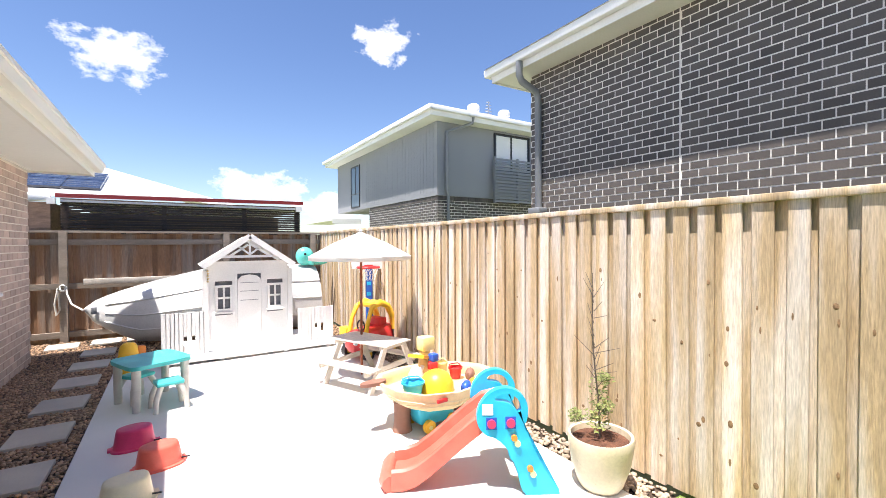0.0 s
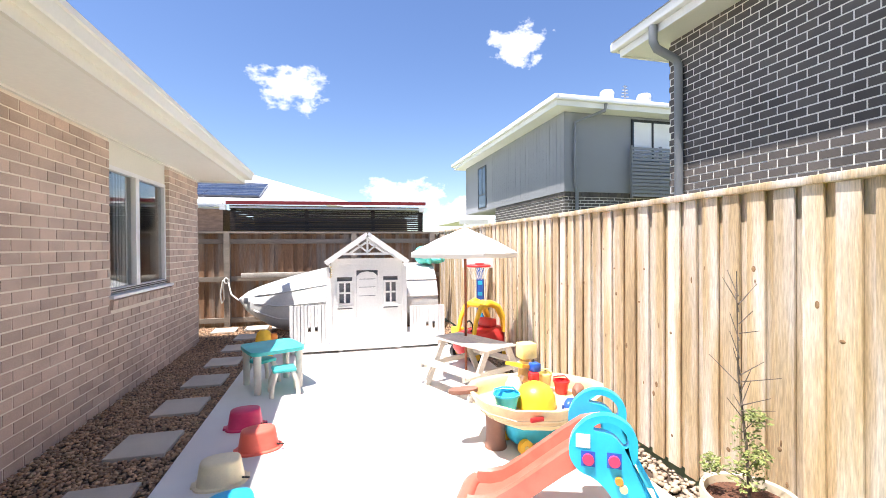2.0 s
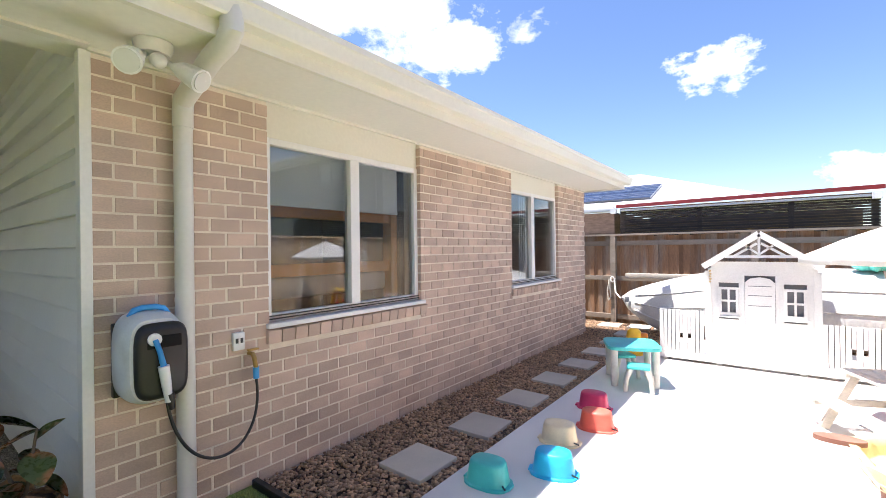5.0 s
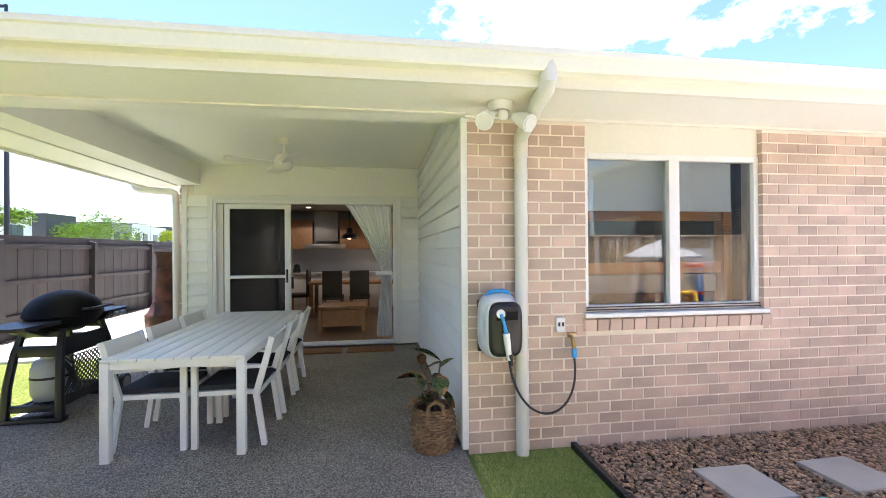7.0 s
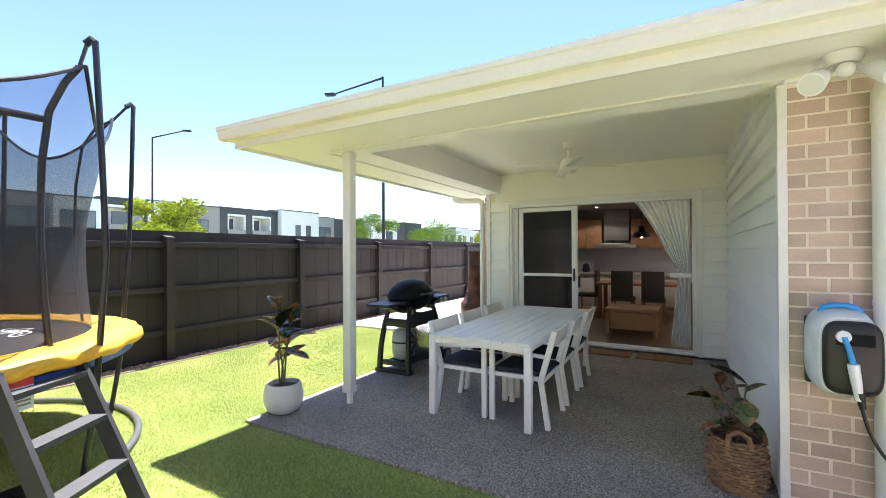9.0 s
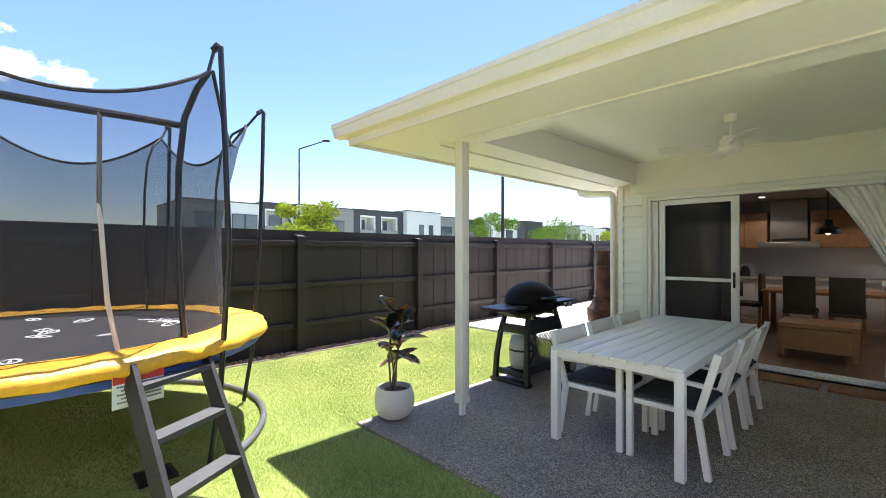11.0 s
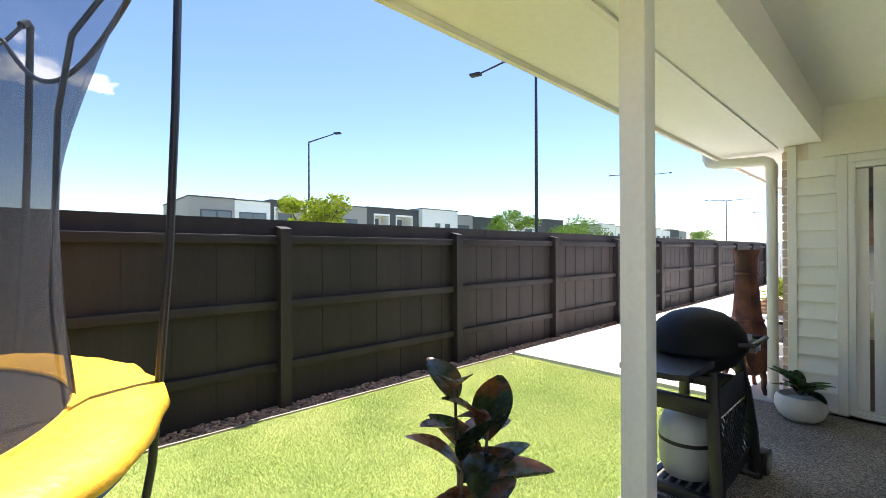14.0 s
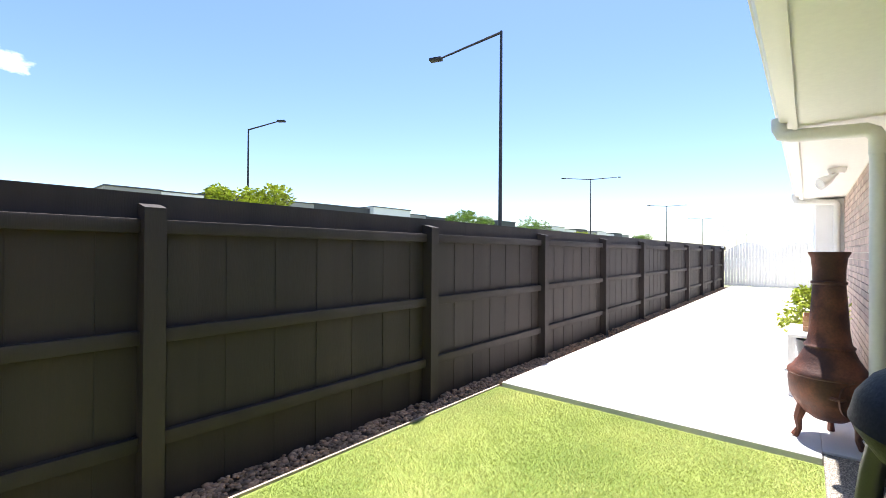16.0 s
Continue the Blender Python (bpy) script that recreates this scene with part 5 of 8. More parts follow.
def armchair():
    """A white armchair that faces -y: front legs at y = -0.25, back legs at y = 0.25."""
    c = thing("outdoor_chair", "white metal outdoor armchair with a charcoal seat pad", "chair", 0, 0, 0.012, 0, "chairs round the outdoor table")
    part("seat_frame", bars((-0.24, -0.25, 0.385, -0.21, 0.22, 0.42), (0.21, -0.25, 0.385, 0.24, 0.22, 0.42), (-0.21, -0.25, 0.385, 0.21, -0.22, 0.42), (-0.21, 0.19, 0.385, 0.21, 0.22, 0.42)), M_ALU, c)
    part("seat", bars((-0.225, -0.24, 0.422, 0.225, 0.215, 0.465), bevel=0.014), M_CUSH, c)
    for s in (-1, 1):
        part("front_leg", bars((s * 0.25 - 0.02, -0.27, 0, s * 0.25 + 0.02, -0.225, 0.63), bevel=0.004), M_ALU, c)
        bm = bmesh.new()
        beam(bm, (s * 0.25, 0.25, 0), (s * 0.25, 0.19, 0.40), 0.038, 0.04, (0, 1, 0))
        part("back_leg", bm, M_ALU, c)
        part("arm", beam(bmesh.new(), (s * 0.25, -0.25, 0.632), (s * 0.25, 0.235, 0.60), 0.042, 0.022), M_ALU, c)
        part("back_post", beam(bmesh.new(), (s * 0.25, 0.19, 0.39), (s * 0.25, 0.31, 0.82), 0.032, 0.045, (0, 1, 0)), M_ALU, c)
    part("backrest", beam(bmesh.new(), (-0.236, 0.292, 0.745), (0.236, 0.292, 0.745), 0.018, 0.15, (0, 0.28, 1)), M_ALU, c)
    for x in (-0.216, 0.216):
        part("cushion_tie", bars((x - 0.016, 0.18, 0.43, x + 0.016, 0.225, 0.45)), M_CUSH, c)
    return c


chair = armchair()
chair.matrix_basis = pose(-2.34, -1.19, 0.012, 0, 0, 0)
for x in (-2.98, -3.62):
    copy_thing(chair, pose(x, -1.19, 0.012, 0, 0, 1.5))
for x in (-2.34, -2.98, -3.62):
    copy_thing(chair, pose(x, -1.76, 0.012, 0, 0, 180))

# ---- barbecue ----
bbq = thing("barbecue", "black portable gas barbecue on a plastic cart", "barbecue", -3.25, -3.06, 0.012)
bbq.scale = (1.08, 1.08, 0.99)
prof = [(0.0, 1.13), (0.06, 1.128), (0.15, 1.10), (0.22, 1.05), (0.265, 0.985), (0.28, 0.92), (0.285, 0.905), (0.0, 0.905)]
part("lid", lathe(bmesh.new(), prof, 36, (0, 0, 0), 1.22, 0.88), M_BLACKPAINT, bbq, smooth=60)
part("bowl", lathe(bmesh.new(), [(0.0, 0.74), (0.13, 0.745), (0.22, 0.80), (0.275, 0.88), (0.282, 0.902), (0.0, 0.902)], 36, (0, 0, 0), 1.2, 0.87), M_BLACKPAINT, bbq, smooth=60)
part("lid_handle", tube(bmesh.new(), [(-0.16, 0.24, 0.96), (-0.15, 0.30, 0.965), (0.15, 0.30, 0.965), (0.16, 0.24, 0.96)], 0.014, 10), M_BLACK, bbq)
for s in (-1, 1):
    t = part("side_table", slab(bmesh.new(), [(s * 0.30, -0.17), (s * 0.66, -0.16), (s * 0.70, -0.1), (s * 0.70, 0.1), (s * 0.66, 0.16), (s * 0.30, 0.17)], 0.03, "z", 0.85), M_BLACK, bbq)
    part("table_bracket", beam(bmesh.new(), (s * 0.32, 0, 0.75), (s * 0.55, 0, 0.845), 0.16, 0.02), M_BLACK, t)
    for q in (-1, 1):
        bm = bmesh.new()
        tube(bm, [(s * 0.37, q * 0.2, 0.02), (s * 0.355, q * 0.19, 0.30), (s * 0.31, q * 0.165, 0.6), (s * 0.25, q * 0.14, 0.80)], [0.05, 0.045, 0.042, 0.04], 10, flat=0.7)
        part("leg", bm, M_BLACK, bbq)
    part("base_rail", bars((s * 0.37 - 0.045, -0.24, 0.0, s * 0.37 + 0.045, 0.24, 0.045), bevel=0.012), M_BLACK, bbq)
    part("cross_bar", bars((s * 0.31 - 0.025, -0.165, 0.56, s * 0.31 + 0.025, 0.165, 0.66), bevel=0.012), M_BLACK, bbq)
    part("top_bar", bars((s * 0.265 - 0.03, -0.15, 0.73, s * 0.265 + 0.03, 0.15, 0.79), bevel=0.012), M_BLACK, bbq)
    part("lower_bar", bars((s * 0.36 - 0.025, -0.19, 0.09, s * 0.36 + 0.025, 0.19, 0.15), bevel=0.01), M_BLACK, bbq)
for k in range(7):
    part("shelf_slat", bars((-0.34, -0.17 + k * 0.052, 0.10, 0.34, -0.145 + k * 0.052, 0.118)), M_BLACK, bbq)
part("lower_panel", bars((-0.33, 0.175, 0.12, 0.33, 0.185, 0.20)), M_BLACK, bbq)
part("upper_panel", bars((-0.30, 0.165, 0.55, 0.30, 0.175, 0.72)), M_BLACK, bbq)
for k in range(13):
    x = -0.30 + k * 0.05
    part("mesh_wire", beam(bmesh.new(), (max(-0.31, x - 0.17), 0.18, 0.20 + max(0, -0.31 - (x - 0.17))), (min(0.31, x + 0.17), 0.178, 0.54), 0.012, 0.006, (0, 1, 0)), M_BLACK, bbq)
    part("mesh_wire", beam(bmesh.new(), (min(0.31, x + 0.17), 0.182, 0.20), (max(-0.31, x - 0.17), 0.18, 0.54), 0.012, 0.006, (0, 1, 0)), M_BLACK, bbq)
for q in (-1, 1):
    wl_ = part("wheel", tube(bmesh.new(), [(-0.44, q * 0.22, 0.085), (-0.44, q * 0.262, 0.085)], 0.085, 24), M_BLACK, bbq)
    part("hub", tube(bmesh.new(), [(-0.44, q * 0.2625, 0.085), (-0.44, q * 0.268, 0.085)], 0.06, 20), M_GREYPIPE, wl_)
for k in (0, 1):
    part("knob", tube(bmesh.new(), [(-0.42 - 0.1 * k, 0.17, 0.83), (-0.42 - 0.1 * k, 0.205, 0.83)], 0.028, 16), M_STEEL, bbq)
gas = thing("gas_bottle", "grey gas bottle with a black strap on the cart shelf", "gas bottle", -3.10, -3.08, 0.144)
part("tank", lathe(bmesh.new(), [(0.0, 0.0), (0.12, 0.0), (0.13, 0.03), (0.145, 0.06), (0.148, 0.20), (0.148, 0.28), (0.12, 0.36), (0.04, 0.39), (0.0, 0.39)], 28), mat("grey_gas_paint", (0.48, 0.52, 0.50), 0.4, 0.05, 4, 60, 0.03), gas, smooth=60)
part("collar", lathe(bmesh.new(), [(0.075, 0.37), (0.08, 0.44), (0.07, 0.44), (0.066, 0.37)], 20), M_REELG, gas)
part("strap", lathe(bmesh.new(), [(0.1485, 0.20), (0.151, 0.20), (0.151, 0.222), (0.1485, 0.222)], 28), M_BLACK, gas)

# ---- chiminea ----
chim = thing("chiminea", "rust-brown cast iron chiminea on three legs", "chiminea", -5.72, -3.31, 0.022, 35)
chim.scale = (0.86, 0.86, 1.065)
M_RUST = mat("rusted_cast_iron", (0.075, 0.03, 0.02), 0.62, 0.3, 5, 60, 0.3, col2=(0.14, 0.05, 0.028), metal=0.25)
part("belly", lathe(bmesh.new(), [(0.0, 0.14), (0.12, 0.15), (0.22, 0.21), (0.285, 0.32), (0.30, 0.42), (0.295, 0.47), (0.305, 0.48), (0.30, 0.50), (0.27, 0.52), (0.21, 0.60), (0.18, 0.66), (0.165, 0.68)], 36), M_RUST, chim, smooth=50)
part("neck", lathe(bmesh.new(), [(0.18, 0.675), (0.185, 0.69), (0.16, 0.71), (0.145, 0.8), (0.125, 1.05), (0.118, 1.14), (0.13, 1.15), (0.13, 1.165), (0.117, 1.17), (0.118, 1.25), (0.13, 1.34), (0.15, 1.375), (0.15, 1.385), (0.135, 1.385), (0.11, 1.25), (0.10, 1.0)], 36), M_RUST, chim, smooth=50)
for k in range(3):
    a = radians(20 + 120 * k)
    c, s = math.cos(a), math.sin(a)
    part("leg", tube(bmesh.new(), [(0.2 * c, 0.2 * s, 0.24), (0.24 * c, 0.24 * s, 0.14), (0.23 * c, 0.23 * s, 0.06), (0.27 * c, 0.27 * s, 0.0)], [0.045, 0.035, 0.025, 0.03], 8), M_RUST, chim)
for k in range(2):
    a = radians(-25 + 130 * k)
    c, s = math.cos(a), math.sin(a)
    part("side_handle", tube(bmesh.new(), [(0.29 * c - 0.05 * s, 0.29 * s + 0.05 * c, 0.36), (0.335 * c, 0.335 * s, 0.36), (0.29 * c + 0.05 * s, 0.29 * s - 0.05 * c, 0.36)], 0.012, 8), M_RUST, chim)
part("fire_door", slab(bmesh.new(), oval(0, 0.35, 0.13, 0.12, 20, 2.6), 0.02, "x", 0.275), M_RUST, chim)

# plant table and pots further along the side path
ptab = thing("plant_stand", "white weathered timber potting table", "table", -7.3, -3.33, 0.022)
part("tabletop", bars((-0.45, -0.27, 0.60, 0.45, 0.22, 0.63), bevel=0.004), M_WHITE, ptab)
part("shelf", bars((-0.42, -0.22, 0.16, 0.42, 0.2, 0.18)), M_WHITE, ptab)
for sx in (-0.42, 0.42):
    for sy in (-0.24, 0.19):
        part("leg", bars((sx - 0.025, sy - 0.025, 0, sx + 0.025, sy + 0.025, 0.60)), M_WHITE, ptab)
crate = thing("timber_crate", "small timber slat crate on the potting table", "crate", -7.35, -3.33, 0.652)
for k in range(3):
    part("slat", bars((-0.2, -0.15, 0.005 + k * 0.055, 0.2, -0.138, 0.05 + k * 0.055)), M_OAK, crate)
    part("slat", bars((-0.2, 0.138, 0.005 + k * 0.055, 0.2, 0.15, 0.05 + k * 0.055)), M_OAK, crate)
    for s in (-1, 1):
        part("end_slat", bars((s * 0.2 - 0.006, -0.138, 0.005 + k * 0.055, s * 0.2 + 0.006, 0.138, 0.05 + k * 0.055)), M_OAK, crate)
part("bottom", bars((-0.194, -0.137, 0.0, 0.194, 0.137, 0.012)), M_OAK, crate)
bush = thing("potted_bush", "feathery lime green potted shrub on the side path", "plant", -8.4, -3.36, 0.022)
M_TERRA = mat("dark_pot_glaze", (0.05, 0.05, 0.052), 0.4, 0.1, 4, 60, 0.05)
part("pot", lathe(bmesh.new(), [(0.0, 0.0), (0.15, 0.0), (0.2, 0.3), (0.21, 0.36), (0.19, 0.36), (0.18, 0.3), (0.0, 0.3)], 24), M_TERRA, bush)
for k in range(12):
    a = k * 2.4
    part("stem", tube(bmesh.new(), [(0, 0, 0.3), (0.12 * math.cos(a), 0.12 * math.sin(a), 0.6), (0.25 * math.cos(a), 0.25 * math.sin(a), 0.85)], [0.008, 0.006, 0.003], 5), M_LEAF_D, bush)
leaf_cloud("foliage", [(Vector((0, 0, 0.75)), 0.34, 0.9), (Vector((0.1, -0.1, 0.6)), 0.3, 0.7), (Vector((-0.1, -0.05, 0.9)), 0.2, 0.8)], 1500, 0.04, M_LEAF, bush, 71)

# ---- pot plants ----
M_RUBBER = mat("rubber_plant_leaf", (0.085, 0.115, 0.04), 0.28, 0.2, 7, 40, 0.03, col2=(0.32, 0.15, 0.07), cut=(0.44, 0.54), rnd=0.35)
M_TERRAZZO = mat("speckled_white_terrazzo", (0.66, 0.66, 0.64), 0.7, 0.05, 2, 90, 0.08, col2=(0.66, 0.66, 0.64))


def speckle(m, dark=(0.3, 0.27, 0.24), scale=110):
    n, l = m.node_tree.nodes, m.node_tree.links
    b = n["Principled BSDF"]
    src = b.inputs["Base Color"].links[0].from_socket
    v = n.new("ShaderNodeTexVoronoi")
    v.inputs["Scale"].default_value = scale
    l.new(n.new("ShaderNodeNewGeometry").outputs["Position"], v.inputs["Vector"])
    r = n.new("ShaderNodeMapRange")
    r.inputs["From Min"].default_value, r.inputs["From Max"].default_value = 0.16, 0.22
    r.inputs["To Min"].default_value, r.inputs["To Max"].default_value = 0.75, 0.0
    l.new(v.outputs["Distance"], r.inputs["Value"])
    x = n.new("ShaderNodeMix")
    x.data_type = "RGBA"
    x.inputs["B"].default_value = (*dark, 1)
    l.new(r.outputs[0], x.inputs["Factor"]), l.new(src, x.inputs["A"]), l.new(x.outputs["Result"], b.inputs["Base Color"])
    return m


speckle(M_TERRAZZO, (0.33, 0.30, 0.27), 75)


def broad_leaf(length, width, droop):
    """One thick oval leaf from its stalk at the origin along +x, folded along its midrib."""
    bm = bmesh.new()
    n = 9
    rows_ = []
    for i in range(n + 1):
        t = i / n
        w = width * math.sin(math.pi * min(1, t * 0.96 + 0.02)) ** 0.75 / 2
        z = -droop * t * t * length
        rows_.append([bm.verts.new((t * length, s * w, z + abs(s) * w * 0.35)) for s in (-1, -0.5, 0, 0.5, 1)])
    for a, b in zip(rows_, rows_[1:]):
        for j in range(4):
            bm.faces.new((a[j], a[j + 1], b[j + 1], b[j]))
    r = bmesh.ops.solidify(bm, geom=bm.faces[:], thickness=0.0015)
    return bm


def rubber_plant(parent, stems, leaves, seed, lmin, lmax, base_z, first=0.45):
    r = random.Random(seed)
    kinds = [mesh_of("leaf", broad_leaf(k, k * 0.58, d), M_RUBBER, 50) for k, d in ((lmin, 0.15), ((lmin + lmax) / 2, 0.3), (lmax, 0.1))]
    for s in range(len(stems)):
        (x0, y0), (x1, y1), top = stems[s]
        pts = [(x0, y0, base_z), (x0 * 0.5 + x1 * 0.5 + 0.02, (y0 + y1) / 2, (base_z + top) / 2), (x1, y1, top)]
        st = part("stem", tube(bmesh.new(), pts, [0.009, 0.008, 0.005], 8), M_BARK, parent)
        for k in range(leaves):
            t = first + (1 - first) * k / max(1, leaves - 1)
            p = Vector(pts[1]).lerp(Vector(pts[2]), max(0, (t - 0.5) * 2)) if t >= 0.5 else Vector(pts[0]).lerp(Vector(pts[1]), t * 2)
            ob = new("leaf", kinds[r.randrange(3)])
            ob.parent = st
            pitch = r.uniform(-70, -25) if k >= leaves - 2 else r.uniform(-40, 25)
            ob.matrix_basis = pose(*p, 0, pitch, 137 * k + s * 60 + r.uniform(-25, 25))


pot1 = thing("potted_rubber_plant", "rubber plant in a speckled white round pot at the lawn edge", "plant", -1.33, -3.22, 0.012)
part("pot", lathe(bmesh.new(), [(0.0, 0.0), (0.10, 0.0), (0.145, 0.03), (0.172, 0.09), (0.178, 0.15), (0.17, 0.215), (0.152, 0.27), (0.14, 0.27), (0.145, 0.22), (0.0, 0.22)], 36), M_TERRAZZO, pot1, smooth=60)
part("soil", lathe(bmesh.new(), [(0.0, 0.235), (0.08, 0.232), (0.144, 0.224)], 20), M_SOIL, pot1)
rubber_plant(pot1, [((0.01, 0.02), (-0.05, 0.05), 0.86), ((-0.02, 0.0), (0.03, -0.04), 1.0), ((0.02, -0.02), (0.10, 0.07), 0.80), ((0.0, -0.03), (-0.11, -0.08), 0.60)], 6, 3, 0.17, 0.26, 0.22, 0.66)

basket = thing("basket_rubber_plant", "rubber plant in a woven seagrass basket by the pier", "plant", -1.83, 0.33, 0.012)
M_WEAVE = mat("seagrass", (0.22, 0.13, 0.065), 0.85, 0.25, 12, 60, 0.2, rnd=0.35, island=True)
bm = bmesh.new()
wr = random.Random(8)
for j in range(17):
    z = 0.012 + j * 0.0185
    rad = 0.135 + 0.028 * math.sin(math.pi * min(1, j / 17 + 0.05))
    for i in range(26):
        a0, a1 = 2 * math.pi * i / 26, 2 * math.pi * (i + 1.12) / 26
        am = (a0 + a1) / 2
        bump_ = 0.008 if (i + j) % 2 else -0.002
        tube(bm, [(rad * math.cos(a0), rad * math.sin(a0), z), ((rad + bump_) * math.cos(am), (rad + bump_) * math.sin(am), z + wr.uniform(-0.003, 0.003)), (rad * math.cos(a1), rad * math.sin(a1), z)], 0.0105, 5)
part("weave", bm, M_WEAVE, basket, kind="stuff")
part("liner", lathe(bmesh.new(), [(0.0, 0.0), (0.128, 0.0), (0.15, 0.15), (0.142, 0.29), (0.0, 0.27)], 24), M_SOIL, basket)
for s in (-1, 1):
    part("handle", tube(bmesh.new(), [(s * 0.145, -0.06, 0.29), (s * 0.15, -0.05, 0.36), (s * 0.15, 0.0, 0.39), (s * 0.15, 0.05, 0.36), (s * 0.145, 0.06, 0.29)], 0.015, 8), M_WEAVE, basket)
rubber_plant(basket, [((0.0, 0.02), (-0.06, -0.08), 0.60), ((0.02, 0.0), (0.06, 0.05), 0.66), ((0.0, -0.02), (0.10, -0.10), 0.50)], 5, 9, 0.13, 0.22, 0.27)

pot2 = thing("low_bowl_plant", "broad-leaved plant in a speckled white bowl pot", "plant", -5.08, -2.79, 0.012)
part("pot", lathe(bmesh.new(), [(0.0, 0.0), (0.11, 0.0), (0.16, 0.04), (0.185, 0.11), (0.18, 0.18), (0.165, 0.215), (0.15, 0.215), (0.155, 0.17), (0.0, 0.17)], 32), M_TERRAZZO, pot2, smooth=60)
M_BROAD = mat("glossy_green_leaf", (0.045, 0.10, 0.025), 0.3, 0.2, 4, 40, 0.03, rnd=0.35)
lk = [mesh_of("leaf", broad_leaf(k, k * 0.42, d), M_BROAD, 50) for k, d in ((0.22, 0.3), (0.28, 0.45), (0.18, 0.2))]
pr = random.Random(3)
for k in range(17):
    ob = new("leaf", lk[k % 3])
    ob.parent = pot2
    ob.matrix_basis = pose(0.02 * math.cos(k), 0.02 * math.sin(k), 0.20 + pr.uniform(0, 0.06), 0, pr.uniform(-65, -15), 137.5 * k)

# ---- trampoline ----
TX, TY, TZ = 0.95, -4.68, 0.875
tramp = thing("trampoline", "round trampoline with yellow safety pad and black net", "trampoline", TX, TY, -0.01)
M_MATB = mat("black_jump_mat", (0.02, 0.02, 0.021), 0.7, 0.1, 3, 120, 0.1)
M_PAD = mat("yellow_vinyl_pad", (0.85, 0.44, 0.03), 0.45, 0.12, 3, 30, 0.25, dist=0.02)
M_POLE = mat("black_powdercoat_tube", (0.018, 0.018, 0.02), 0.35, 0.1, 4, 60, 0.03)
M_LADDER = mat("scuffed_black_steel", (0.016, 0.016, 0.017), 0.6, 0.25, 5, 60, 0.05)
M_TREAD = mat("worn_grey_tread", (0.085, 0.085, 0.085), 0.55, 0.3, 8, 60, 0.1, col2=(0.05, 0.05, 0.05))
M_PRINT = mat("white_mat_print", (0.8, 0.8, 0.78), 0.7, 0.05, 5, 60, 0)
part("jump_mat", lathe(bmesh.new(), [(0.0, TZ), (1.29, TZ), (1.29, TZ - 0.012), (0.0, TZ - 0.012)], 64), M_MATB, tramp)
bm = bmesh.new()
seg = 96
rings = []
for r0, z0 in ((1.27, TZ + 0.012), (1.34, TZ + 0.03), (1.50, TZ + 0.032), (1.595, TZ + 0.005), (1.61, TZ - 0.05), (1.58, TZ - 0.075), (1.53, TZ - 0.03), (1.30, TZ - 0.015)):
    rings.append([bm.verts.new(((r0 + 0.012 * math.sin(i * 0.98) * (r0 > 1.57)) * math.cos(2 * math.pi * i / seg), (r0 + 0.012 * math.sin(i * 0.98) * (r0 > 1.57)) * math.sin(2 * math.pi * i / seg), z0 + 0.008 * math.sin(i * 1.7 + r0 * 9))) for i in range(seg)])
for a, b in zip(rings, rings[1:] + rings[:1]):
    for i in range(seg):
        bm.faces.new((a[i], a[(i + 1) % seg], b[(i + 1) % seg], b[i]))
part("safety_pad", bm, M_PAD, tramp, "bright yellow quilted edge pad", smooth=70)
part("frame_ring", tube(bmesh.new(), [(1.53 * math.cos(a), 1.53 * math.sin(a), TZ - 0.07) for a in (2 * math.pi * i / 64 for i in range(65))], 0.024, 8), M_POLE, tramp)
part("base_ring", tube(bmesh.new(), [(1.58 * math.cos(a), 1.58 * math.sin(a), 0.03) for a in (2 * math.pi * i / 64 for i in range(65))], 0.026, 10), mat("dull_grey_tube", (0.10, 0.10, 0.105), 0.4, 0.1, 3, 40, 0.03), tramp)
part("blue_skirt", lathe(bmesh.new(), [(1.545, TZ - 0.075), (1.548, TZ - 0.13), (1.54, TZ - 0.13), (1.538, TZ - 0.075)], 64), plastic("blue_skirt_vinyl", (0.03, 0.08, 0.35)), tramp)
ANG = [radians(a) for a in (124.3, 177.5, 228, 288, 346, 415)]
for a in ANG:
    c, s = math.cos(a), math.sin(a)

    def at(r, z):
        return (r * c, r * s, z)
    tip = 1.56 if a is ANG[0] else 1.67
    p = part("net_pole", tube(bmesh.new(), [at(1.48, 0.01), at(1.56, 0.5), at(1.59, 0.92), at(1.63, 1.5), at(tip * 0.5 + 0.82, 2.2), at(tip, 2.93)], 0.0195, 10), M_POLE, tramp, smooth=70)
    part("pole_cap", tube(bmesh.new(), [at(tip, 2.92), at(tip - 0.02, 2.945), at(tip - 0.06, 2.91)], 0.024, 8), M_POLE, p)
    part("net_strap", tube(bmesh.new(), [at(tip - 0.05, 2.915), at(1.46 if tip < 1.6 else 1.505, 2.755)], 0.012, 6), M_POLE, p)
    part("net_sleeve", tube(bmesh.new(), [at(1.275, TZ + 0.01), at(1.24, 1.2), at(1.215, 1.65), at(1.225, 2.1), at(1.27, 2.45), at(1.37, 2.65), at(1.46 if tip < 1.6 else 1.505, 2.755)], 0.022 if tip < 1.6 else 0.012, 8), M_POLE, p, smooth=70)
M_NET = netting("black_safety_net", (0.026, 0.027, 0.031), 0.6)
bm = bmesh.new()
cols = 96
prev = None
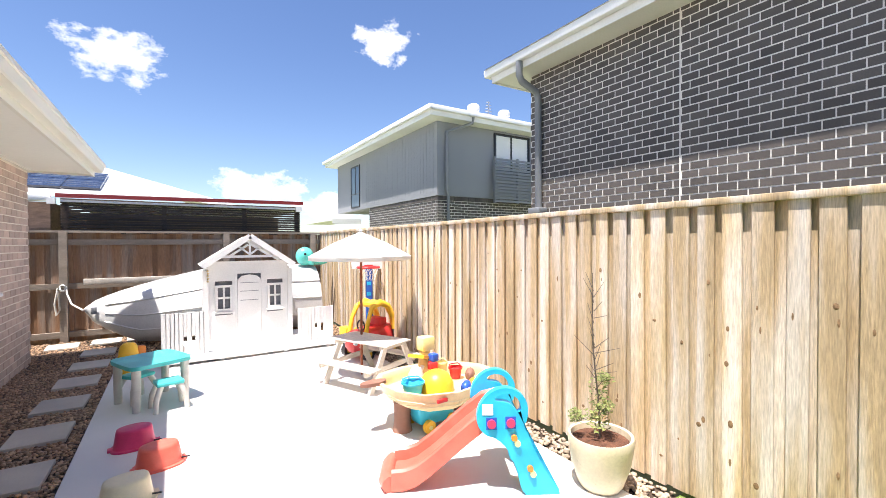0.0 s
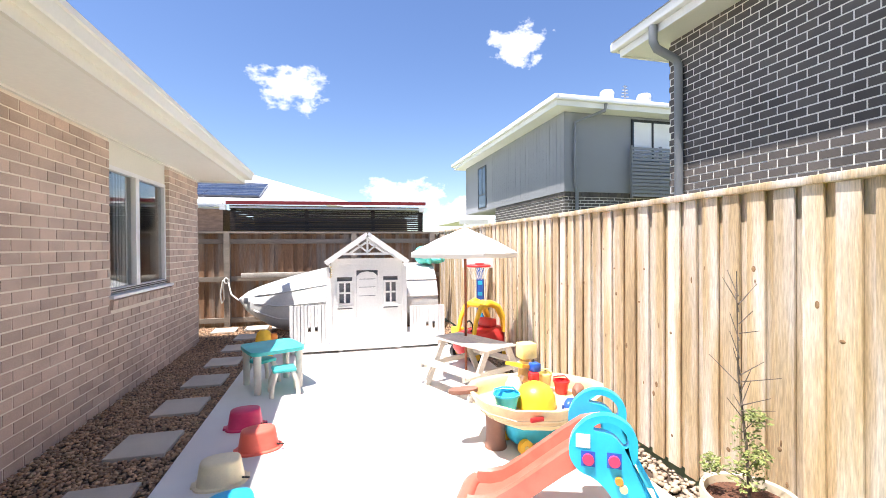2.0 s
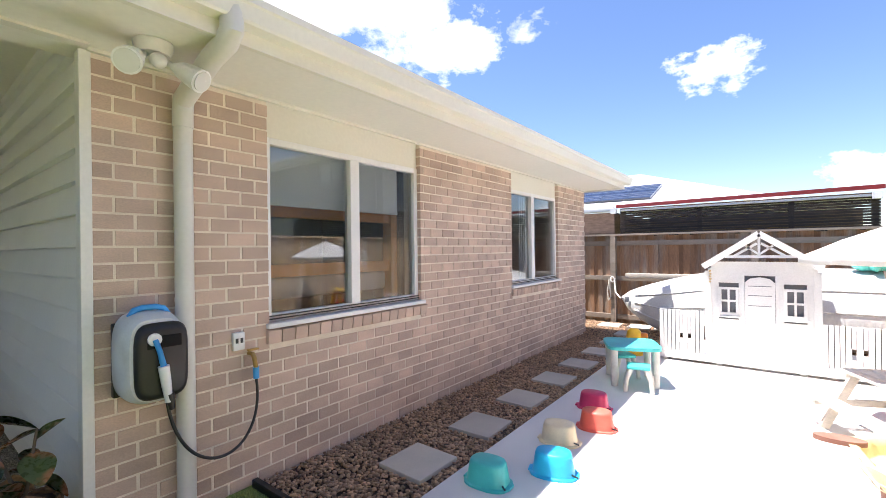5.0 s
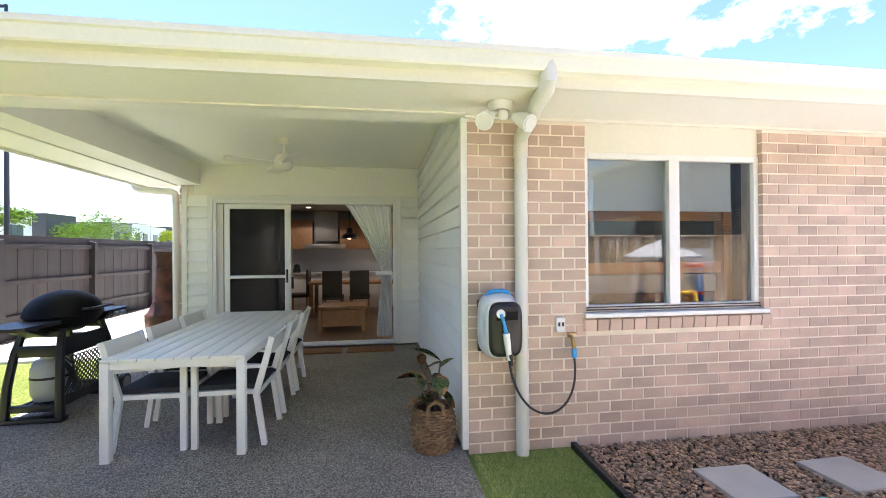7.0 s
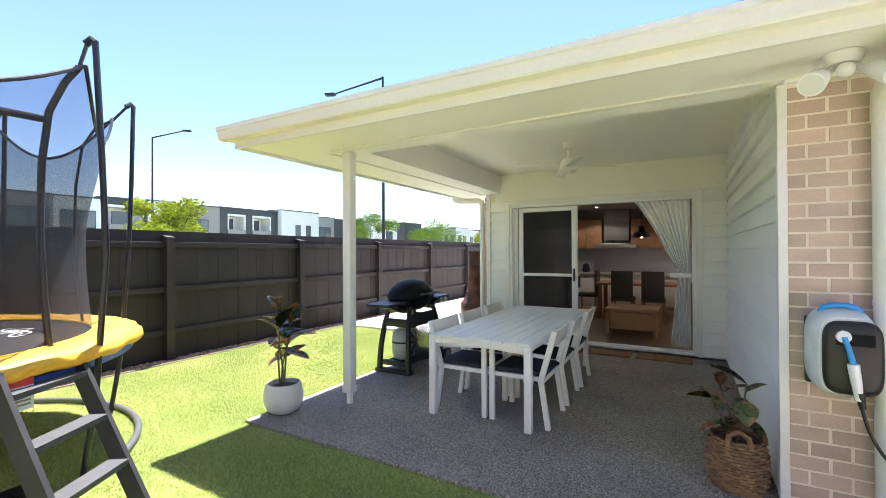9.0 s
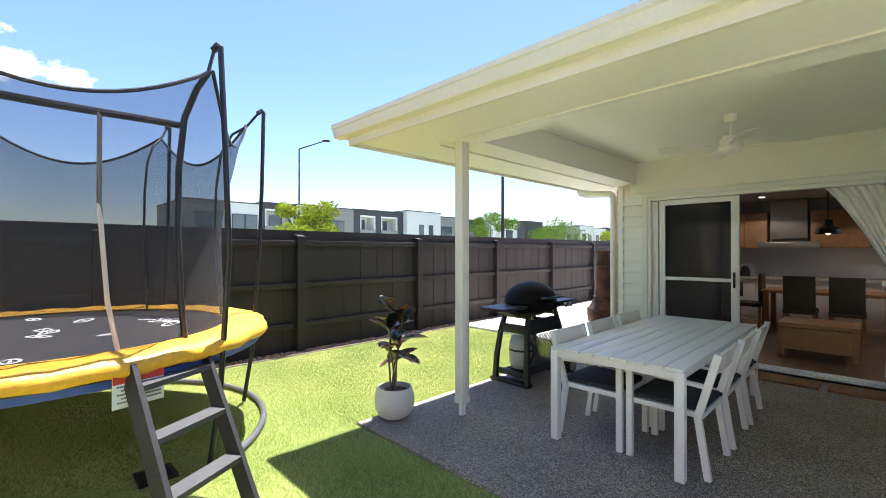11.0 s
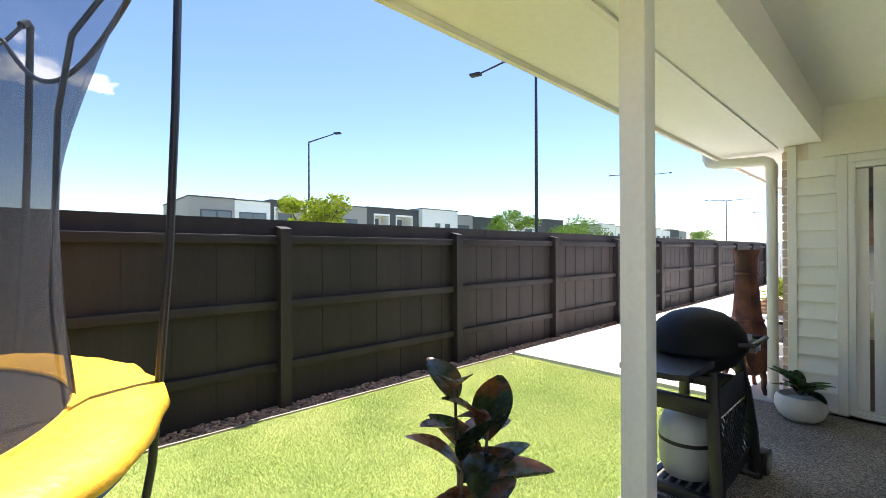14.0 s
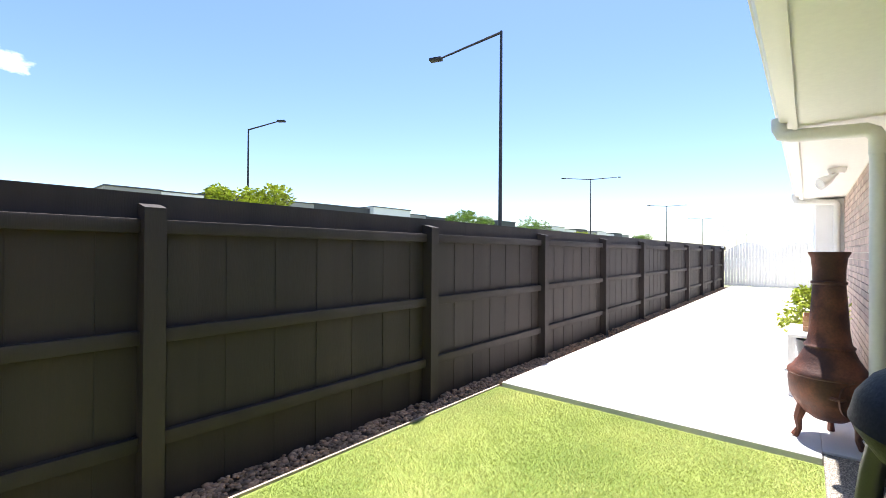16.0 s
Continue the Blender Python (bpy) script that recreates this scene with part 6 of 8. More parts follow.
for j in range(15):
    row = []
    for i in range(cols):
        k0, f = divmod(i, 16)
        f /= 16
        a0, a1 = ANG[k0], (ANG + [ANG[0] + 2 * math.pi])[k0 + 1]
        a = a0 + (a1 - a0) * f
        swag = 4 * (f - 0.5) ** 2
        ztop = 2.40 + 0.355 * swag
        t = j / 14
        z = TZ + 0.01 + (ztop - TZ) * t
        k = max(0, (t - 0.55) / 0.45)
        rr = 1.275 - 0.045 * math.sin(math.pi * min(1, t * 1.2)) + 0.06 * k + 0.165 * k * k * swag
        row.append(bm.verts.new((rr * math.cos(a), rr * math.sin(a), z)))
    if prev:
        for i in range(cols):
            bm.faces.new((prev[i], prev[(i + 1) % cols], row[(i + 1) % cols], row[i]))
    prev = row
edge = [v.co.copy() for v in prev] + [prev[0].co.copy()]
part("safety_net", bm, M_NET, tramp, "fine black see-through net", smooth=70)
part("net_hem", tube(bmesh.new(), edge, 0.013, 6), M_POLE, tramp)
part("lower_hem", tube(bmesh.new(), [(1.275 * math.cos(a), 1.275 * math.sin(a), TZ + 0.015) for a in (2 * math.pi * i / 64 for i in range(65))], 0.01, 6), M_PAD, tramp)
a0, a1 = ANG[5] - 2 * math.pi, ANG[0]
part("door_band", tube(bmesh.new(), [((1.235 - 0.05 * math.sin(math.pi * f)) * math.cos(a0 + (a1 - a0) * f), (1.235 - 0.05 * math.sin(math.pi * f)) * math.sin(a0 + (a1 - a0) * f), 2.40 - 0.05 * math.sin(math.pi * f)) for f in (i / 16 for i in range(17))], 0.024, 8), M_POLE, tramp, "black webbing band over the net's doorway")
part("zip_strip", tube(bmesh.new(), [(1.29 * math.cos(radians(104)), 1.29 * math.sin(radians(104)), TZ + 0.02), (1.26 * math.cos(radians(102)), 1.26 * math.sin(radians(102)), 1.2), (1.23 * math.cos(radians(100.5)), 1.23 * math.sin(radians(100.5)), 1.8), (1.20 * math.cos(radians(101)), 1.20 * math.sin(radians(101)), 2.36)], 0.02, 8, flat=0.4), mat("cream_zip_tape", (0.62, 0.56, 0.48), 0.7, 0.1, 6, 80, 0.1), tramp, "cream zip tape of the doorway", smooth=70)
mr = random.Random(2)
for k in range(22):
    a, r = mr.uniform(0, 6.28), 1.12 * mr.random() ** 0.5
    bm = bmesh.new()
    o = oval(0, 0, mr.uniform(0.07, 0.14), mr.uniform(0.035, 0.07), 12, mr.choice((1.2, 2, 4)))
    slab(bm, o, 0.002, "z", 0, [(x * 0.72, y * 0.66) for x, y in o])
    box(bm, -0.03, -0.008, 0, 0.03, 0.008, 0.002)
    bmesh.ops.rotate(bm, cent=(0, 0, 0), matrix=Matrix.Rotation(mr.uniform(0, 6.28), 3, "Z"), verts=bm.verts)
    bmesh.ops.translate(bm, vec=(r * math.cos(a), r * math.sin(a), TZ + 0.001), verts=bm.verts)
    part("mat_print", bm, M_PRINT, tramp)
la, lt = Vector((-0.49, 0.87, 0)), Vector((0.87, 0.49, 0))
top_c, bot_c = Vector((-0.54, 1.42, TZ - 0.03)), Vector((-0.65, 2.02, 0.01))
lad = part("ladder", beam(bmesh.new(), top_c + lt * 0.25, bot_c + lt * 0.25, 0.10, 0.032, tuple(lt)), M_LADDER, tramp)
part("ladder_rail", beam(bmesh.new(), top_c - lt * 0.25, bot_c - lt * 0.25, 0.10, 0.032, tuple(lt)), M_LADDER, lad)
for f in (0.12, 0.42, 0.72):
    c = top_c.lerp(bot_c, f)
    part("step", beam(bmesh.new(), c - lt * 0.234, c + lt * 0.234, 0.115, 0.032), M_TREAD, lad, "worn black metal tread")
sign = part("warning_label", bars((-0.13, -0.004, -0.09, 0.13, 0.004, 0.09)), M_PRINT, tramp, "white and red warning label")
sign.matrix_basis = Matrix.Translation(Vector((-0.37, 1.545, TZ - 0.15))) @ pose(0, 0, 0, 0, 0, 14)
part("red_band", bars((-0.13, 0.0045, 0.045, 0.13, 0.006, 0.09)), plastic("warning_red", (0.6, 0.05, 0.03)), sign)
for k in range(5):
    part("text_bar", bars((-0.115, 0.0045, 0.025 - k * 0.022, 0.11 - 0.02 * (k % 2), 0.006, 0.034 - k * 0.022)), M_GREYPIPE, sign)
drain = thing("drain_grate", "black plastic drain grate set in the lawn", "drain", 0.42, -3.55, -0.005)
part("grate_frame", bars((-0.11, -0.11, 0, -0.09, 0.11, 0.02), (0.09, -0.11, 0, 0.11, 0.11, 0.02), (-0.09, -0.11, 0, 0.09, -0.09, 0.02), (-0.09, 0.09, 0, 0.09, 0.11, 0.02)), M_BLACK, drain)
for k in range(7):
    part("grate_bar", bars((-0.09, -0.078 + k * 0.024, 0.004, 0.09, -0.066 + k * 0.024, 0.018)), M_BLACK, drain)

# ---- play yard ----
P_RED = plastic("red_plastic", (0.62, 0.03, 0.03))
P_CORAL = plastic("coral_plastic", (0.74, 0.13, 0.085))
P_PINK = plastic("hot_pink_plastic", (0.62, 0.04, 0.13))
P_YEL = plastic("yellow_plastic", (0.80, 0.48, 0.03))
P_YELP = plastic("pale_yellow_plastic", (0.78, 0.68, 0.30))
P_SAND = plastic("sand_plastic", (0.74, 0.56, 0.30))
P_CREAM = plastic("cream_plastic", (0.72, 0.62, 0.40))
P_AQUA = plastic("aqua_plastic", (0.03, 0.44, 0.62))
P_SKY = plastic("bright_sky_plastic", (0.012, 0.46, 0.74))
P_TEAL = plastic("teal_plastic", (0.05, 0.50, 0.46))
P_WHITE = plastic("white_plastic", (0.76, 0.75, 0.72))
P_BROWN = plastic("stump_brown_plastic", (0.25, 0.12, 0.08), 0.6)
P_BLUE = plastic("royal_blue_plastic", (0.02, 0.10, 0.50))
P_ORANGE = plastic("orange_plastic", (0.75, 0.24, 0.03))
P_TURQ = plastic("turquoise_plastic", (0.06, 0.52, 0.50))

# slide
slide = thing("toy_slide", "coral toddler slide with bright blue side panels", "slide", 1.04, 2.47, 0.0, -30)
bm = bmesh.new()
path = [(0.0, 0.06), (0.08, 0.066), (0.15, 0.09), (0.24, 0.155), (0.36, 0.255), (0.48, 0.355), (0.58, 0.43), (0.68, 0.455)]
prof = [(-0.16, -0.055), (-0.16, 0.06), (-0.145, 0.075), (-0.125, 0.06), (-0.11, 0.0), (0.11, 0.0), (0.125, 0.06), (0.145, 0.075), (0.16, 0.06), (0.16, -0.055), (0.11, -0.02), (-0.11, -0.02)]
prev = None
for x, z in path:
    row = [bm.verts.new((x, py, max(0.0, z + pz))) for py, pz in prof]
    if prev:
        for i in range(len(prof)):
            j = (i + 1) % len(prof)
            bm.faces.new((prev[i], prev[j], row[j], row[i]))
    prev = row
bmesh.ops.holes_fill(bm, edges=[e for e in bm.edges if e.is_boundary])
part("chute", bm, P_CORAL, slide, "coral red moulded chute", smooth=35)
part("chute_lip", tube(bmesh.new(), [(-0.01, -0.155, 0.05), (-0.035, -0.10, 0.048), (-0.035, 0.10, 0.048), (-0.01, 0.155, 0.05)], 0.047, 12), P_CORAL, slide)


def rounded(pts, steps=3):
    """A closed outline run smoothly through its points."""
    out, n = [], len(pts)
    for i in range(n):
        p0, p1, p2, p3 = (Vector(pts[(i + d) % n]) for d in (-1, 0, 1, 2))
        for k in range(steps):
            t = k / steps
            out.append(tuple(0.5 * (2 * p1 + (p2 - p0) * t + (2 * p0 - 5 * p1 + 4 * p2 - p3) * t * t + (3 * p1 - p0 - 3 * p2 + p3) * t ** 3)))
    return out


outer = [(0.56, 0.37), (0.515, 0.44), (0.53, 0.54), (0.60, 0.62), (0.69, 0.645), (0.77, 0.615), (0.815, 0.55), (0.815, 0.46), (0.80, 0.40), (0.86, 0.27), (0.94, 0.12), (1.01, 0.0), (0.81, 0.0), (0.76, 0.13), (0.70, 0.27), (0.63, 0.34)]
hole_c = [(0.64, 0.565), (0.625, 0.573), (0.628, 0.588), (0.65, 0.604), (0.69, 0.612), (0.735, 0.598), (0.768, 0.563), (0.778, 0.53), (0.776, 0.51), (0.77, 0.502), (0.762, 0.5), (0.755, 0.505), (0.745, 0.517), (0.73, 0.535), (0.705, 0.553), (0.67, 0.562)]
for s in (-1, 1):
    bm = slab(bmesh.new(), rounded(outer), 0.05, "y", s * 0.19 - 0.025, rounded(hole_c))
    pn = part("side_panel", bm, P_SKY, slide, "bright blue panel with a looped handhold", smooth=60)
    for x, z, m in ((0.60, 0.434, P_PINK), (0.715, 0.438, P_PINK), (0.735, 0.35, P_ORANGE), (0.755, 0.315, P_YELP), (0.83, 0.165, P_ORANGE), (0.848, 0.13, P_YELP)):
        if m is P_PINK:
            part("peep_hole", bars((x - 0.032, s * 0.216 - 0.001, z - 0.036, x + 0.032, s * 0.216 + 0.001, z + 0.036)), P_BLUE, pn)
        part("knob", tube(bmesh.new(), [(x, s * 0.2155, z), (x, s * 0.232, z)], 0.026 if m is P_PINK else 0.018, 14), m, pn)
    part("sticker", bars((0.545, s * 0.217 - 0.001, 0.485, 0.61, s * 0.217 + 0.001, 0.55)), P_WHITE, pn)
for z, x in ((0.12, 0.90), (0.26, 0.81)):
    part("step", bars((x - 0.05, -0.165, z - 0.02, x + 0.05, 0.165, z + 0.02), bevel=0.01), P_YELP, slide)

# plant in a cream pot
cpot = thing("potted_sapling", "spindly sapling in a cream glazed pot by the fence", "plant", 2.09, 1.71, 0.0)
part("pot", lathe(bmesh.new(), [(0.0, 0.0), (0.115, 0.0), (0.135, 0.03), (0.175, 0.15), (0.192, 0.26), (0.197, 0.31), (0.192, 0.325), (0.176, 0.32), (0.172, 0.28), (0.0, 0.28)], 36), mat("cream_glaze", (0.66, 0.57, 0.40), 0.35, 0.08, 4, 60, 0.05), cpot, smooth=60)
part("mulch", lathe(bmesh.new(), [(0.0, 0.30), (0.1, 0.292), (0.172, 0.285)], 20), mat("red_bark_mulch", (0.13, 0.055, 0.03), 0.95, 0.4, 20, 90, 0.8, dist=0.02), cpot)
sr = random.Random(17)
stem = part("stem", tube(bmesh.new(), [(0, 0, 0.28), (-0.01, 0.01, 0.55), (-0.03, 0.03, 0.85), (-0.05, 0.02, 1.32)], [0.008, 0.006, 0.004, 0.002], 8), M_BARK, cpot)
tips = []
for k in range(22):
    z = sr.uniform(0.36, 1.25)
    a = sr.uniform(0, 6.28)
    ln = sr.uniform(0.04, 0.15)
    e = Vector((-0.02 + ln * math.cos(a), 0.02 + ln * math.sin(a), z + sr.uniform(0.02, 0.12)))
    part("twig", tube(bmesh.new(), [(-0.01 - 0.03 * z, 0.015, z), e], [0.003, 0.0014], 5), M_BARK, stem)
    if z < 0.62:
        tips.append((e, 0.05, 1.0))
leaf_cloud("foliage", tips + [(Vector((0, 0.01, 0.55)), 0.075, 2.2), (Vector((-0.01, 0.01, 0.42)), 0.09, 1.0)], 620, 0.013, mat("olive_small_leaf", (0.22, 0.25, 0.075), 0.55, 0.2, 4, 40, 0, rnd=0.35, island=True), cpot, 18)

# water table
wt = thing("water_table", "sand-coloured boat-shaped toy water table full of toys", "toy table", 1.74, 3.05, 0.0, 4)
wt.scale = (0.95, 0.95, 0.88)
half = [(-0.52, 0.10), (-0.50, 0.22), (-0.40, 0.36), (-0.15, 0.43), (0.15, 0.41), (0.38, 0.28), (0.52, 0.08), (0.53, -0.06), (0.40, -0.24), (0.15, -0.40), (-0.12, -0.44), (-0.38, -0.34), (-0.50, -0.15)]
bm = bmesh.new()
prev = None
for k, z, inner in ((0.70, 0.25, 0), (0.86, 0.30, 0), (0.97, 0.40, 0), (1.0, 0.435, 0), (1.02, 0.45, 0), (0.97, 0.452, 0), (0.93, 0.44, 0), (0.90, 0.33, 0)):
    row = [bm.verts.new((x * k, y * k, z)) for x, y in half]
    if prev:
        for i in range(len(half)):
            j = (i + 1) % len(half)
            bm.faces.new((prev[i], prev[j], row[j], row[i]))
    else:
        bm.faces.new(row[::-1])
    prev = row
bm.faces.new(prev)
bmesh.ops.subdivide_edges(bm, edges=bm.edges[:], cuts=1, use_grid_fill=True, smooth=0.6)
part("tray", bm, P_SAND, wt, smooth=60)
for z in (0.33, 0.37):
    part("plank_line", tube(bmesh.new(), [(x * (0.90 + (z - 0.3) * 1.0) * 1.005, y * (0.90 + (z - 0.3)) * 1.005, z) for x, y in half[7:] + half[:1]], 0.004, 5), P_CREAM, wt)
part("badge", bars((-0.30, -0.405, 0.375, -0.20, -0.385, 0.41), bevel=0.008), P_RED, wt)
for x, y in ((-0.34, 0.06), (0.36, 0.12)):
    part("stump_leg", lathe(bmesh.new(), [(0.0, 0.0), (0.085, 0.0), (0.075, 0.06), (0.07, 0.15), (0.078, 0.27), (0.0, 0.27)], 18, (x, y, 0)), P_BROWN, wt, "brown tree-stump leg")
part("shoe_rest", slab(bmesh.new(), oval(-0.56, 0.16, 0.12, 0.055, 18), 0.03, "z", 0.435), P_BROWN, wt)
tw = part("tower", tube(bmesh.new(), [(0.05, 0.30, 0.40), (0.05, 0.30, 0.60)], [0.07, 0.05], 14), P_SAND, wt)
part("tower_top", bars((-0.01, 0.24, 0.62, 0.13, 0.36, 0.76), bevel=0.015), P_YELP, tw)
part("tower_chute", beam(bmesh.new(), (-0.10, 0.22, 0.60), (0.14, 0.36, 0.52), 0.16, 0.03), P_YEL, tw)
part("island", lathe(bmesh.new(), [(0.15, 0.34), (0.145, 0.42), (0.11, 0.49), (0.05, 0.525), (0.0, 0.53)], 20, (-0.06, -0.05, 0)), P_YEL, wt, "yellow dome island")


def bucket(parent_xyz, r, h, m, name, label, rz=0, handle=None):
    b = thing(name, label, "toy bucket", *parent_xyz, rz, "toys in the water table")
    part("tub", lathe(bmesh.new(), [(0.0, 0.0), (r * 0.72, 0.0), (r, h), (r * 1.09, h), (r * 1.09, h - 0.012), (r * 1.02, h - 0.012), (r * 0.93, h - 0.02), (r * 0.66, 0.012), (0.0, 0.012)], 22), m, b)
    part("handle", tube(bmesh.new(), [(-r, 0, h), (-r * 0.8, r * 0.5, h + 0.02), (0, r * 0.95, h + 0.015), (r * 0.8, r * 0.5, h + 0.02), (r, 0, h)], 0.006, 6), handle or m, b)
    return b


bucket((1.46, 2.99, 0.295), 0.088, 0.115, P_AQUA, "toy_bucket", "aqua toy bucket in the water table")
bucket((2.00, 3.19, 0.295), 0.06, 0.10, P_RED, "toy_bucket", "red toy cup in the water table")
bucket((1.90, 3.27, 0.295), 0.055, 0.14, P_YELP, "toy_bucket", "pale yellow toy cup in the water table")
for k, (x, y, m, l) in enumerate(((1.78, 3.22, P_RED, "red"), (1.80, 3.24, P_BLUE, "blue"))):
    blk = thing("toy_block", l + " toy block in the water table", "toy", x, y, 0.40 + 0.066 * k, 12 * k, "toys in the water table")
    part("block", bars((-0.035, -0.035, 0, 0.035, 0.035, 0.065), bevel=0.008), m, blk)
for x, y, m, l, q in ((1.92, 2.81, P_ORANGE, "orange toy fish on the tray edge", 1.7), (2.04, 2.87, P_AQUA, "aqua toy rake on the tray edge", 1.4), (2.06, 3.05, P_BROWN, "brown toy boat in the tray", 1.6), (1.84, 2.79, P_BLUE, "blue and white toy boat in the tray", 1.3)):
    ty = thing("bath_toy", l, "toy", x, y, 0.295, 30 * q, "toys in the water table")
    part("body", ball(bmesh.new(), (0, 0, 0.06), 0.055, 2, (q, 0.8, 1.0)), m, ty)
    part("fin", slab(bmesh.new(), [(-0.09, 0.06), (-0.14, 0.11), (-0.13, 0.03)], 0.012, "y", -0.006), m, ty)
dome = thing("toy_watering_can", "white toy watering can in the tray", "toy", 1.62, 3.23, 0.295, 30)
part("body", lathe(bmesh.new(), [(0.0, 0.0), (0.06, 0.0), (0.065, 0.09), (0.04, 0.14), (0.0, 0.15)], 18), P_WHITE, dome)
part("spout", tube(bmesh.new(), [(0.05, 0, 0.05), (0.11, 0, 0.13)], [0.014, 0.02], 10), P_WHITE, dome)
wag = thing("toy_wagon", "aqua toy wagon with yellow wheels under the table", "toy wagon", 1.67, 3.05, 0.0, 6)
bm = bmesh.new()
lo = [bm.verts.new((x, y, 0.055)) for x, y in oval(0, 0, 0.16, 0.10, 20, 4)]
hi = [bm.verts.new((x, y, 0.235)) for x, y in oval(0, 0, 0.225, 0.14, 20, 4)]
for i in range(20):
    bm.faces.new((lo[i], lo[(i + 1) % 20], hi[(i + 1) % 20], hi[i]))
bm.faces.new(lo[::-1]), bm.faces.new(hi)
part("tub", bm, P_AQUA, wag)
part("rim", tube(bmesh.new(), [(x, y, 0.235) for x, y in oval(0, 0, 0.228, 0.143, 24, 4)] + [(0.228, 0, 0.235)], 0.012, 8), P_AQUA, wag)
for x in (-0.12, 0.12):
    for y in (-0.13, 0.13):
        wh = part("wheel", tube(bmesh.new(), [(x, y - 0.018, 0.052), (x, y + 0.018, 0.052)], 0.052, 18), P_YEL, wag)
        part("hub", tube(bmesh.new(), [(x, y - 0.024, 0.052), (x, y + 0.024, 0.052)], 0.016, 10), P_YELP, wh)

# picnic table with umbrella
M_PWOOD = mat("whitewashed_timber", (0.66, 0.60, 0.52), 0.75, 0.12, 2, 40, 0.2, stretch=(1, 1, 4))
pic = thing("kids_picnic_table", "whitewashed timber kids picnic table", "picnic table", 1.68, 4.43, 0.0, -65)
pic.scale = (0.9, 0.9, 0.92)
for k in range(4):
    part("top_board", bars((-0.47, -0.225 + k * 0.115, 0.48, 0.47, -0.115 + k * 0.115, 0.50), bevel=0.003), M_PWOOD, pic)
for s in (-1, 1):
    part("bench_board", bars((-0.47, s * 0.40 - 0.085, 0.255, 0.47, s * 0.40 + 0.085, 0.275), bevel=0.003), M_PWOOD, pic)
    part("bench_bearer", bars((s * 0.36 - 0.018, -0.46, 0.20, s * 0.36 + 0.018, 0.46, 0.254)), M_PWOOD, pic)
    part("top_bearer", bars((s * 0.36 - 0.018, -0.2, 0.43, s * 0.36 + 0.018, 0.2, 0.479)), M_PWOOD, pic)
    for q in (-1, 1):
        part("leg", beam(bmesh.new(), (s * 0.36 + 0.036, q * 0.41, 0.005), (s * 0.36 + 0.036, q * 0.16, 0.476), 0.07, 0.03, (1, 0, 0)), M_PWOOD, pic)
umb = thing("umbrella", "white market umbrella on a reddish timber pole", "umbrella", 1.684, 4.66, 0.0)
umb.scale = (0.88, 0.88, 0.955)
M_UMBP = mat("red_brown_timber", (0.30, 0.085, 0.035), 0.5, 0.12, 3, 40, 0.1)
part("pole", tube(bmesh.new(), [(0, 0, 0.0), (0, 0, 1.70)], 0.016, 12), M_UMBP, umb)
M_CANVAS = mat("white_canvas", (0.80, 0.79, 0.75), 0.9, 0.03, 3, 120, 0.1)
bm = bmesh.new()
n6 = 8
tip = bm.verts.new((0, 0, 1.72))
r1 = [bm.verts.new((0.36 * math.cos(2 * math.pi * i / 16), 0.36 * math.sin(2 * math.pi * i / 16), 1.585 - (0.012 if i % 2 else 0))) for i in range(16)]
r2 = [bm.verts.new(((0.68 if i % 2 == 0 else 0.625) * math.cos(2 * math.pi * i / 16), (0.68 if i % 2 == 0 else 0.625) * math.sin(2 * math.pi * i / 16), 1.435 - (0.008 if i % 2 else 0))) for i in range(16)]
r3 = [bm.verts.new((v.co.x * 1.003, v.co.y * 1.003, v.co.z - 0.05)) for v in r2]
for i in range(16):
    j = (i + 1) % 16
    bm.faces.new((tip, r1[i], r1[j])), bm.faces.new((r1[i], r2[i], r2[j], r1[j])), bm.faces.new((r2[i], r3[i], r3[j], r2[j]))
can = part("canopy", bm, M_CANVAS, umb, "white canvas canopy with a short valance", smooth=15)
can.modifiers.new("cloth", "SOLIDIFY").thickness = 0.003
for i in range(n6):
    a = 2 * math.pi * i / n6
    part("rib", tube(bmesh.new(), [(0.02 * math.cos(a), 0.02 * math.sin(a), 1.69), (0.665 * math.cos(a), 0.665 * math.sin(a), 1.425)], 0.006, 6), M_UMBP, umb)
part("finial", ball(bmesh.new(), (0, 0, 1.735), 0.022), M_WHITE, umb)

# foot-powered toy car
car = thing("toy_car", "red and yellow foot-powered toy car", "toy car", 2.10, 5.42, 0.0, 200)
bm = bmesh.new()
low_o = oval(0, 0, 0.36, 0.20, 24, 3)
prev = None
for k, z in ((0.86, 0.09), (1.0, 0.16), (1.0, 0.24), (0.92, 0.33), (0.80, 0.35)):
    row = [bm.verts.new((x * k, y * k, z + (0.05 * (x < -0.1) if z > 0.3 else 0))) for x, y in low_o]
    if prev:
        for i in range(24):
            bm.faces.new((prev[i], prev[(i + 1) % 24], row[(i + 1) % 24], row[i]))
    else:
        bm.faces.new(row[::-1])
    prev = row
bm.faces.new(prev)
body = part("body", bm, P_RED, car, "glossy red moulded body", smooth=50)
for s in (-1, 1):
    part("roof_pillar", tube(bmesh.new(), [(0.22, s * 0.16, 0.32), (0.17, s * 0.16, 0.52), (0.10, s * 0.15, 0.66), (-0.05, s * 0.14, 0.715), (-0.18, s * 0.15, 0.66), (-0.27, s * 0.16, 0.50), (-0.29, s * 0.17, 0.34)], [0.03, 0.028, 0.035, 0.045, 0.045, 0.045, 0.05], 10), P_YEL, car)
    part("headlight", ball(bmesh.new(), (0.345, s * 0.11, 0.24), 0.035), P_WHITE, body)
part("roof", bars((-0.19, -0.15, 0.655, 0.10, 0.15, 0.725), bevel=0.03), P_YEL, car)
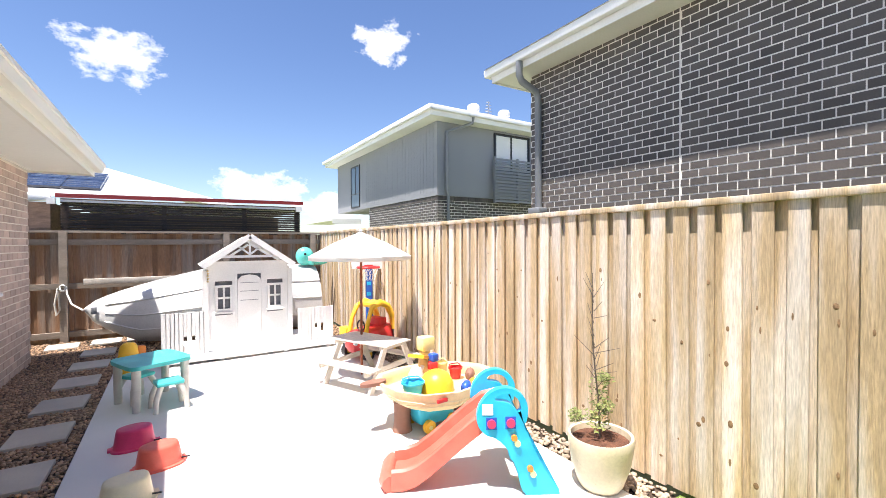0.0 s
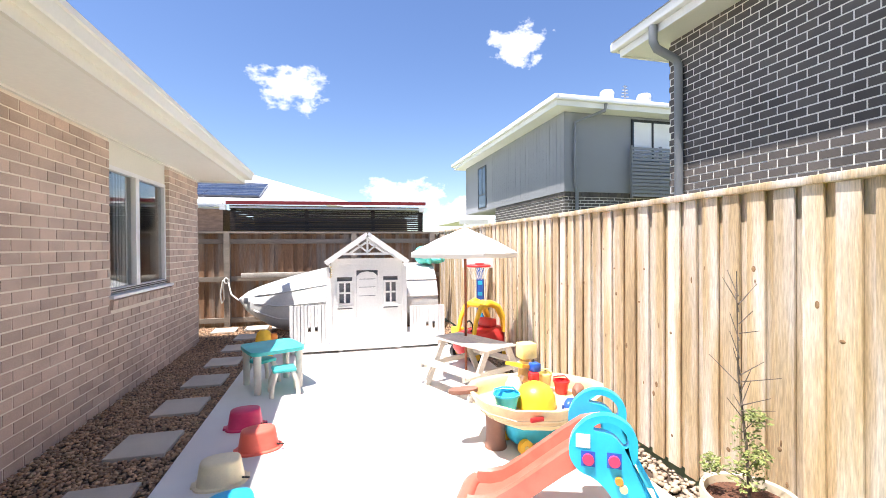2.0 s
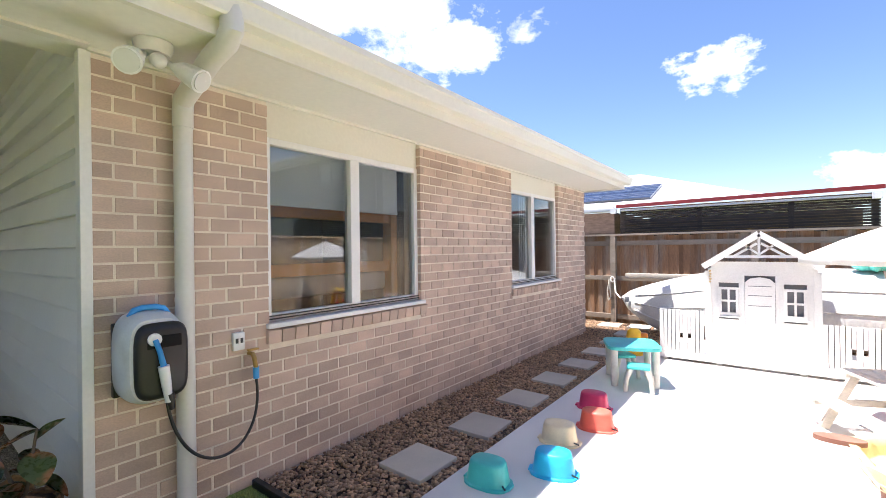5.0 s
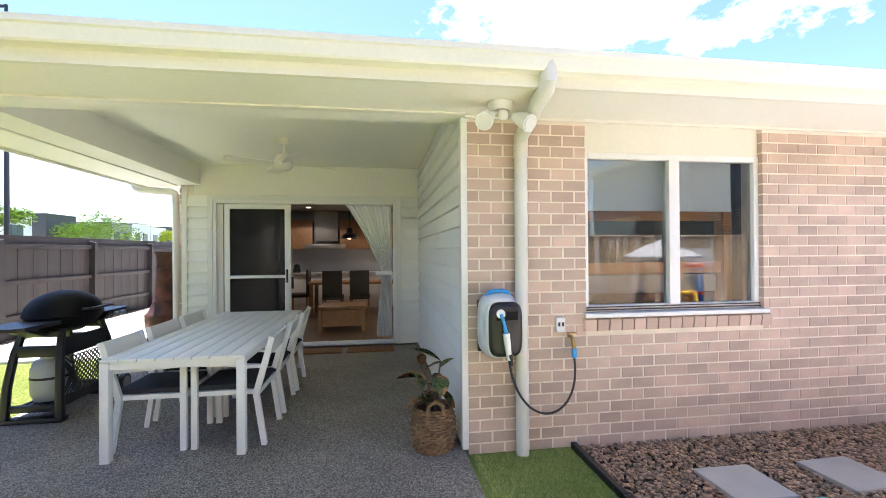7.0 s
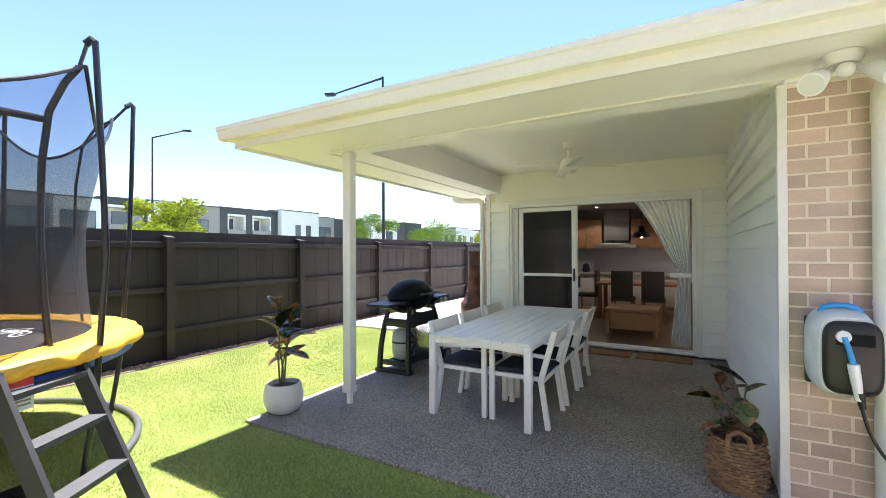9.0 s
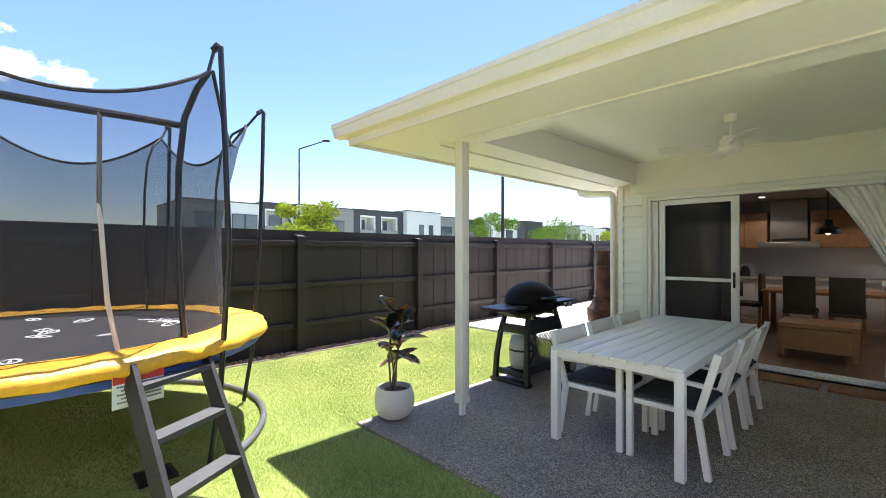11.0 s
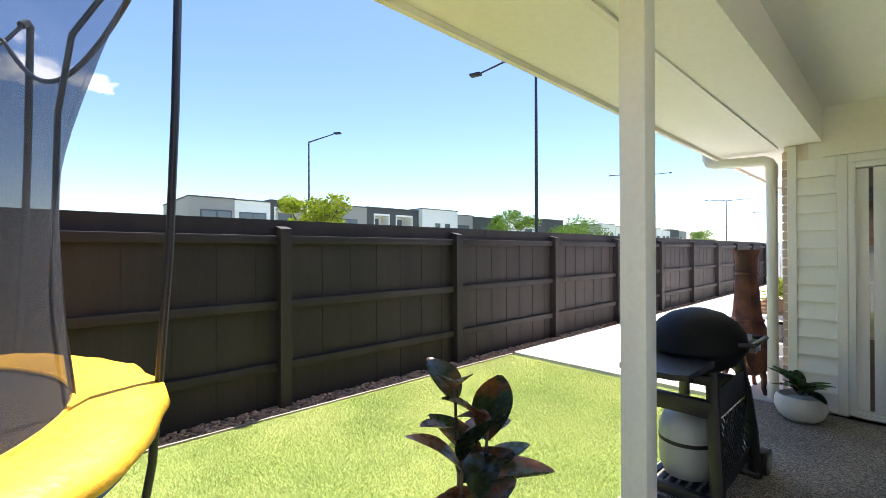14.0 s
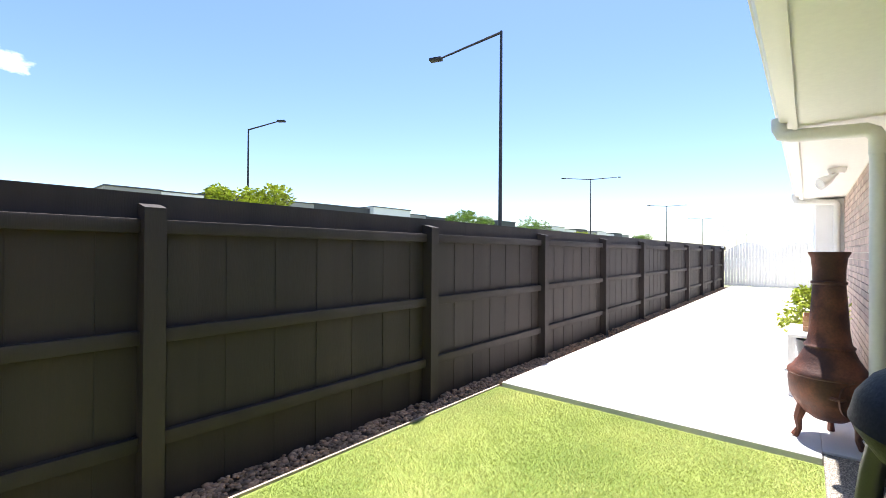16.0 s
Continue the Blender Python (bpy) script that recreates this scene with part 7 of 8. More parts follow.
part("seat", bars((-0.2, -0.12, 0.35, -0.08, 0.12, 0.5), bevel=0.02), P_RED, car)
part("steering_wheel", tube(bmesh.new(), [(0.16, 0.07 * math.cos(a), 0.42 + 0.07 * math.sin(a)) for a in (2 * math.pi * i / 16 for i in range(17))], 0.011, 6), M_BLACK, car)
for x in (-0.22, 0.22):
    for y in (-0.2, 0.2):
        wh = part("wheel", tube(bmesh.new(), [(x, y - 0.035, 0.085), (x, y + 0.035, 0.085)], 0.085, 20), M_BLACK, car)
        part("rim", tube(bmesh.new(), [(x, y - 0.038, 0.085), (x, y + 0.038, 0.085)], 0.04, 14), P_YEL, wh)

# basketball stand
hoop = thing("toy_basketball_stand", "toy basketball stand with blue pole and red hoop", "basketball hoop", 2.28, 5.88, 0.0, -115)
part("base", bars((-0.2, -0.2, 0.0, 0.25, 0.2, 0.14), bevel=0.03), P_BLUE, hoop)
pole = part("pole", bars((-0.045, -0.05, 0.14, 0.045, 0.05, 1.15), bevel=0.012), P_BLUE, hoop)
for z in (0.3, 0.45, 0.6, 0.75, 0.9):
    part("notch", bars((0.0455, -0.03, z, 0.049, 0.03, z + 0.05)), P_SKY, pole)
part("collar", bars((-0.055, -0.06, 0.64, 0.055, 0.06, 0.68), bevel=0.006), P_RED, pole)
part("backboard", slab(bmesh.new(), [(-0.24, 1.14), (0.24, 1.14), (0.26, 1.35), (0.2, 1.47), (0.0, 1.51), (-0.2, 1.47), (-0.26, 1.35)], 0.03, "x", 0.05), P_WHITE, hoop)
part("rim", tube(bmesh.new(), [(0.22 + 0.15 * math.cos(a), 0.15 * math.sin(a), 1.17) for a in (2 * math.pi * i / 24 for i in range(25))], 0.016, 8), P_RED, hoop)
part("rim_arm", bars((0.08, -0.06, 1.15, 0.09, 0.06, 1.2)), P_RED, hoop)
bm = bmesh.new()
for i in range(14):
    a = 2 * math.pi * i / 14
    for d in (1, -1):
        tube(bm, [(0.22 + 0.145 * math.cos(a), 0.145 * math.sin(a), 1.16), (0.22 + 0.11 * math.cos(a + d * 0.35), 0.11 * math.sin(a + d * 0.35), 1.07), (0.22 + 0.09 * math.cos(a + d * 0.1), 0.09 * math.sin(a + d * 0.1), 0.99)], 0.003, 4)
part("net", bm, P_WHITE, hoop, kind="stuff")

# kids table, stools
M_TABLEG = plastic("warm_grey_plastic", (0.60, 0.58, 0.52))
kt = thing("kids_table", "turquoise plastic kids table with pale legs", "table", -0.33, 4.96, 0.0, 24)
bm = slab(bmesh.new(), oval(0, 0, 0.27, 0.27, 28, 6), 0.035, "z", 0.385)
part("tabletop", bm, P_TURQ, kt)
for sx in (-1, 1):
    for sy in (-1, 1):
        part("leg", tube(bmesh.new(), [(sx * 0.205, sy * 0.205, 0.0), (sx * 0.205, sy * 0.205, 0.386)], [0.034, 0.038], 14), M_TABLEG, kt)
for x, y, r in ((-0.19, 4.68, 12), (-0.45, 5.08, 40)):
    st = thing("kids_stool", "small turquoise stool with splayed pale legs", "stool", x, y, 0.0, r, "kids stools")
    part("seat", bars((-0.11, -0.1, 0.225, 0.11, 0.1, 0.262), bevel=0.014), P_TURQ, st)
    for sx in (-1, 1):
        for sy in (-1, 1):
            part("leg", tube(bmesh.new(), [(sx * 0.125, sy * 0.11, 0.0), (sx * 0.115, sy * 0.10, 0.12), (sx * 0.075, sy * 0.07, 0.225)], [0.022, 0.024, 0.026], 10), M_TABLEG, st)

# upturned tubs in a row
for x, y, m, l, k, rz in ((-0.40, 3.92, P_PINK, "hot pink", 0.77, 6), (-0.235, 3.49, P_CORAL, "coral", 0.80, 12), (-0.385, 3.08, P_CREAM, "cream", 0.79, 9), (-0.235, 2.62, P_SKY, "sky blue", 0.80, 15), (-0.52, 2.27, P_TEAL, "teal", 0.80, 5)):
    tb = thing("upturned_tub", "upturned " + l + " plastic tub on the concrete", "tub", x, y, 0.0, rz, "row of upturned tubs")
    bm = bmesh.new()
    prev = None
    for s, z in ((1.14, 0.0), (1.14, 0.014), (1.0, 0.02), (0.86, 0.15), (0.82, 0.165), (0.70, 0.172)):
        row = [bm.verts.new((px * s * k, py * s * k, z * 0.86)) for px, py in oval(0, 0, 0.17, 0.125, 28, 2.6)]
        if prev:
            for i in range(28):
                bm.faces.new((prev[i], prev[(i + 1) % 28], row[(i + 1) % 28], row[i]))
        prev = row
    bm.faces.new(prev)
    part("shell", bm, m, tb, smooth=50)
    for s in (-1, 1):
        part("lug", bars((s * 0.145 - 0.018, -0.035, 0.002, s * 0.145 + 0.018, 0.035, 0.018), bevel=0.006), m, tb)
    part("string", tube(bmesh.new(), [(0.12, -0.05, 0.03), (0.16, -0.10, 0.045)], 0.006, 6), M_BLACK, tb)

# cubby house on its deck
M_CUB = mat("white_cubby_paint", (0.79, 0.78, 0.75), 0.6, 0.05, 2, 50, 0.1)
M_CUBIN = mat("cubby_inside_shade_colour", (0.25, 0.25, 0.26), 0.8, 0.05, 2, 30, 0.0)
cub = thing("cubby_house", "white timber cubby house on a low deck", "playhouse", 0.78, 6.18, 0.0)
for k in range(9):
    part("deck_board", bars((-1.07, 0.02 + k * 0.105, 0.10, 1.07, 0.118 + k * 0.105, 0.122), bevel=0.003), M_CUB, cub)
part("deck_skirt", bars((-1.07, 0.0, 0.035, 1.07, 0.018, 0.124)), M_CUB, cub)
for x in (-1.0, -0.4, 0.4, 1.0):
    part("deck_bearer", bars((x - 0.03, 0.05, 0.0, x + 0.03, 0.95, 0.098)), M_CUB, cub)
FW = 0.55
for k in range(11):
    z = 0.124 + k * 0.096
    for a, b in ((-0.55, -0.44), (-0.22, -0.17), (0.19, 0.24), (0.46, 0.55)) if 0.5 < z < 0.95 else (((-0.55, -0.17), (0.19, 0.55)) if z < 1.1 else ()):
        part("weatherboard", beam(bmesh.new(), (a, FW, z + 0.048), (b, FW, z + 0.048), 0.016, 0.098, (0, 0.08, 1)), M_CUB, cub)
for k in range(2):
    z = 1.13 + k * 0.09
    h = 0.62 * (1.62 - z) / 0.47
    part("gable_board", beam(bmesh.new(), (-min(0.56, h), FW, z), (min(0.56, h), FW, z), 0.016, 0.09, (0, 0.08, 1)), M_CUB, cub)
# grey sheet close behind the front, coloured as the shaded inside
part("inner_wall", bars((-0.54, FW + 0.03, 0.13, 0.54, FW + 0.05, 1.12)), M_CUBIN, cub)
for x in (-0.56, 0.56):
    part("corner_post", bars((x - 0.035, FW - 0.03, 0.124, x + 0.035, FW + 0.03, 1.14)), M_CUB, cub)
dr = part("door", slab(bmesh.new(), [(-0.155, 0.13), (0.155, 0.13), (0.155, 1.0), (0.10, 1.05), (0.0, 1.07), (-0.10, 1.05), (-0.155, 1.0)], 0.03, "y", FW - 0.025), M_CUB, cub)
for z in (0.70, 0.83, 0.95):
    part("door_groove", bars((-0.12, FW - 0.0265, z, 0.12, FW - 0.0255, z + 0.008)), M_GREYPIPE, dr)
part("door_jamb", bars((-0.19, FW - 0.02, 0.124, -0.158, FW + 0.02, 1.1), (0.158, FW - 0.02, 0.124, 0.19, FW + 0.02, 1.1)), M_CUB, cub)
for x in (-0.33, 0.35):
    wf = part("window_frame", bars((x - 0.11, FW - 0.035, 0.56, x - 0.078, FW, 0.93), (x + 0.078, FW - 0.035, 0.56, x + 0.11, FW, 0.93), (x - 0.078, FW - 0.035, 0.90, x + 0.078, FW, 0.93), (x - 0.078, FW - 0.035, 0.56, x + 0.078, FW, 0.60), (x - 0.012, FW - 0.03, 0.60, x + 0.012, FW - 0.01, 0.90), (x - 0.078, FW - 0.03, 0.74, x - 0.012, FW - 0.01, 0.765), (x + 0.012, FW - 0.03, 0.74, x + 0.078, FW - 0.01, 0.765)), M_CUB, cub)
    part("window_sill", bars((x - 0.125, FW - 0.06, 0.535, x + 0.125, FW, 0.558)), M_CUB, wf)
for s in (-1, 1):
    part("roof_panel", beam(bmesh.new(), (s * 0.30, FW - 0.14, 1.405), (s * 0.30, FW + 0.75, 1.405), 0.74, 0.025, (s * 0.66, 0, 1)), M_CUB, cub)
    part("barge_board", beam(bmesh.new(), (s * 0.60, FW - 0.15, 1.20), (0.0, FW - 0.15, 1.62), 0.02, 0.075), M_CUB, cub)
    part("truss_brace", beam(bmesh.new(), (s * 0.26, FW - 0.11, 1.34), (s * 0.02, FW - 0.11, 1.50), 0.014, 0.03), M_CUB, cub)
    part("truss_fan", beam(bmesh.new(), (0.0, FW - 0.11, 1.36), (s * 0.14, FW - 0.11, 1.47), 0.014, 0.025), M_CUB, cub)
part("truss_beam", bars((-0.36, FW - 0.12, 1.315, 0.36, FW - 0.10, 1.35)), M_CUB, cub)
part("truss_post", bars((-0.014, FW - 0.12, 1.35, 0.014, FW - 0.10, 1.58)), M_CUB, cub)
part("side_wall", bars((-0.55, FW + 0.05, 0.13, -0.53, FW + 0.68, 1.13), (0.53, FW + 0.05, 0.13, 0.55, FW + 0.68, 1.13)), M_CUB, cub)
for x0, x1, zt in ((-1.06, -0.56, 0.64), (0.56, 1.06, 0.58)):
    rail = part("verandah_rail", bars((x0, 0.03, zt - 0.04, x1, 0.06, zt)), M_CUB, cub)
    part("lower_rail", bars((x0, 0.03, 0.16, x1, 0.06, 0.2)), M_CUB, cub)
    n = 11
    for k in range(n):
        x = x0 + 0.026 + k * (x1 - x0 - 0.05) / (n - 1)
        if k in (5, 7):
            part("picket", bars((x - 0.024, 0.026, 0.125, x + 0.016, 0.044, 0.24)), M_CUB, rail)
            part("picket", bars((x - 0.024, 0.026, 0.36, x + 0.016, 0.044, zt + 0.01)), M_CUB, rail)
        else:
            part("picket", bars((x - 0.026, 0.026, 0.125, x + 0.0265, 0.044, zt + 0.015)), M_CUB, rail)
bell = thing("hanging_wind_chime", "small straw wind chime hung on the cubby wall", "wind chime", 0.25, 6.65, 0.98)
for k in range(5):
    part("bead", ball(bmesh.new(), (0.004 * (k % 2), 0, 0.02 + k * 0.035), 0.017, 1), P_SAND, bell)

# aluminium boat on its side behind the cubby
boat = thing("aluminium_dinghy", "upturned silver-white aluminium dinghy leaning on the back fence", "boat", -0.12, 8.0, 0.0)
M_BOAT = mat("dull_white_aluminium", (0.62, 0.62, 0.60), 0.42, 0.08, 1.5, 40, 0.05, metal=0.25)
bm = bmesh.new()
prev = None
sections = []
for i in range(25):
    t = i / 24
    x = -1.16 + t * 3.34
    f = min(1.0, (t / 0.52)) ** 0.62
    zc = 0.56
    hh = 0.56 * f
    zb, zt_ = max(0.03, zc - 0.56 * min(1, t / 0.24) ** 0.6), zc + hh * 1.02
    dep = 0.62 * min(1, t / 0.4) ** 0.8
    row = []
    for j in range(13):
        u = j / 12
        ang = math.pi * u
        z = zb + (zt_ - zb) * (0.5 - 0.5 * math.cos(ang))
        y = 0.10 - dep * math.sin(ang) ** 0.65 + 0.25 * (z - 0.5)
        row.append(bm.verts.new((x, y, z)))
    sections.append(row)
for a, b in zip(sections, sections[1:]):
    for j in range(12):
        bm.faces.new((a[j], a[j + 1], b[j + 1], b[j]))
bm.faces.new(sections[-1])
hull = part("hull", bm, M_BOAT, boat, smooth=50)
hull.modifiers.new("skin", "SOLIDIFY").thickness = 0.006
for j in (4, 6, 8):
    rows_ = []
    for i in range(2, 25):
        t = i / 24
        f = min(1.0, (t / 0.52)) ** 0.62
        hh = 0.56 * f
        zb, zt_ = max(0.03, 0.56 - 0.56 * min(1, t / 0.24) ** 0.6), 0.56 + hh * 1.02
        dep = 0.62 * min(1, t / 0.4) ** 0.8
        ang = math.pi * j / 12
        z = zb + (zt_ - zb) * (0.5 - 0.5 * math.cos(ang))
        rows_.append((-1.16 + t * 3.34, 0.10 - dep * math.sin(ang) ** 0.65 + 0.25 * (z - 0.5) - 0.008, z))
    part("strake", tube(bmesh.new(), rows_, 0.012, 6), M_BOAT, boat)
part("bow_plate", bars((-1.05, -0.06, 0.50, -0.98, -0.03, 0.6), bevel=0.01), M_GREYPIPE, boat)
rope = thing("mooring_rope", "white rope tied to the back fence", "rope", -0.14, -0.4, 0)
part("line", tube(bmesh.new(), [(-1.12, 8.40, 0.56), (-1.3, 8.75, 0.62), (-1.4, 9.05, 0.75), (-1.42, 9.13, 0.86), (-1.52, 9.12, 0.84), (-1.56, 9.12, 0.6), (-1.54, 9.12, 0.42), (-1.50, 9.12, 0.5), (-1.52, 9.12, 0.8)], 0.013, 8), mat("white_rope", (0.66, 0.63, 0.56), 0.9, 0.15, 20, 90, 0.4), rope, smooth=80)
knot = thing("rope_knot", "knotted end of the white rope on the fence post", "rope", -1.6, 8.71, 0.84)
part("coil", tube(bmesh.new(), [(0.035 * math.cos(a) * (1 + 0.2 * math.sin(3 * a)), -0.02 * math.sin(2 * a), 0.05 * math.sin(a)) for a in (i * 0.6 for i in range(22))], 0.012, 6), P_WHITE, knot, smooth=80)

# inflatable, jug, digger
octo = thing("inflatable_octopus", "teal inflatable octopus lying on the boat", "inflatable toy", 1.98, 7.95, 1.12)
P_INF = plastic("teal_inflatable_vinyl", (0.12, 0.62, 0.52), 0.25)
part("head", ball(bmesh.new(), (-0.10, 0.0, 0.16), 0.16, 3, (1.0, 0.8, 1.05)), P_INF, octo, smooth=80)
for k in range(6):
    a = radians(60 * k + 10)
    c, s = math.cos(a), math.sin(a)
    part("arm", tube(bmesh.new(), [(0.05 * c, 0.05 * s, 0.06), (0.14 * c + 0.06, 0.12 * s, 0.04 + 0.04 * (k % 2)), (0.22 * c + 0.08, 0.16 * s, 0.06), (0.26 * c + 0.07, 0.17 * s, 0.12 + 0.03 * (k % 3))], [0.06, 0.05, 0.04, 0.025], 10), P_INF, octo, smooth=80)
for y in (-0.11,):
    part("eye", ball(bmesh.new(), (-0.12, y, 0.2), 0.026, 2), M_BLACK, octo)
jug = thing("yellow_ride_on", "yellow plastic ride-on toy standing on end", "toy", -0.60, 6.2, 0.0, 20)
jug.scale = (0.85, 0.85, 0.85)
part("shell", lathe(bmesh.new(), [(0.13, 0.0), (0.135, 0.1), (0.12, 0.3), (0.10, 0.38), (0.06, 0.42), (0.0, 0.43)], 18, (0, 0, 0), 1.0, 0.7), P_YEL, jug)
part("flap", bars((0.09, -0.05, 0.22, 0.2, 0.05, 0.36), bevel=0.03), P_ORANGE, jug)
dig = thing("toy_digger", "yellow toy digger beside the cubby deck", "toy digger", 2.05, 6.2, 0.0, -70)
part("cab", bars((-0.1, -0.07, 0.12, 0.06, 0.07, 0.26), bevel=0.02), P_YEL, dig)
part("chassis", bars((-0.15, -0.08, 0.06, 0.13, 0.08, 0.12), bevel=0.015), P_YEL, dig)
for x in (-0.09, 0.08):
    for y in (-0.09, 0.09):
        part("wheel", tube(bmesh.new(), [(x, y - 0.02, 0.05), (x, y + 0.02, 0.05)], 0.05, 14), M_BLACK, dig)
part("arm", tube(bmesh.new(), [(0.08, 0, 0.16), (0.2, 0, 0.26), (0.27, 0, 0.12)], 0.018, 6), P_YEL, dig)

# ---- stepping pavers ----
pav_mesh = mesh_of("paver", bars((-0.19, -0.20, -0.03, 0.19, 0.20, 0.004), bevel=0.006), M_PAVER)
for k in range(9):
    ob = tagged(new("stepping_paver", pav_mesh), "square sand-coloured concrete stepping paver in pebbles", "paver", "stepping pavers")
    ob.matrix_basis = pose(-1.05 + rng.uniform(-0.012, 0.012), 2.215 + k * 0.778, 0.006, 0, 0, rng.uniform(-2, 2))
for x, y in ((-1.55, 8.35), (-0.6, 8.45)):
    ob = tagged(new("stepping_paver", pav_mesh), "square sand-coloured concrete stepping paver in pebbles", "paver", "stepping pavers")
    ob.matrix_basis = pose(x, y, 0.006, 0, 0, 4)


# ---- pebbles ----
def fast_mesh(name, verts, tris, material, smooth=False):
    me = bpy.data.meshes.new(name)
    me.vertices.add(len(verts))
    me.vertices.foreach_set("co", verts.astype(np.float32).ravel())
    me.loops.add(tris.size)
    me.loops.foreach_set("vertex_index", tris.astype(np.int32).ravel())
    me.polygons.add(len(tris))
    me.polygons.foreach_set("loop_start", np.arange(0, tris.size, 3, dtype=np.int32))
    me.update(calc_edges=True)
    me.materials.append(material)
    if smooth:
        me.polygons.foreach_set("use_smooth", np.ones(len(tris), dtype=bool))
    me.validate()
    return me


def ico():
    bm = bmesh.new()
    bmesh.ops.create_icosphere(bm, subdivisions=1, radius=1.0)
    bm.verts.ensure_lookup_table()
    v = np.array([x.co for x in bm.verts])
    f = np.array([[x.index for x in t.verts] for t in bm.faces])
    bm.free()
    return v, f


def pebbles(name, regions, size, material, seed, label, keep_off=()):
    g = np.random.default_rng(seed)
    bv, bf = ico()
    pts = []
    for x0, y0, x1, y1, per_m2 in regions:
        n = int((x1 - x0) * (y1 - y0) * per_m2)
        pts.append(np.c_[g.uniform(x0, x1, n), g.uniform(y0, y1, n)])
    p = np.concatenate(pts)
    ok = np.ones(len(p), bool)
    for x0, y0, x1, y1 in keep_off:
        ok &= ~((p[:, 0] > x0) & (p[:, 0] < x1) & (p[:, 1] > y0) & (p[:, 1] < y1))
    p = p[ok]
    n = len(p)
    s = size * g.uniform(0.55, 1.5, (n, 1)) * np.c_[g.uniform(0.8, 1.35, n), g.uniform(0.8, 1.2, n), g.uniform(0.5, 0.8, n)]
    a = g.uniform(0, 2 * np.pi, n)
    v = bv[None] * (1 + g.uniform(-0.12, 0.12, (n, len(bv), 1))) * s[:, None, :]
    c, q = np.cos(a)[:, None], np.sin(a)[:, None]
    v = np.stack([v[..., 0] * c - v[..., 1] * q, v[..., 0] * q + v[..., 1] * c, v[..., 2]], -1)
    v += np.c_[p, np.full(n, -0.022) + g.uniform(0, 0.018, n)][:, None, :]
    f = (bf[None] + (np.arange(n) * len(bv))[:, None, None]).reshape(-1, 3)
    return tagged(new(name, fast_mesh(name, v.reshape(-1, 3), f, material, True)), label, "pebbles", kind="stuff")


pav_off = [(-1.25, 2.005 + k * 0.778, -0.85, 2.425 + k * 0.778) for k in range(9)]
pebbles("house_pebbles", ((WX + 0.01, 1.41, -0.77, 6.85, 3600), (-2.2, 6.85, 2.4, 8.75, 1500)), 0.0108, M_PEBBLE, 3, "brown river pebbles between wall and slab", pav_off)
pebbles("fence_pebbles", ((2.18, 1.3, 2.41, 6.85, 1500),), 0.015, M_PEBBLE_L, 4, "tan pebbles along the paling fence")
pebbles("strip_pebbles", ((-8.0, GF + 0.02, 2.5, -6.08, 1700), (-23.5, GF + 0.02, -8.0, -6.06, 500)), 0.017, M_PEBBLE, 6, "brown pebbles along the dark fence")


# ---- lawn blades ----
def lawn(regions, seed):
    g = np.random.default_rng(seed)
    parts_ = []
    for x0, y0, x1, y1, per in regions:
        n = int((x1 - x0) * (y1 - y0) * per)
        parts_.append(np.c_[g.uniform(x0, x1, n), g.uniform(y0, y1, n)])
    p = np.concatenate(parts_)
    n = len(p)
    h = g.uniform(0.011, 0.021, n)
    a = g.uniform(0, 2 * np.pi, n)
    w = g.uniform(0.0014, 0.0029, n)
    lean = g.uniform(0.4, 1.5, n) * h
    b = g.uniform(0, 2 * np.pi, n)
    base = np.c_[p, np.full(n, -0.014)]
    side = np.c_[np.cos(a) * w, np.sin(a) * w, np.zeros(n)]
    tip = base + np.c_[np.cos(b) * lean, np.sin(b) * lean, h]
    v = np.stack([base - side, base + side, tip], 1).reshape(-1, 3)
    f = np.arange(3 * n).reshape(-1, 3)
    return tagged(new("grass", fast_mesh("grass", v, f, M_GRASS)), "short mown bright green lawn", "grass", kind="stuff")


lawn(((-1.0, -3.35, 2.40, -0.3, 18000), (-1.0, -6.02, 2.40, -3.35, 18000), (-5.18, -6.02, -1.0, -3.36, 26000), (-1.0, -0.3, 2.40, 1.36, 2500), (-1.70, 0.6, -1.0, 1.35, 16000)), 9)

# ---- weatherboards of the patio walls ----
def weatherboard(length):
    bm = bmesh.new()
    q = [[bm.verts.new((x, y, z)) for y, z in ((0, 0), (-0.046, 0), (-0.046, 0.012), (-0.008, 0.168), (0, 0.168))] for x in (0, length)]
    for i in range(5):
        bm.faces.new((q[0][i], q[0][(i + 1) % 5], q[1][(i + 1) % 5], q[1][i]))
    bm.faces.new(q[0][::-1]), bm.faces.new(q[1])
    return mesh_of("weatherboard", bm, M_BOARD)


for parent, x, y, rz, length, top in ((wall_side, BX, WS + 0.02, 0, -WX * -1 - BX - 0.07, 2.82), (wall_patio, BX - 0.02, BS + 0.12, 90, DOOR[0] - 0.07 - BS - 0.12, 2.36), (wall_patio, BX - 0.02, DOOR[1] + 0.07, 90, WS - DOOR[1] - 0.07, 2.36)):
    me = weatherboard(length)
    for k in range(int((top - 0.04) / 0.163)):
        ob = new("weatherboard", me)
        ob.parent = parent
        ob.matrix_basis = pose(x, y, 0.04 + k * 0.163, 0, 0, rz)


# ---- bricks ----
def brick_mesh(name, length, depth, height, material):
    bm = box(bmesh.new(), 0, 0, 0, length, depth, height)
    return mesh_of(name, bm, material)


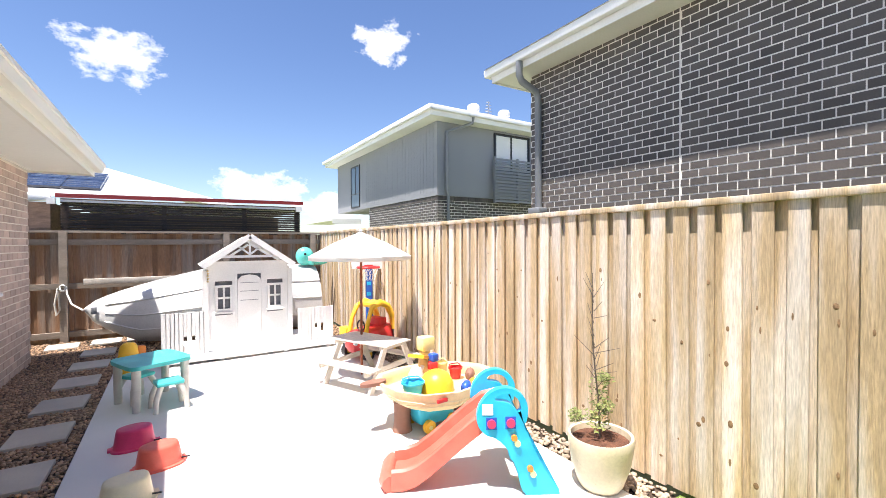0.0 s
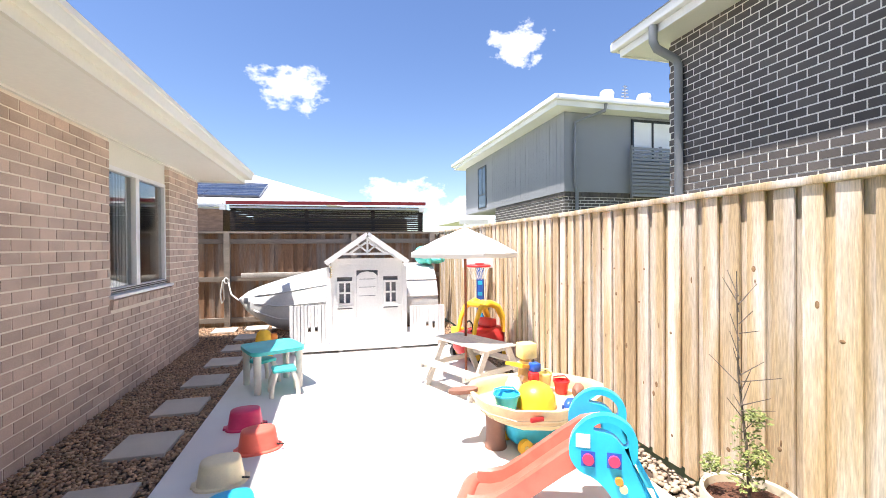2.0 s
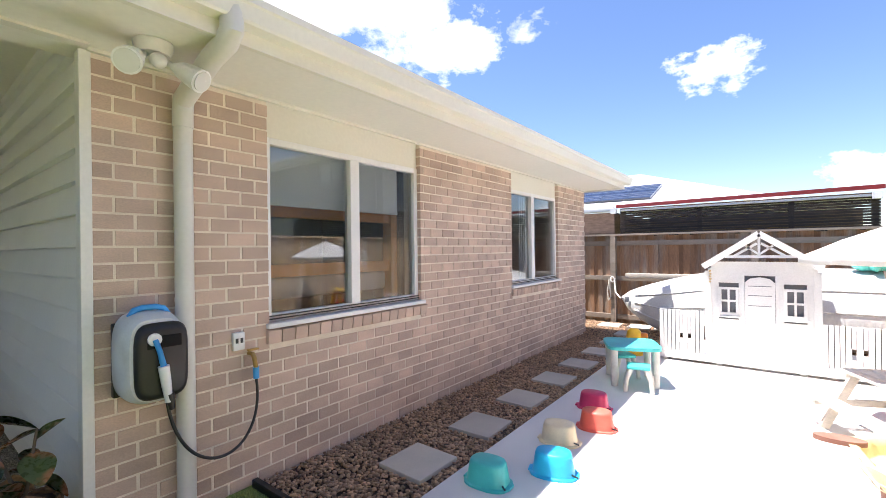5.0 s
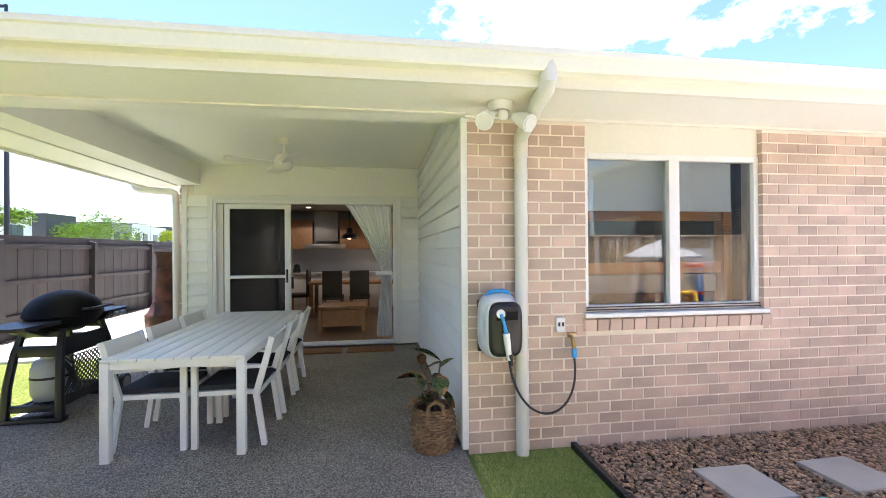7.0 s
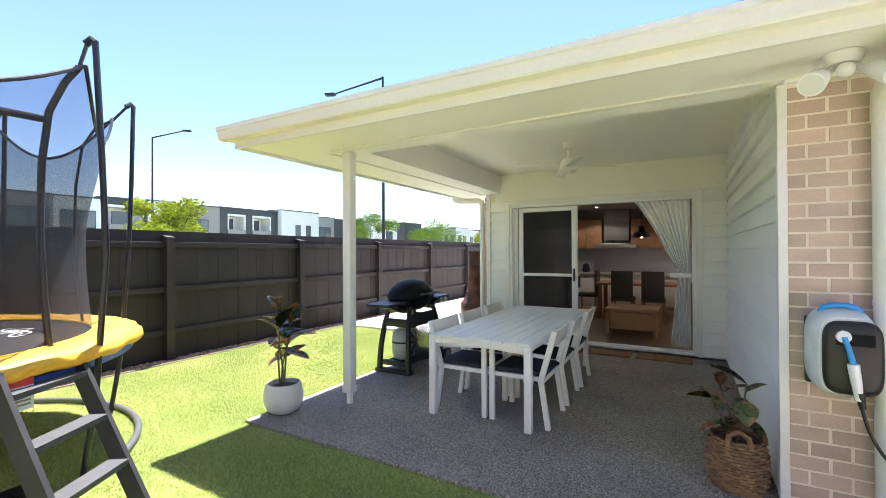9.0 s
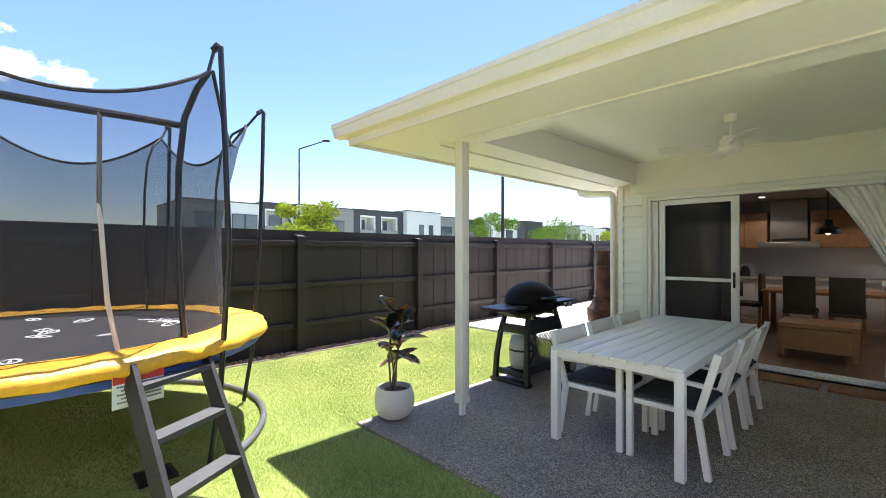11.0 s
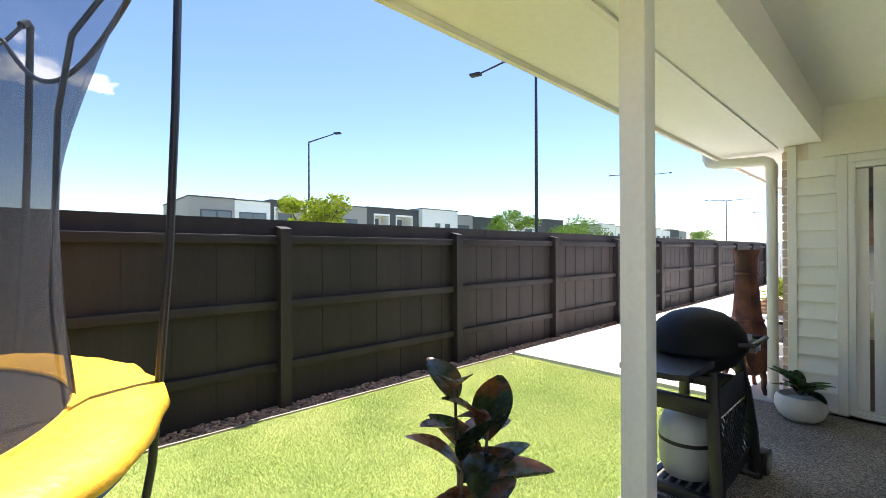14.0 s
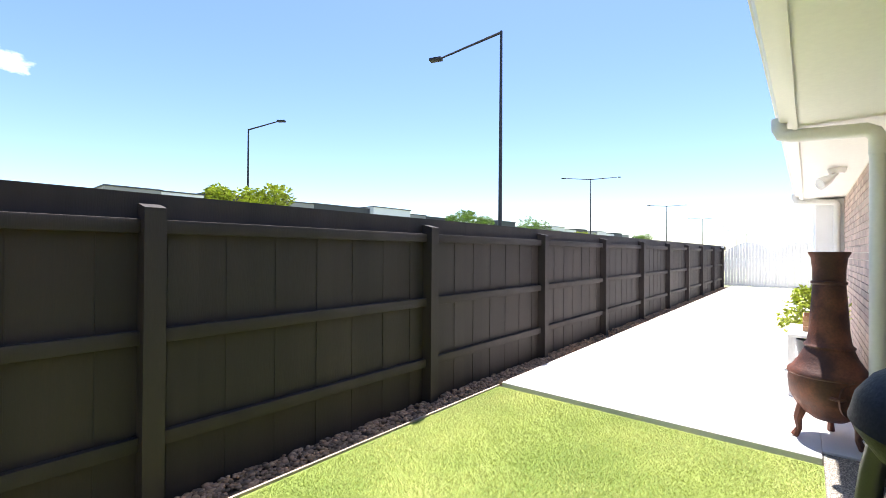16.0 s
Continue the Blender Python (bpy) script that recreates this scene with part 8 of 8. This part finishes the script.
def brick_rows(y0, y1, z0, z1, pitch, course, gap, holes):
    """Places of bricks in stretcher bond: start, length and height along a wall, cut at its ends and holes."""
    out = []
    k = 0
    z = z0
    while z < z1 - 0.02:
        y = y0 - (pitch / 2 if k % 2 else 0)
        while y < y1:
            a, b = max(y, y0), min(y + pitch - gap, y1)
            spans = [(a, b)]
            for h0, h1, hz0, hz1 in holes:
                if z + course > hz0 + 0.02 and z < hz1 - 0.02:
                    spans = [s for u, v in spans for s in ((u, min(v, h0)), (max(u, h1), v)) if s[1] - s[0] > 0.02]
            out += [(u, v - u, z) for u, v in spans if v - u > 0.02]
            y += pitch
        z += course
        k += 1
    return out


def joined(name, rows, depth, course, gap, place, material, parent):
    """Bricks past the counted ones: real boxes in one mesh."""
    vs, fs = [], []
    for a, length, z in rows:
        k = len(vs)
        for w in (0, depth):
            vs += [place(a, w, z), place(a + length, w, z), place(a + length, w, z + course - gap), place(a, w, z + course - gap)]
        fs += [(k, k + 1, k + 2, k + 3), (k, k + 4, k + 5, k + 1), (k + 1, k + 5, k + 6, k + 2), (k + 2, k + 6, k + 7, k + 3), (k + 3, k + 7, k + 4, k)]
    ob = new(name, raw(name, vs, fs, material))
    ob.parent = parent
    return tagged(ob, kind="stuff")


PITCH, COURSE, GAP = 0.187, 0.0848, 0.0125
holes = [(W1[0] + 0.003, W1[1] - 0.003, SILL - 0.13, 3), (W2[0] + 0.003, W2[1] - 0.003, SILL - 0.13, 3)]
rows_all = brick_rows(WS + 0.02, WN, -0.10, 2.448, PITCH, COURSE, GAP, holes)
near = [r for r in rows_all if r[0] < 2.05][:300]
meshes = {}
for a, length, z in near:
    key = round(length, 2)
    if key not in meshes:
        meshes[key] = brick_mesh("brick", key, 0.10, COURSE - GAP, M_BRICK)
    ob = new("brick", meshes[key])
    ob.parent = wall_east
    ob.matrix_basis = pose(WX + rng.uniform(-0.0015, 0.0015), a, z, 0, 0, 90)
taken = set(near)
joined("far_bricks", [r for r in rows_all if r not in taken], 0.10, COURSE, GAP, lambda a, w, z: (WX - w, a, z), M_BRICK_J, wall_east)
for y0, y1 in (W1, W2):
    me = mesh_of("sill_brick", slab(bmesh.new(), [(0.0, SILL - 0.135), (0.026, SILL - 0.135), (0.036, SILL - 0.05), (-0.09, SILL - 0.03), (-0.09, SILL - 0.135)], 0.092, "y", 0.0), M_BRICK)
    y = y0 - 0.02
    while y < y1 - 0.02:
        ob = new("sill_brick", me)
        ob.parent = wall_east
        ob.matrix_basis = pose(WX, y, 0, 0, 0, 0)
        y += 0.1015
joined("end_bricks", brick_rows(BS + 0.006, BS + 0.1, -0.02, 2.45, PITCH, COURSE, GAP, []), 0.05, COURSE, GAP, lambda a, w, z: (BX - 0.014 - w, a, z), M_BRICK_J, bpy.data.objects["wall_south"])
joined("side_bricks", brick_rows(-13.5, BX - 0.03, -0.02, 2.44, PITCH, COURSE, GAP, []), 0.06, COURSE, GAP, lambda a, w, z: (a, BS + 0.006 + w, z), M_BRICK_J, bpy.data.objects["wall_south"])

# dark bricks of the neighbours
rows_a = brick_rows(-3.0, AN, 1.42, AZ, 0.182, 0.0855, 0.0145, [(2.55, 2.565, 0, 9)])
near = [r for r in rows_a if 0.4 < r[0] < 2.3][:300]
meshes = {}
for a, length, z in near:
    key = round(length, 2)
    if key not in meshes:
        meshes[key] = brick_mesh("brick", key, 0.05, 0.071, M_DARKBRICK)
    ob = new("brick", meshes[key])
    ob.parent = house_a
    ob.matrix_basis = pose(AX, a + key, z, 0, 0, -90)
taken = set(near)
joined("far_bricks", [r for r in rows_a if r not in taken], 0.05, 0.0855, 0.0145, lambda a, w, z: (AX + w, a, z), M_DARKBRICK_J, house_a)
joined("base_bricks", brick_rows(CS + 0.05, CS + 5.2, 1.4, CB - 0.24, 0.24, 0.0855, 0.018, []), 0.04, 0.0855, 0.018, lambda a, w, z: (CX + 0.035 + w, a, z), M_DARKBRICK_J, house_b)
joined("front_base_bricks", brick_rows(CX + 0.04, CX + 5.5, 1.4, CB - 0.24, 0.24, 0.0855, 0.018, []), 0.04, 0.0855, 0.018, lambda a, w, z: (a, CS + 0.035 + w, z), M_DARKBRICK_J, house_b)
joined("soldier_bricks", [(CS + 0.05 + k * 0.085, 0.073, CB - 0.235) for k in range(60)], 0.06, 0.14, 0.01, lambda a, w, z: (CX + 0.02 + w, a, z), M_DARKBRICK_J, house_b)
joined("front_soldier_bricks", [(CX + 0.03 + k * 0.085, 0.073, CB - 0.235) for k in range(60)], 0.06, 0.14, 0.01, lambda a, w, z: (a, CS + 0.02 + w, z), M_DARKBRICK_J, house_b)
